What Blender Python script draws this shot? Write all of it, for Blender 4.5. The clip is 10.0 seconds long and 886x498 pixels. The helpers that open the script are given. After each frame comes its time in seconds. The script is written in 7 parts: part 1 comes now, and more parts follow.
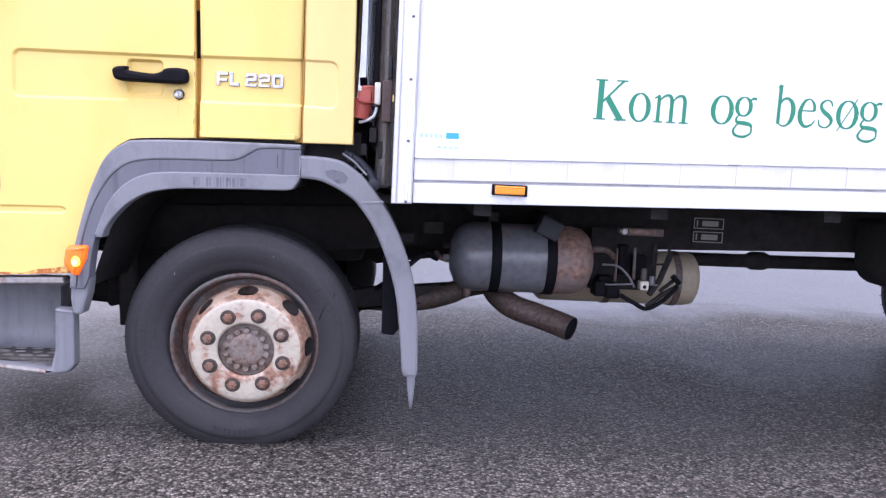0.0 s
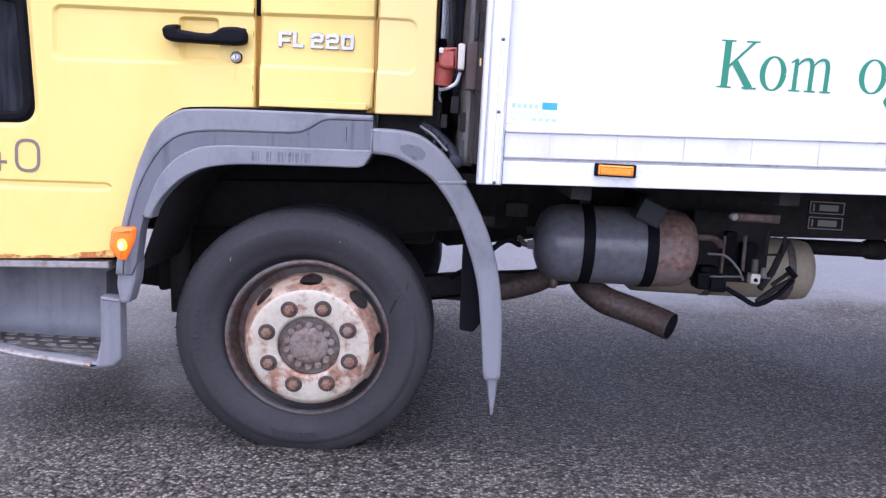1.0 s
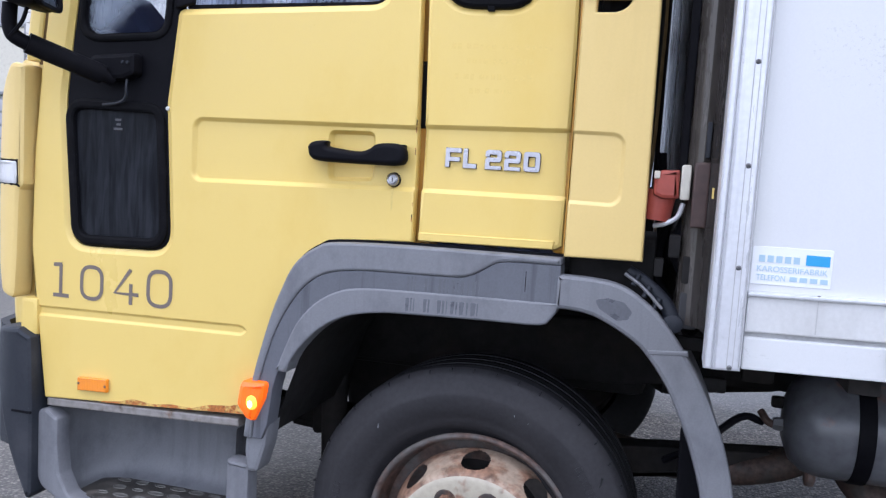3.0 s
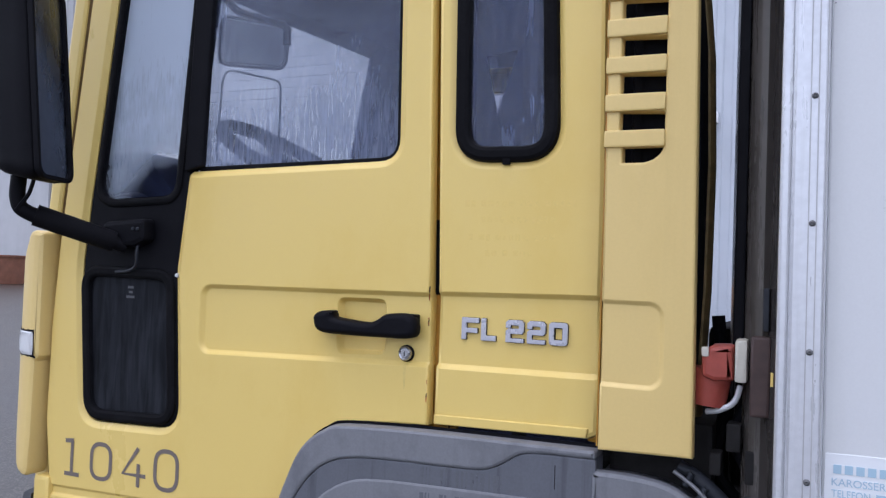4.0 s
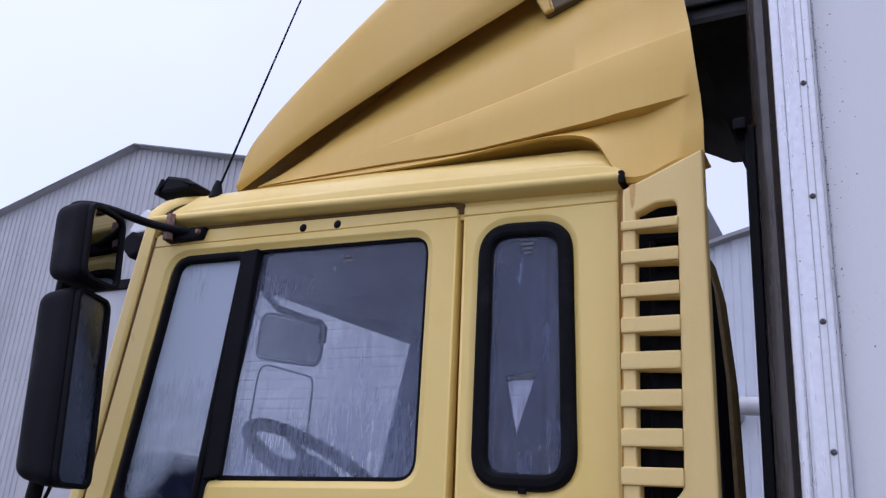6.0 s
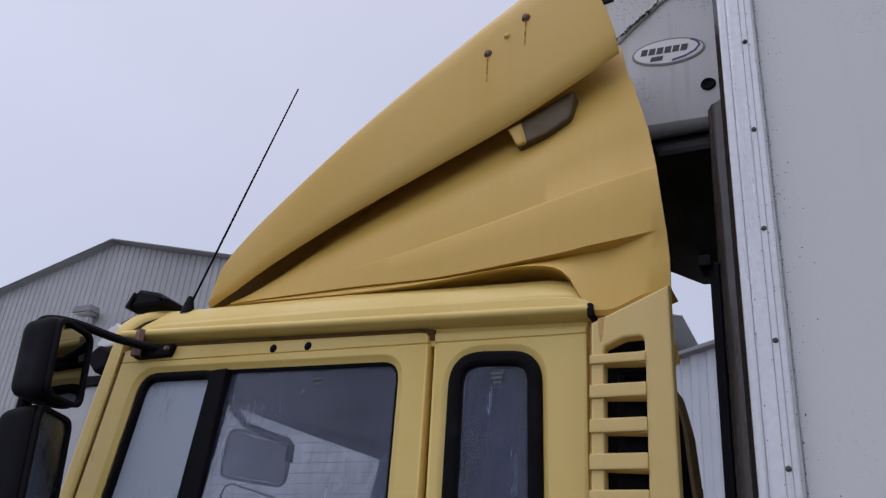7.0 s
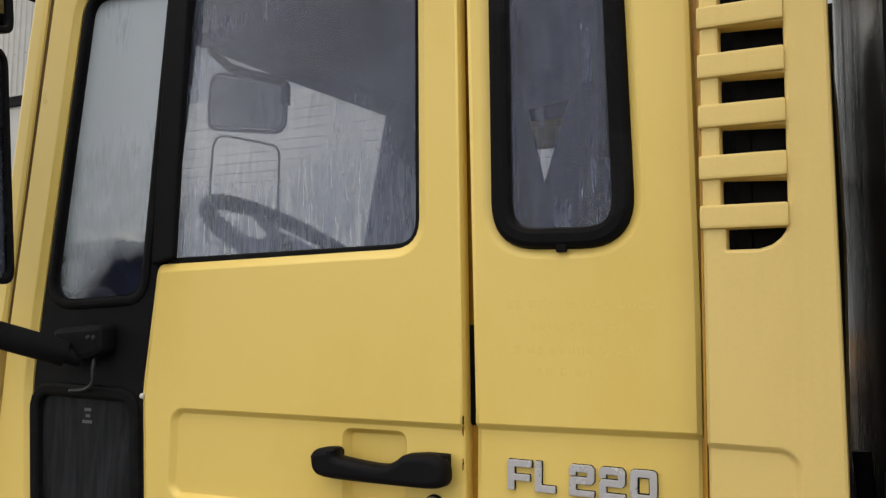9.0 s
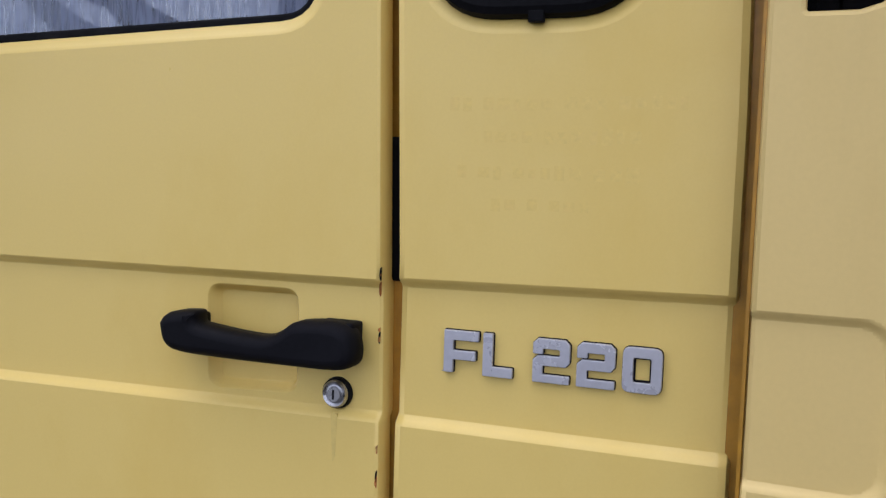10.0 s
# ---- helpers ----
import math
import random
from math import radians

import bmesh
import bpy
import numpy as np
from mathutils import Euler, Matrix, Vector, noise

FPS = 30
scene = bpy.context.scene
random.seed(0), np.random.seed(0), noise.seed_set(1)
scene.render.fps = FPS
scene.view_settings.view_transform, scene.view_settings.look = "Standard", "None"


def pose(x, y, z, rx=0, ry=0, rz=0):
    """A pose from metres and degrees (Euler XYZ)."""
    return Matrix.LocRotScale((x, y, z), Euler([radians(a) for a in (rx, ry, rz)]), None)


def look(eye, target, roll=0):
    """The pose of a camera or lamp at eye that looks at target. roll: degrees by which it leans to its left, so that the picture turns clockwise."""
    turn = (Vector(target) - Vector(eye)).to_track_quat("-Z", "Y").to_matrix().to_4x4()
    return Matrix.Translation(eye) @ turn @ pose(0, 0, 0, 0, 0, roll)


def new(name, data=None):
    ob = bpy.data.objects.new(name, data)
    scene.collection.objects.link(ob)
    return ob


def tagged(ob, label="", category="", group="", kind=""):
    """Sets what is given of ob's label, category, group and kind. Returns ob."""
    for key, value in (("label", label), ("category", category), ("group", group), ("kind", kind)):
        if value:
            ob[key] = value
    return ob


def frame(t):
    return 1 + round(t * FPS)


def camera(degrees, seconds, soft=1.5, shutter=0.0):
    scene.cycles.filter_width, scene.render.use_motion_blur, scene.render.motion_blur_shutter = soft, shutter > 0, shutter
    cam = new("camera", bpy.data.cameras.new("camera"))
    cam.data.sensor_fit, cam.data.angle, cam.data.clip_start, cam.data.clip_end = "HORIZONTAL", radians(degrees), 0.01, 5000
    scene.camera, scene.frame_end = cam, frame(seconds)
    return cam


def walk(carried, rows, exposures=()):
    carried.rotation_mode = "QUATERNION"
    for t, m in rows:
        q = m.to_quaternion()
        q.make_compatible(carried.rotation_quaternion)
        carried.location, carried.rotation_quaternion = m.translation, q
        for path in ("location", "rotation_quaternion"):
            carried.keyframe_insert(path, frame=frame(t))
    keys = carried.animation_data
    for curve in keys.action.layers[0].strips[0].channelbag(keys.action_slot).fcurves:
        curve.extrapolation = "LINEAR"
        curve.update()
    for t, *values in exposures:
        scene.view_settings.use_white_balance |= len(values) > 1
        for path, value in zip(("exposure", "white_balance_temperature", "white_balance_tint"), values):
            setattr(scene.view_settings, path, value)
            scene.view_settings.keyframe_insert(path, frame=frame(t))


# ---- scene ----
cam = camera(56.1, 10.0, soft=1.3)
PATH = [
    (0, (0.71, -2.889, 1.126), (0.813, -0.904, 0.907), 2.8),
    (0.5, (0.681, -2.686, 1.112), (0.683, -0.704, 0.849), 3.1),
    (1, (0.604, -2.526, 1.129), (0.592, -0.548, 0.834), 3.2),
    (1.5, (0.583, -2.393, 1.114), (0.261, -0.44, 0.824), 2.7),
    (2, (0.623, -2.199, 1.154), (0.165, -0.275, 0.856), 4.1),
    (2.5, (0.633, -2.062, 1.225), (0.099, -0.16, 0.915), 4.0),
    (3, (0.603, -1.884, 1.312), (0.066, 0.034, 1.136), 3.7),
    (3.2, (0.61, -1.809, 1.342), (0.036, 0.104, 1.246), 3.2),
    (4.3, (0.744, -1.556, 1.498), (-0.105, 0.249, 1.636), 2.5),
    (4.5, (0.744, -1.566, 1.512), (-0.093, 0.237, 1.731), 2.7),
    (5, (0.767, -1.562, 1.544), (-0.089, 0.207, 1.914), 2.3),
    (5.5, (0.78, -1.552, 1.565), (-0.111, 0.164, 2.075), 3.4),
    (6, (0.798, -1.557, 1.601), (-0.115, 0.097, 2.254), 4.2),
    (7.5, (0.824, -1.586, 1.658), (0.01, -0.007, 2.576), 5.0),
    (8, (0.808, -1.532, 1.596), (-0.032, 0.095, 2.402), 4.0),
    (8.5, (0.698, -1.404, 1.534), (-0.169, 0.319, 2.062), 3.4),
    (9, (0.537, -1.2, 1.578), (-0.333, 0.592, 1.762), 0.6),
    (9.5, (0.437, -1.02, 1.549), (-0.351, 0.812, 1.393), 0.6),
    (10, (0.362, -0.81, 1.528), (-0.329, 1.061, 1.376), 1.8),
]
walk(cam, [(t, look(eye, target, roll)) for t, eye, target, roll in PATH],
     [(0, 1.93, 5900, 27), (1, 1.88, 5800, 27), (1.5, 1.84, 5650, 25), (2, 1.64, 5600, 24), (2.5, 1.46, 5850, 17), (3.2, 1.31, 5850, 15), (4.5, 0.74, 5850, 18), (5, 0.74, 5750, 20), (5.5, 0.6, 5650, 23), (6, 0.58, 5700, 25), (7.5, -0.13, 6650, 15), (8, 0.04, 7200, 14), (8.5, 0.52, 7800, 12), (9, 0.76, 8000, 6), (9.5, 0.65, 6600, 13), (10, 0.64, 6050, 16)])

# ---------------------------------------------------------------- world and light
world = bpy.data.worlds.new("overcast_sky")
scene.world = world
world.use_nodes = True
wn, wl = world.node_tree.nodes, world.node_tree.links
wn.clear()
sky = wn.new("ShaderNodeTexSky")
sky.sky_type, sky.sun_disc = "NISHITA", False
sky.sun_elevation, sky.sun_rotation = radians(78), radians(225)
sky.air_density, sky.dust_density, sky.ozone_density = 1.0, 1.0, 1.0
bg_sky = wn.new("ShaderNodeBackground")
bg_sky.inputs["Strength"].default_value = 0.05
# the cloud cover: pale grey, a little brighter overhead
geo = wn.new("ShaderNodeTexCoord")
sep = wn.new("ShaderNodeSeparateXYZ")
ramp = wn.new("ShaderNodeValToRGB")
ramp.color_ramp.elements[0].position, ramp.color_ramp.elements[0].color = 0.0, (0.50, 0.505, 0.53, 1)
ramp.color_ramp.elements[1].position, ramp.color_ramp.elements[1].color = 1.0, (1.0, 1.0, 1.03, 1)
cloud = wn.new("ShaderNodeTexNoise")
cloud.inputs["Scale"].default_value, cloud.inputs["Detail"].default_value = 2.2, 4
cmix = wn.new("ShaderNodeMix")
cmix.data_type, cmix.blend_type = "RGBA", "MULTIPLY"
cmix.inputs["Factor"].default_value = 0.22
bg_cloud = wn.new("ShaderNodeBackground")
bg_cloud.inputs["Strength"].default_value = 0.84
addw = wn.new("ShaderNodeAddShader")
outw = wn.new("ShaderNodeOutputWorld")
wl.new(geo.outputs["Generated"], sep.inputs[0])
side = wn.new("ShaderNodeMath")
side.operation = "MULTIPLY_ADD"
side.inputs[1].default_value = -0.38
wl.new(sep.outputs["Y"], side.inputs[0])
lift = wn.new("ShaderNodeMath")
lift.operation = "MULTIPLY_ADD"
lift.inputs[1].default_value, lift.inputs[2].default_value = 0.45, 0.30
wl.new(sep.outputs["Z"], lift.inputs[0])
wl.new(lift.outputs[0], side.inputs[2])
wl.new(side.outputs[0], ramp.inputs[0])
wl.new(geo.outputs["Generated"], cloud.inputs["Vector"])
wl.new(ramp.outputs[0], cmix.inputs["A"])
wl.new(cloud.outputs["Fac"], cmix.inputs["B"])
wl.new(cmix.outputs["Result"], bg_cloud.inputs["Color"])
wl.new(sky.outputs[0], bg_sky.inputs["Color"])
wl.new(bg_sky.outputs[0], addw.inputs[0])
wl.new(bg_cloud.outputs[0], addw.inputs[1])
wl.new(addw.outputs[0], outw.inputs[0])
sun_data = bpy.data.lights.new("sun", "SUN")
sun_data.energy, sun_data.angle, sun_data.color = 0.8, radians(60), (1.0, 0.97, 0.93)
sun = new("sun", sun_data)
sun.matrix_world = look((-3, -3, 20), (0, 0, 0))


# ---------------------------------------------------------------- materials
def sock(node, name, value):
    node.inputs[name].default_value = value


def surface(name, base, rough=0.5, metal=0.0, vary=0.12, grain=40.0, stain=2.5, stain_col=None, stain_amt=0.25,
            bump=0.05, bump_scale=120.0, spec=0.5, coat=0.0, streak=0.0, island=0.0, rough_var=0.15, runs=0.0, runs_col=None, runs_scale=45.0, specks=0.0, speck_at=0.345):
    """Painted, plastic, metal and rubber surfaces: base colour with fine grain, broad stains, optional runs, and bump."""
    m = bpy.data.materials.new(name)
    m.use_nodes = True
    n, l = m.node_tree.nodes, m.node_tree.links
    p = n["Principled BSDF"]
    tc = n.new("ShaderNodeTexCoord")
    fine = n.new("ShaderNodeTexNoise")
    sock(fine, "Scale", grain), sock(fine, "Detail", 6)
    broad = n.new("ShaderNodeTexNoise")
    sock(broad, "Scale", stain), sock(broad, "Detail", 8), sock(broad, "Roughness", 0.65)
    l.new(tc.outputs["Object"], fine.inputs["Vector"])
    if streak:
        mp = n.new("ShaderNodeMapping")
        mp.inputs["Scale"].default_value = (1.0, 1.0, streak)
        l.new(tc.outputs["Object"], mp.inputs["Vector"])
        l.new(mp.outputs[0], broad.inputs["Vector"])
    else:
        l.new(tc.outputs["Object"], broad.inputs["Vector"])
    b = Vector(base)
    lo, hi = b * (1 - vary), b * (1 + vary)
    r1 = n.new("ShaderNodeValToRGB")
    r1.color_ramp.elements[0].position, r1.color_ramp.elements[1].position = 0.3, 0.7
    r1.color_ramp.elements[0].color, r1.color_ramp.elements[1].color = (*lo, 1), (*hi, 1)
    l.new(fine.outputs["Fac"], r1.inputs[0])
    mix = n.new("ShaderNodeMix")
    mix.data_type = "RGBA"
    sc = stain_col or tuple(b * 0.55)
    mix.inputs["B"].default_value = (*sc, 1)
    r2 = n.new("ShaderNodeMapRange")
    sock(r2, "From Min", 0.5), sock(r2, "From Max", 0.75), sock(r2, "To Min", 0.0), sock(r2, "To Max", stain_amt)
    l.new(broad.outputs["Fac"], r2.inputs["Value"])
    l.new(r2.outputs[0], mix.inputs["Factor"])
    l.new(r1.outputs[0], mix.inputs["A"])
    col = mix.outputs["Result"]
    if runs:
        mr_ = n.new("ShaderNodeMapping")
        mr_.inputs["Scale"].default_value = (1.0, 1.0, 0.05)
        rn = n.new("ShaderNodeTexNoise")
        sock(rn, "Scale", runs_scale), sock(rn, "Detail", 4), sock(rn, "Roughness", 0.6)
        l.new(tc.outputs["Object"], mr_.inputs["Vector"])
        l.new(mr_.outputs[0], rn.inputs["Vector"])
        rg = n.new("ShaderNodeMapRange")
        sock(rg, "From Min", 0.54), sock(rg, "From Max", 0.70), sock(rg, "To Min", 0.0), sock(rg, "To Max", runs)
        l.new(rn.outputs["Fac"], rg.inputs["Value"])
        mq = n.new("ShaderNodeMix")
        mq.data_type = "RGBA"
        mq.inputs["B"].default_value = (*(runs_col or tuple(b * 0.4)), 1)
        l.new(rg.outputs[0], mq.inputs["Factor"])
        l.new(col, mq.inputs["A"])
        col = mq.outputs["Result"]
    if specks:
        sn = n.new("ShaderNodeTexNoise")
        sock(sn, "Scale", 130.0), sock(sn, "Detail", 5), sock(sn, "Roughness", 0.7)
        sb_ = n.new("ShaderNodeTexNoise")
        sock(sb_, "Scale", 3.5), sock(sb_, "Detail", 5)
        l.new(tc.outputs["Object"], sn.inputs["Vector"])
        l.new(tc.outputs["Object"], sb_.inputs["Vector"])
        sm = n.new("ShaderNodeMath")
        sm.operation = "MULTIPLY"
        l.new(sn.outputs["Fac"], sm.inputs[0])
        l.new(sb_.outputs["Fac"], sm.inputs[1])
        sr = n.new("ShaderNodeMapRange")
        sock(sr, "From Min", speck_at), sock(sr, "From Max", speck_at + 0.045), sock(sr, "To Min", 0.0), sock(sr, "To Max", specks)
        l.new(sm.outputs[0], sr.inputs["Value"])
        sq = n.new("ShaderNodeMix")
        sq.data_type = "RGBA"
        sq.inputs["B"].default_value = (0.10, 0.10, 0.075, 1)
        l.new(sr.outputs[0], sq.inputs["Factor"])
        l.new(col, sq.inputs["A"])
        col = sq.outputs["Result"]
    if island:
        ri = n.new("ShaderNodeObjectInfo")
        hs = n.new("ShaderNodeHueSaturation")
        mr = n.new("ShaderNodeMapRange")
        sock(mr, "To Min", 1 - island), sock(mr, "To Max", 1 + island)
        l.new(ri.outputs["Random"], mr.inputs["Value"])
        l.new(mr.outputs[0], hs.inputs["Value"])
        l.new(col, hs.inputs["Color"])
        col = hs.outputs[0]
    l.new(col, p.inputs["Base Color"])
    rr = n.new("ShaderNodeMapRange")
    sock(rr, "From Min", 0.35), sock(rr, "From Max", 0.65)
    sock(rr, "To Min", max(0.03, rough - rough_var)), sock(rr, "To Max", min(1, rough + rough_var))
    l.new(broad.outputs["Fac"], rr.inputs["Value"])
    l.new(rr.outputs[0], p.inputs["Roughness"])
    sock(p, "Metallic", metal), sock(p, "Specular IOR Level", spec), sock(p, "Coat Weight", coat)
    if bump:
        bn = n.new("ShaderNodeTexNoise")
        sock(bn, "Scale", bump_scale), sock(bn, "Detail", 4)
        l.new(tc.outputs["Object"], bn.inputs["Vector"])
        bp = n.new("ShaderNodeBump")
        sock(bp, "Strength", bump), sock(bp, "Distance", 0.004)
        l.new(bn.outputs["Fac"], bp.inputs["Height"])
        l.new(bp.outputs[0], p.inputs["Normal"])
    return m


def rusty(name, paint, rust=(0.16, 0.06, 0.03), amount=0.5, scale=9.0, rough=0.6, metal=0.0, fine=10, low=0.72):
    """Paint that has broken open to brown rust in uneven patches."""
    m = bpy.data.materials.new(name)
    m.use_nodes = True
    n, l = m.node_tree.nodes, m.node_tree.links
    p = n["Principled BSDF"]
    tc = n.new("ShaderNodeTexCoord")
    a = n.new("ShaderNodeTexNoise")
    sock(a, "Scale", scale), sock(a, "Detail", fine), sock(a, "Roughness", 0.68)
    c = n.new("ShaderNodeTexNoise")
    sock(c, "Scale", scale * 7), sock(c, "Detail", 6)
    l.new(tc.outputs["Object"], a.inputs["Vector"])
    l.new(tc.outputs["Object"], c.inputs["Vector"])
    ra = n.new("ShaderNodeValToRGB")
    mid = 0.62 - 0.22 * amount
    ra.color_ramp.elements[0].position, ra.color_ramp.elements[1].position = mid - 0.03, mid + 0.06
    l.new(a.outputs["Fac"], ra.inputs[0])
    rc = n.new("ShaderNodeValToRGB")
    rc.color_ramp.elements[0].color = (*(Vector(rust) * 0.55), 1)
    rc.color_ramp.elements[1].color = (*(Vector(rust) * 1.9), 1)
    rc.color_ramp.elements[0].position, rc.color_ramp.elements[1].position = 0.3, 0.72
    l.new(c.outputs["Fac"], rc.inputs[0])
    pc = n.new("ShaderNodeValToRGB")
    pc.color_ramp.elements[0].color = (*(Vector(paint) * low), 1)
    pc.color_ramp.elements[1].color = (*(Vector(paint) * 1.08), 1)
    pc.color_ramp.elements[0].position, pc.color_ramp.elements[1].position = 0.25, 0.6
    l.new(c.outputs["Fac"], pc.inputs[0])
    mx = n.new("ShaderNodeMix")
    mx.data_type = "RGBA"
    l.new(ra.outputs[0], mx.inputs["Factor"])
    l.new(pc.outputs[0], mx.inputs["A"])
    l.new(rc.outputs[0], mx.inputs["B"])
    l.new(mx.outputs["Result"], p.inputs["Base Color"])
    sock(p, "Roughness", rough), sock(p, "Metallic", metal)
    bp = n.new("ShaderNodeBump")
    sock(bp, "Strength", 0.35), sock(bp, "Distance", 0.003)
    l.new(c.outputs["Fac"], bp.inputs["Height"])
    l.new(bp.outputs[0], p.inputs["Normal"])
    return m


def asphalt():
    """Coarse worn asphalt: pale and dark chips in a dark binder, damp in broad patches."""
    m = bpy.data.materials.new("asphalt")
    m.use_nodes = True
    n, l = m.node_tree.nodes, m.node_tree.links
    p = n["Principled BSDF"]
    tc = n.new("ShaderNodeTexCoord")
    v = n.new("ShaderNodeTexVoronoi")
    sock(v, "Scale", 88.0)
    wob = n.new("ShaderNodeTexNoise")
    sock(wob, "Scale", 60.0), sock(wob, "Detail", 3)
    av = n.new("ShaderNodeVectorMath")
    av.operation = "MULTIPLY_ADD"
    av.inputs[1].default_value = (0.006, 0.006, 0.006)
    l.new(tc.outputs["Object"], wob.inputs["Vector"])
    l.new(wob.outputs["Color"], av.inputs[0])
    l.new(tc.outputs["Object"], av.inputs[2])
    l.new(av.outputs[0], v.inputs["Vector"])
    sx = n.new("ShaderNodeSeparateColor")
    l.new(v.outputs["Color"], sx.inputs[0])
    chip = n.new("ShaderNodeValToRGB")
    e = chip.color_ramp.elements
    e[0].position, e[0].color = 0.0, (0.048, 0.0435, 0.0375, 1)
    e[1].position, e[1].color = 1.0, (0.375, 0.340, 0.295, 1)
    k = e.new(0.60)
    k.color = (0.152, 0.1375, 0.1190, 1)
    l.new(sx.outputs[0], chip.inputs[0])
    dark = n.new("ShaderNodeMapRange")
    sock(dark, "From Min", 0.0), sock(dark, "From Max", 0.75), sock(dark, "To Min", 1.0), sock(dark, "To Max", 0.15)
    l.new(v.outputs["Distance"], dark.inputs["Value"])
    mul = n.new("ShaderNodeMix")
    mul.data_type, mul.blend_type = "RGBA", "MULTIPLY"
    sock(mul, "Factor", 1.0)
    l.new(chip.outputs[0], mul.inputs["A"])
    l.new(dark.outputs[0], mul.inputs["B"])
    broad = n.new("ShaderNodeTexNoise")
    sock(broad, "Scale", 0.55), sock(broad, "Detail", 7), sock(broad, "Roughness", 0.6)
    l.new(tc.outputs["Object"], broad.inputs["Vector"])
    br = n.new("ShaderNodeMapRange")
    sock(br, "From Min", 0.35), sock(br, "From Max", 0.65), sock(br, "To Min", 0.75), sock(br, "To Max", 1.2)
    l.new(broad.outputs["Fac"], br.inputs["Value"])
    m2 = n.new("ShaderNodeMix")
    m2.data_type, m2.blend_type = "RGBA", "MULTIPLY"
    sock(m2, "Factor", 1.0)
    l.new(mul.outputs["Result"], m2.inputs["A"])
    l.new(br.outputs[0], m2.inputs["B"])
    l.new(m2.outputs["Result"], p.inputs["Base Color"])
    rg = n.new("ShaderNodeMapRange")
    sock(rg, "From Min", 0.35), sock(rg, "From Max", 0.65), sock(rg, "To Min", 0.42), sock(rg, "To Max", 0.68)
    l.new(broad.outputs["Fac"], rg.inputs["Value"])
    l.new(rg.outputs[0], p.inputs["Roughness"])
    bp = n.new("ShaderNodeBump")
    bp.invert = True
    sock(bp, "Strength", 1.0), sock(bp, "Distance", 0.008)
    sock(p, "Specular IOR Level", 0.18)
    l.new(v.outputs["Distance"], bp.inputs["Height"])
    l.new(bp.outputs[0], p.inputs["Normal"])
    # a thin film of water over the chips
    # the film's sheen is masked off beside the truck, so that ground looks shaded
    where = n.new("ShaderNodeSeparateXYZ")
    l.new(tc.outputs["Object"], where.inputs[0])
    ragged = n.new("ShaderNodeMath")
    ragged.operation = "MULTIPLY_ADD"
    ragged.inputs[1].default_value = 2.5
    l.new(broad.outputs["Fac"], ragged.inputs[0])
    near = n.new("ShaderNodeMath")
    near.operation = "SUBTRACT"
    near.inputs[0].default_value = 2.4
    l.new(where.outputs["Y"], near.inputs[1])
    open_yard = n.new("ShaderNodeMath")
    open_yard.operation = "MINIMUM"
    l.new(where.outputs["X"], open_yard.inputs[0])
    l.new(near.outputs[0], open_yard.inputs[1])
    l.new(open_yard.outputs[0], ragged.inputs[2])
    sheen_mask = n.new("ShaderNodeMapRange")
    sock(sheen_mask, "From Min", 0.95), sock(sheen_mask, "From Max", 0.1), sock(sheen_mask, "To Min", 0.05), sock(sheen_mask, "To Max", 1.0)
    l.new(ragged.outputs[0], sheen_mask.inputs["Value"])
    l.new(sheen_mask.outputs[0], p.inputs["Coat Weight"])
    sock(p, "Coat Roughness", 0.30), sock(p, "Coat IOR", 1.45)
    return m


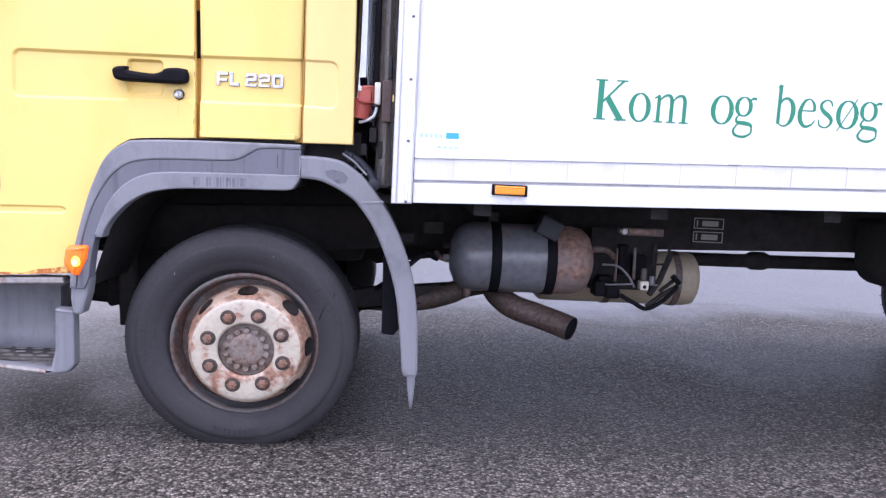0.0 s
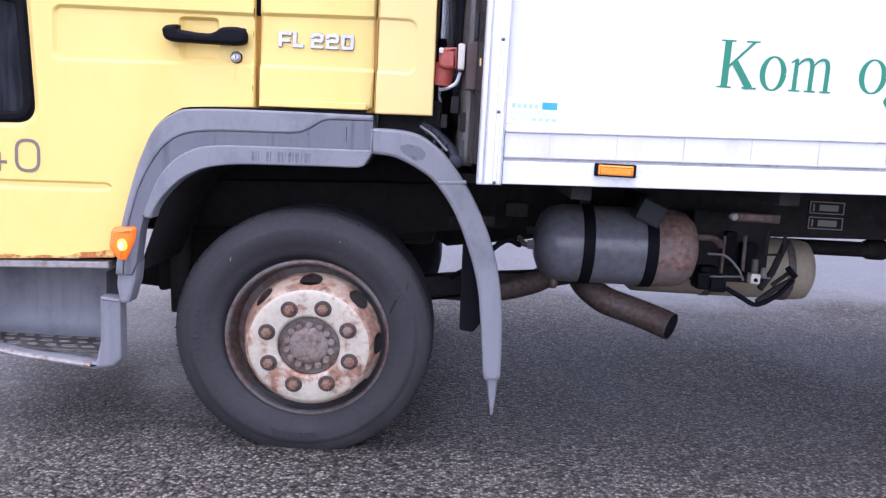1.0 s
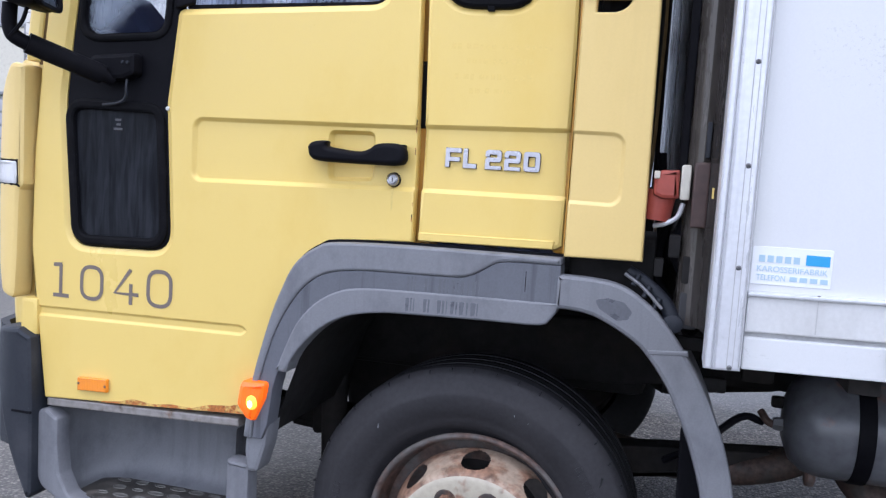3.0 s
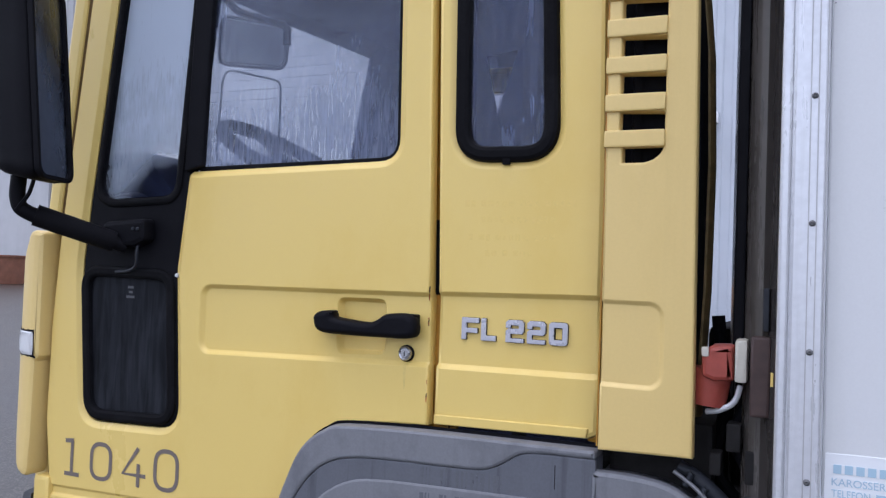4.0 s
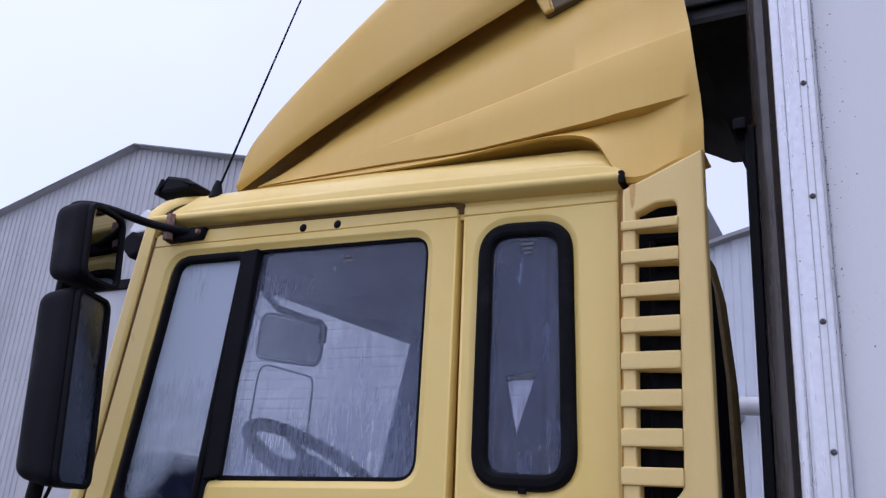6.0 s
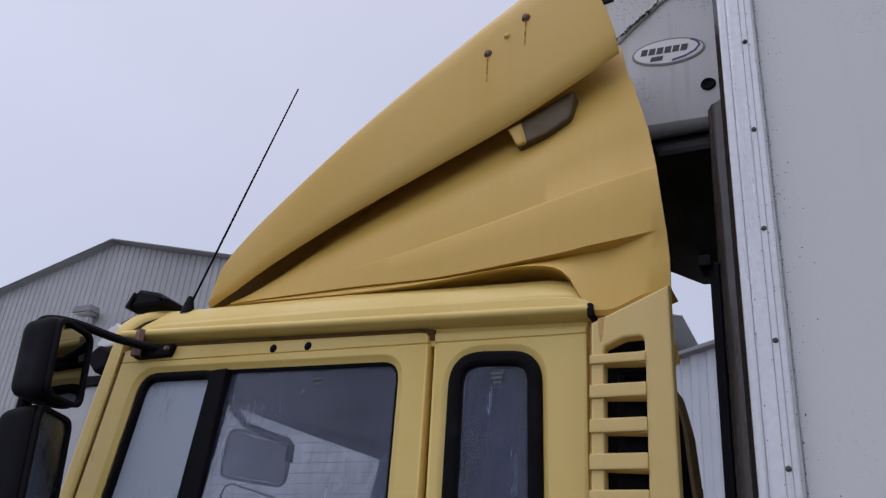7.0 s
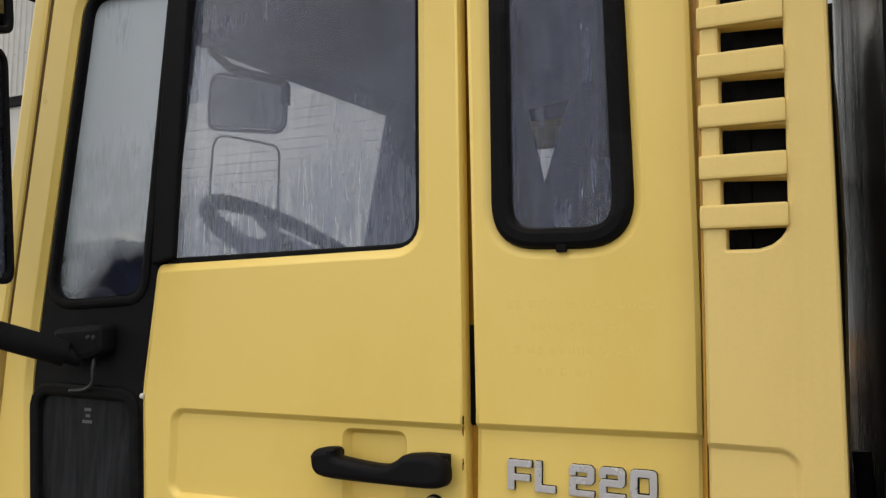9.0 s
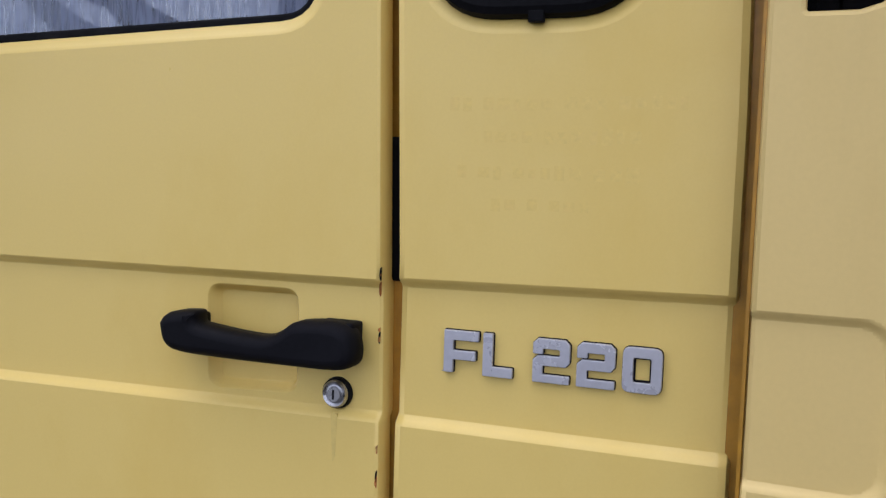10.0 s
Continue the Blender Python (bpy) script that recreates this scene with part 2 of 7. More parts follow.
def misted_glass(name, tint, fog=0.35, streaks=70.0, low=1.7, high=2.3, low_fog=0.75, fog_col=(0.75, 0.78, 0.85), gloss=1.45, diff=0.3, runs=0.45, even=0.1):
    """Clear pane with condensation: thin fog all over, heavier beads and runs towards the lower edge."""
    m = bpy.data.materials.new(name)
    m.use_nodes = True
    n, l = m.node_tree.nodes, m.node_tree.links
    n.clear()
    out = n.new("ShaderNodeOutputMaterial")
    tr = n.new("ShaderNodeBsdfTransparent")
    tr.inputs["Color"].default_value = (*tint, 1)
    gl = n.new("ShaderNodeBsdfGlossy")
    sock(gl, "Roughness", 0.04)
    lw = n.new("ShaderNodeFresnel")
    sock(lw, "IOR", gloss)
    mg = n.new("ShaderNodeMixShader")
    l.new(lw.outputs[0], mg.inputs[0])
    l.new(tr.outputs[0], mg.inputs[1])
    l.new(gl.outputs[0], mg.inputs[2])
    fo = n.new("ShaderNodeBsdfTranslucent")
    fo.inputs["Color"].default_value = (*fog_col, 1)
    fd = n.new("ShaderNodeBsdfDiffuse")
    fd.inputs["Color"].default_value = (*[c * 0.6 for c in fog_col], 1)
    fm = n.new("ShaderNodeMixShader")
    sock(fm, "Fac", diff)
    l.new(fo.outputs[0], fm.inputs[1])
    l.new(fd.outputs[0], fm.inputs[2])
    tc = n.new("ShaderNodeTexCoord")
    mp = n.new("ShaderNodeMapping")
    mp.inputs["Scale"].default_value = (1, 1, 0.12)
    nz = n.new("ShaderNodeTexNoise")
    sock(nz, "Scale", streaks), sock(nz, "Detail", 5), sock(nz, "Distortion", 0.6)
    l.new(tc.outputs["Object"], mp.inputs[0])
    l.new(mp.outputs[0], nz.inputs["Vector"])
    n2 = n.new("ShaderNodeTexNoise")
    sock(n2, "Scale", 4.0), sock(n2, "Detail", 4)
    l.new(tc.outputs["Object"], n2.inputs["Vector"])
    sp = n.new("ShaderNodeSeparateXYZ")
    l.new(tc.outputs["Object"], sp.inputs[0])
    mr = n.new("ShaderNodeMapRange")
    sock(mr, "From Min", low), sock(mr, "From Max", high), sock(mr, "To Min", low_fog), sock(mr, "To Max", 0.0)
    l.new(sp.outputs["Z"], mr.inputs["Value"])
    st = n.new("ShaderNodeMapRange")
    sock(st, "From Min", 0.42), sock(st, "From Max", 0.62), sock(st, "To Min", even), sock(st, "To Max", 1.0)
    l.new(nz.outputs["Fac"], st.inputs["Value"])
    mu = n.new("ShaderNodeMath")
    mu.operation = "MULTIPLY"
    l.new(st.outputs[0], mu.inputs[0])
    l.new(mr.outputs[0], mu.inputs[1])
    ad = n.new("ShaderNodeMath")
    ad.operation = "MULTIPLY_ADD"
    ad.inputs[1].default_value = fog
    ad.use_clamp = True
    fr = n.new("ShaderNodeMapRange")
    sock(fr, "From Min", 0.3), sock(fr, "From Max", 0.7), sock(fr, "To Min", 1.0 - runs), sock(fr, "To Max", 1.0 + runs)
    l.new(nz.outputs["Fac"], fr.inputs["Value"])
    fx = n.new("ShaderNodeMath")
    fx.operation = "MULTIPLY"
    l.new(n2.outputs["Fac"], fx.inputs[0])
    l.new(fr.outputs[0], fx.inputs[1])
    l.new(fx.outputs[0], ad.inputs[0])
    l.new(mu.outputs[0], ad.inputs[2])
    ms = n.new("ShaderNodeMixShader")
    l.new(ad.outputs[0], ms.inputs[0])
    l.new(mg.outputs[0], ms.inputs[1])
    l.new(fm.outputs[0], ms.inputs[2])
    l.new(ms.outputs[0], out.inputs[0])
    return m


def lamp_lens(name, col, glow=0.0):
    m = bpy.data.materials.new(name)
    m.use_nodes = True
    n, l = m.node_tree.nodes, m.node_tree.links
    p = n["Principled BSDF"]
    sock(p, "Base Color", (*col, 1)), sock(p, "Roughness", 0.18), sock(p, "Coat Weight", 0.5)
    w = n.new("ShaderNodeTexWave")
    sock(w, "Scale", 60.0)
    tc = n.new("ShaderNodeTexCoord")
    l.new(tc.outputs["Object"], w.inputs["Vector"])
    bp = n.new("ShaderNodeBump")
    sock(bp, "Strength", 0.3), sock(bp, "Distance", 0.002)
    l.new(w.outputs["Fac"], bp.inputs["Height"])
    l.new(bp.outputs[0], p.inputs["Normal"])
    if glow:
        sock(p, "Emission Color", (*col, 1)), sock(p, "Emission Strength", glow)
    return m


def plain(name, col, rough=0.5, metal=0.0, glow=0.0):
    m = bpy.data.materials.new(name)
    m.use_nodes = True
    p = m.node_tree.nodes["Principled BSDF"]
    sock(p, "Base Color", (*col, 1)), sock(p, "Roughness", rough), sock(p, "Metallic", metal)
    if glow:
        sock(p, "Emission Color", (*col, 1)), sock(p, "Emission Strength", glow)
    return m


YELLOW = surface("yellow_cab_paint", (0.70, 0.516, 0.150), 0.40, vary=0.012, grain=300, stain=2.6, stain_col=(0.62, 0.415, 0.075), stain_amt=0.55, bump=0.012, bump_scale=400, streak=0.6)
# cab yellow with the shade and bounce inside gaps put into its colour
OCHRE = surface("yellow_paint_gap_shade", (0.37, 0.180, 0.012), 0.5, vary=0.15, grain=60, stain=9, stain_col=(0.22, 0.10, 0.01), stain_amt=0.6, bump=0.03, streak=0.3)
YELLOW_SPOILER = surface("yellow_glassfibre_paint", (0.605, 0.385, 0.076), 0.50, vary=0.015, grain=180, stain=3.0, stain_col=(0.50, 0.31, 0.06), stain_amt=0.35, bump=0.008, bump_scale=250, streak=0.5, runs=0.08, runs_col=(0.30, 0.22, 0.09), runs_scale=35)
YELLOW_FAIRING = surface("yellow_fairing_paint", (0.672, 0.496, 0.183), 0.52, vary=0.015, grain=180, stain=4.0, stain_col=(0.52, 0.37, 0.12), stain_amt=0.30, bump=0.008, bump_scale=250, streak=0.3, runs=0.04, runs_col=(0.30, 0.22, 0.09), runs_scale=35)
GREY = surface("grey_moulded_plastic", (0.168, 0.172, 0.187), 0.50, vary=0.06, grain=220, stain=7.0, stain_col=(0.075, 0.078, 0.09), stain_amt=0.75, bump=0.04, bump_scale=500, streak=0.7, runs=0.40, runs_col=(0.085, 0.088, 0.10), runs_scale=22)
GREY_RUNS = surface("grey_plastic_with_dark_runs", (0.105, 0.110, 0.128), 0.5, vary=0.06, grain=220, stain=5.0, stain_col=(0.07, 0.074, 0.088), stain_amt=0.5, bump=0.04, bump_scale=500, streak=0.4, runs=0.8, runs_col=(0.042, 0.045, 0.055), runs_scale=28)
BLACK = surface("black_plastic", (0.0045, 0.0045, 0.0065), 0.6, spec=0.08, vary=0.15, grain=200, stain=6, stain_col=(0.018, 0.018, 0.022), stain_amt=0.4, bump=0.06, bump_scale=600)
DARKGREY = surface("dark_grey_bumper_plastic", (0.017, 0.020, 0.027), 0.55, spec=0.3, vary=0.12, grain=200, stain=5, stain_col=(0.09, 0.09, 0.1), stain_amt=0.4, bump=0.1, bump_scale=500)
RUBBER = surface("tyre_rubber", (0.023, 0.0222, 0.0250), 0.65, spec=0.3, vary=0.16, grain=90, stain=7, stain_col=(0.05, 0.048, 0.05), stain_amt=0.5, bump=0.10, bump_scale=180)
TREAD = surface("tyre_tread_rubber", (0.010, 0.010, 0.012), 0.7, spec=0.25, vary=0.2, grain=60, stain=6, stain_col=(0.03, 0.03, 0.03), stain_amt=0.5, bump=0.15, bump_scale=120)
SEAL = surface("window_rubber", (0.0040, 0.0040, 0.0052), 0.65, spec=0.07, vary=0.2, grain=150, stain=8, stain_col=(0.03, 0.03, 0.033), stain_amt=0.5, bump=0.04)
RIM = rusty("worn_wheel_paint", (0.36, 0.325, 0.255), (0.19, 0.10, 0.065), 0.33, 8.0, 0.5, 0.0, 4, 0.88)
RIM_RUST = rusty("rusty_wheel_disc", (0.36, 0.275, 0.205), (0.185, 0.105, 0.068), 0.78, 7.0, 0.6, 0.0, 6)
RIM_DARK = rusty("rim_well_steel", (0.085, 0.075, 0.07), (0.062, 0.038, 0.03), 0.6, 8.0, 0.6)
HUB = rusty("hub_cap_steel", (0.15, 0.125, 0.108), (0.105, 0.072, 0.056), 0.6, 14.0, 0.65)
NUT = rusty("wheel_nut_steel", (0.15, 0.12, 0.10), (0.13, 0.065, 0.04), 0.8, 30.0, 0.6)
NUTSEAT = rusty("nut_recess_steel", (0.035, 0.028, 0.024), (0.05, 0.026, 0.017), 0.6, 20.0, 0.7)
CHASSIS = surface("chassis_black", (0.020, 0.019, 0.019), 0.8, spec=0.15, vary=0.25, grain=30, stain=4, stain_col=(0.05, 0.042, 0.036), stain_amt=0.6, bump=0.15)
TANK = rusty("air_tank_paint", (0.115, 0.118, 0.13), (0.15, 0.075, 0.05), 0.25, 5.0, 0.28)
TANK_RUST = rusty("air_tank_rusty_end", (0.15, 0.12, 0.105), (0.15, 0.09, 0.07), 0.8, 7.0, 0.55)
EXHAUST = rusty("exhaust_steel", (0.050, 0.042, 0.037), (0.052, 0.034, 0.027), 0.85, 10.0, 0.6, 0.2)
DRUM = surface("beige_cylinder_paint", (0.28, 0.24, 0.175), 0.6, vary=0.1, grain=60, stain=6, stain_col=(0.22, 0.17, 0.11), stain_amt=0.6, bump=0.06, streak=0.4)
WHITE = surface("white_box_panel", (0.600, 0.606, 0.612), 0.38, vary=0.015, grain=300, stain=2.2, stain_col=(0.55, 0.55, 0.53), stain_amt=0.25, bump=0.01, bump_scale=90, streak=0.15, runs=0.10, runs_col=(0.50, 0.50, 0.47), runs_scale=25, specks=0.15)
ALU = surface("anodised_aluminium", (0.62, 0.63, 0.65), 0.38, metal=0.55, vary=0.05, grain=90, stain=8, stain_col=(0.36, 0.36, 0.36), stain_amt=0.45, bump=0.03, streak=0.12)
ALU_DIRTY = surface("weathered_aluminium", (0.58, 0.59, 0.61), 0.5, metal=0.25, vary=0.08, grain=80, stain=9, stain_col=(0.25, 0.25, 0.24), stain_amt=0.6, bump=0.05, streak=0.2, runs=0.3, runs_col=(0.2, 0.2, 0.2), runs_scale=60)
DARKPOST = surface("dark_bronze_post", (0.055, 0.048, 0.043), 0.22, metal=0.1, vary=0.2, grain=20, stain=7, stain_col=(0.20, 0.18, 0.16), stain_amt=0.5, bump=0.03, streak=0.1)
FLANK = surface("dark_post_flank", (0.034, 0.030, 0.028), 0.22, spec=0.5, metal=0.0, vary=0.08, grain=40, stain=3.0, stain_col=(0.075, 0.066, 0.060), stain_amt=0.7, bump=0.03, streak=0.2)
# front wall: the shade between cab and body is put into its colour
FRONTWALL = surface("shade_darkened_front_wall", (0.10, 0.095, 0.09), 0.5, vary=0.06, grain=40, stain=2.0, stain_col=(0.05, 0.045, 0.04), stain_amt=0.8, bump=0.03, streak=0.2)
FRIDGE = surface("refrigerator_housing", (0.54, 0.545, 0.56), 0.5, vary=0.03, grain=200, stain=3, stain_col=(0.36, 0.35, 0.31), stain_amt=0.5, bump=0.03, streak=0.4, runs=0.2, specks=0.25, speck_at=0.33)
FITTING = surface("grimy_metal_fitting", (0.20, 0.20, 0.21), 0.45, metal=0.4, vary=0.15, grain=80, stain=20, stain_col=(0.07, 0.07, 0.07), stain_amt=0.6)
UNDERSIDE = surface("dark_underside", (0.022, 0.022, 0.025), 0.7, vary=0.15, grain=20, stain=3, stain_amt=0.4)
RIVET = surface("grimy_rivet", (0.16, 0.16, 0.165), 0.45, metal=0.4, vary=0.2, grain=300, stain=60, stain_col=(0.04, 0.04, 0.04), stain_amt=0.7)
GROOVE = surface("grimy_groove", (0.40, 0.40, 0.405), 0.6, vary=0.1, grain=60, stain=14, stain_col=(0.12, 0.12, 0.12), stain_amt=0.7, streak=0.1)
RAIL = surface("pale_weathered_rail", (0.58, 0.58, 0.575), 0.5, metal=0.1, vary=0.04, grain=120, stain=6, stain_col=(0.38, 0.37, 0.35), stain_amt=0.5, bump=0.03, streak=0.5)
PROFILE = surface("pale_anodised_profile", (0.60, 0.61, 0.64), 0.42, metal=0.35, vary=0.05, grain=90, stain=8, stain_col=(0.40, 0.40, 0.39), stain_amt=0.45, bump=0.03, streak=0.12, runs=0.2, runs_col=(0.35, 0.35, 0.34), runs_scale=50, specks=0.15, speck_at=0.345)
# cab yellow with the shade behind the fairing put into its colour
SHADED_YELLOW = surface("shaded_yellow_paint", (0.22, 0.15, 0.06), 0.6, vary=0.2, grain=60, stain=12, stain_col=(0.09, 0.065, 0.03), stain_amt=0.7, bump=0.05)
GAP = surface("brown_seam_shade", (0.105, 0.056, 0.012), 0.6, spec=0.2, vary=0.15, grain=60, stain=12, stain_col=(0.045, 0.027, 0.01), stain_amt=0.6)
# hinge pocket brown: the shade inside the recess is put into the colour
POCKET_PAINT = surface("yellow_moulding_recess_shade", (0.095, 0.062, 0.022), 0.6, vary=0.1, grain=60, stain=12, stain_col=(0.09, 0.06, 0.025), stain_amt=0.6, bump=0.03)
OLIVE = surface("dark_olive_seam_line", (0.040, 0.030, 0.013), 0.7, spec=0.2, vary=0.2, grain=60, stain=14, stain_col=(0.09, 0.065, 0.03), stain_amt=0.5)
RED = surface("red_plug_plastic", (0.33, 0.06, 0.04), 0.5, vary=0.1, grain=60, stain=9, stain_col=(0.14, 0.03, 0.02), stain_amt=0.5)
BEIGE = surface("beige_plastic", (0.55, 0.52, 0.44), 0.5, vary=0.06, grain=90, stain=12, stain_amt=0.4)
BROWN = surface("brown_bracket", (0.06, 0.035, 0.03), 0.6, vary=0.2, grain=60)
SILVER = surface("silver_badge", (0.44, 0.44, 0.485), 0.32, metal=0.35, vary=0.04, grain=200, stain=10, stain_amt=0.2, bump=0.0)
CHROME = surface("worn_chrome", (0.40, 0.40, 0.42), 0.30, metal=1.0, vary=0.05, grain=200, stain=30, stain_amt=0.3, bump=0.0)
MOULD = surface("black_mould", (0.045, 0.045, 0.040), 0.8, spec=0.1, vary=0.2, grain=200, stain=30, stain_col=(0.11, 0.11, 0.10), stain_amt=0.6)
DECAL = plain("grey_brown_decal", (0.15, 0.12, 0.105), 0.5)
GREEN = plain("green_lettering", (0.0, 0.17, 0.088), 0.45)
BLUE = plain("blue_sticker_print", (0.03, 0.30, 0.58), 0.45)
PALEBLUE = plain("faded_blue_print", (0.36, 0.50, 0.60), 0.45)
STICKER = plain("white_sticker", (0.72, 0.735, 0.75), 0.4)
PURPLE = plain("purple_print", (0.06, 0.03, 0.16), 0.4)
INK = plain("black_print", (0.012, 0.012, 0.016), 0.45)
MARK = plain("faint_glass_print", (0.085, 0.088, 0.095), 0.6)
JOINT = plain("rail_joint_dirt", (0.44, 0.44, 0.43), 0.6)
PLATE = plain("grey_plate_print", (0.22, 0.22, 0.21), 0.6)
AMBER = lamp_lens("amber_lens", (0.85, 0.26, 0.01))
AMBER_ON = lamp_lens("lit_amber_lens", (0.92, 0.13, 0.002), 0.22)
HALO = plain("bulb_glow_in_lens", (1.0, 0.40, 0.03), 0.3, 0, 0.75)
BULB = plain("lit_bulb", (1.0, 0.74, 0.30), 0.3, 0, 3.0)
CLEAR = lamp_lens("clear_lamp_lens", (0.62, 0.62, 0.62))
MIRROR = surface("mirror_glass", (0.20, 0.21, 0.24), 0.03, metal=1.0, vary=0.02, grain=30, stain=8, stain_amt=0.2, bump=0.0, rough_var=0.02)
MIRROR_DULL = surface("misted_mirror_glass", (0.13, 0.14, 0.17), 0.30, metal=1.0, vary=0.04, grain=30, stain=8, stain_amt=0.2, bump=0.0, streak=0.3)
GLASS = misted_glass("misted_door_glass", (0.88, 0.92, 0.99), 0.50, 130, 1.68, 1.88, 0.42, (0.64, 0.71, 0.93), gloss=1.26, runs=0.22)
GLASS_FRONT = misted_glass("misted_quarter_glass", (0.90, 0.92, 0.95), 2.3, 170, 1.63, 1.98, -1.3, (0.78, 0.87, 1.0), gloss=1.08, diff=0.75, runs=0.2, even=0.75)
GLASS_REAR = misted_glass("rear_side_glass", (0.80, 0.83, 0.94), 0.26, 90, 1.6, 2.4, 0.20, (0.56, 0.65, 0.94), gloss=1.35)
GLASS_DARK = misted_glass("dark_lower_glass", (0.012, 0.012, 0.016), 1.2, 60, 0.6, 1.5, 0.30, (0.055, 0.059, 0.07), gloss=1.12, diff=0.9)
GLASS_CLEAR = misted_glass("windscreen_glass", (0.95, 0.96, 0.97), 0.40, 60, 1.3, 1.8, 0.2, (0.62, 0.63, 0.65), gloss=1.02)
TRIM = surface("blue_grey_cab_lining", (0.048, 0.056, 0.112), 0.8, vary=0.1, grain=120, stain=3, stain_amt=0.2)
SEATCLOTH = surface("dark_seat_cloth", (0.036, 0.041, 0.06), 0.9, vary=0.2, grain=250, stain=5, stain_amt=0.3)
ASPHALT = asphalt()
CLAD_GREY = surface("grey_cladding", (0.40, 0.405, 0.42), 0.5, vary=0.04, grain=3, stain=0.25, stain_col=(0.2, 0.2, 0.2), stain_amt=0.5, bump=0.0, streak=0.1)
CLAD_PALE = surface("pale_blue_cladding", (0.47, 0.50, 0.55), 0.5, vary=0.03, grain=3, stain=0.5, stain_col=(0.36, 0.38, 0.4), stain_amt=0.4, bump=0.0, streak=0.1)
SHUTTER = surface("white_door_panel", (0.60, 0.575, 0.545), 0.45, vary=0.03, grain=4, stain=0.6, stain_amt=0.2, bump=0.0)
PLINTH = surface("grey_band_panel", (0.22, 0.22, 0.23), 0.55, vary=0.06, grain=3, stain=0.6, stain_amt=0.3, bump=0.0)
TERRACOTTA = surface("brick_red_board", (0.24, 0.10, 0.06), 0.7, vary=0.15, grain=6, stain=2, stain_amt=0.3)
WOOD = surface("raw_pallet_wood", (0.42, 0.25, 0.13), 0.75, vary=0.2, grain=14, stain=3, stain_amt=0.3, island=0.15)


# ---------------------------------------------------------------- mesh helpers
def rpoly(pts, radii, n=6):
    """A polygon of 2D points with rounded corners."""
    if not isinstance(radii, (list, tuple)):
        radii = [radii] * len(pts)
    out = []
    k = len(pts)
    for i in range(k):
        p, a, b, r = Vector(pts[i]), Vector(pts[i - 1]), Vector(pts[(i + 1) % k]), radii[i]
        u, v = (a - p), (b - p)
        if r <= 0 or u.length < 1e-6 or v.length < 1e-6:
            out.append(p)
            continue
        un, vn = u.normalized(), v.normalized()
        half = un.angle(vn) / 2
        d = min(r / max(1e-4, math.tan(half)), u.length * 0.48, v.length * 0.48)
        s, e = p + un * d, p + vn * d
        for j in range(n + 1):
            t = j / n
            out.append((1 - t) ** 2 * s + 2 * t * (1 - t) * p + t * t * e)
    return out


def rrect(x0, x1, z0, z1, r, n=6):
    return rpoly([(x0, z0), (x1, z0), (x1, z1), (x0, z1)], r, n)


def area(loop):
    return 0.5 * sum(loop[i - 1][0] * loop[i][1] - loop[i][0] * loop[i - 1][1] for i in range(len(loop)))


def inset(loop, d):
    """The loop moved inwards by d (outwards where negative)."""
    s = 1 if area(loop) > 0 else -1
    out = []
    k = len(loop)
    for i in range(k):
        p, a, b = Vector(loop[i]), Vector(loop[i - 1]), Vector(loop[(i + 1) % k])
        e1, e2 = (p - a), (b - p)
        e1 = e1.normalized() if e1.length > 1e-9 else e2.normalized()
        e2 = e2.normalized() if e2.length > 1e-9 else e1
        n1, n2 = Vector((-e1.y, e1.x)) * s, Vector((-e2.y, e2.x)) * s
        m = n1 + n2
        m = m / max(0.35, m.length_squared / 2) if m.length > 1e-6 else n1
        out.append(p + m * d)
    return out


def loopverts(bm, loop, y):
    return [bm.verts.new((p[0], y, p[1])) for p in loop]


def bridge(bm, a, b):
    k = len(a)
    for i in range(k):
        j = (i + 1) % k
        bm.faces.new((a[i], a[j], b[j], b[i]))


def fill(bm, loops):
    es = []
    for lp in loops:
        for i in range(len(lp)):
            e = bm.edges.get((lp[i - 1], lp[i])) or bm.edges.new((lp[i - 1], lp[i]))
            es.append(e)
    bmesh.ops.triangle_fill(bm, use_beauty=True, use_dissolve=False, edges=es)


def panel(outline, holes=(), recesses=(), y=0.0, th=0.02, edge=0.005, back=False, sink=0.0, lip=0.02):
    """A sheet in the x-z plane, front at y, with rounded edges, openings and pressed-in fields (loop, depth, slope)."""
    bm = bmesh.new()
    loops = []

    def rings(loop, seq):
        last = None
        for d, yy in seq:
            cur = loopverts(bm, inset(loop, d), yy)
            if last:
                bridge(bm, last, cur)
            last = cur
        return last
    e = edge
    loops.append(rings(outline, [(0, y + th), (0, y + e), (e * 0.3, y + e * 0.3), (e, y), (e * 1.3, y)]))
    for h in holes:
        if sink:
            loops.append(rings(h, [(0, y + th), (0, y + sink), (-0.003, y + sink * 0.9), (-lip * 0.7, y + sink * 0.28), (-lip * 0.85, y + sink * 0.1), (-lip, y), (-lip * 1.15, y)]))
        else:
            loops.append(rings(h, [(0, y + th), (0, y + e), (-e * 0.3, y + e * 0.3), (-e, y), (-e * 1.8, y)]))
    def press(h, depth, w, yy0, inner=()):
        first = last = loopverts(bm, inset(h, -w * 0.3), yy0)
        for d, k in ((0, 0), (w * 0.2, 0.1), (w * 0.8, 0.9), (w, 1.0), (w * 1.3, 1.0)):
            cur = loopverts(bm, inset(h, d), yy0 + depth * k)
            bridge(bm, last, cur)
            last = cur
        fill(bm, [last] + [press(*q[:3], yy0 + depth) for q in inner])
        return first
    for q in recesses:
        loops.append(press(*q[:3], y, *q[3:]))
    fill(bm, loops)
    bmesh.ops.recalc_face_normals(bm, faces=bm.faces)
    return bm


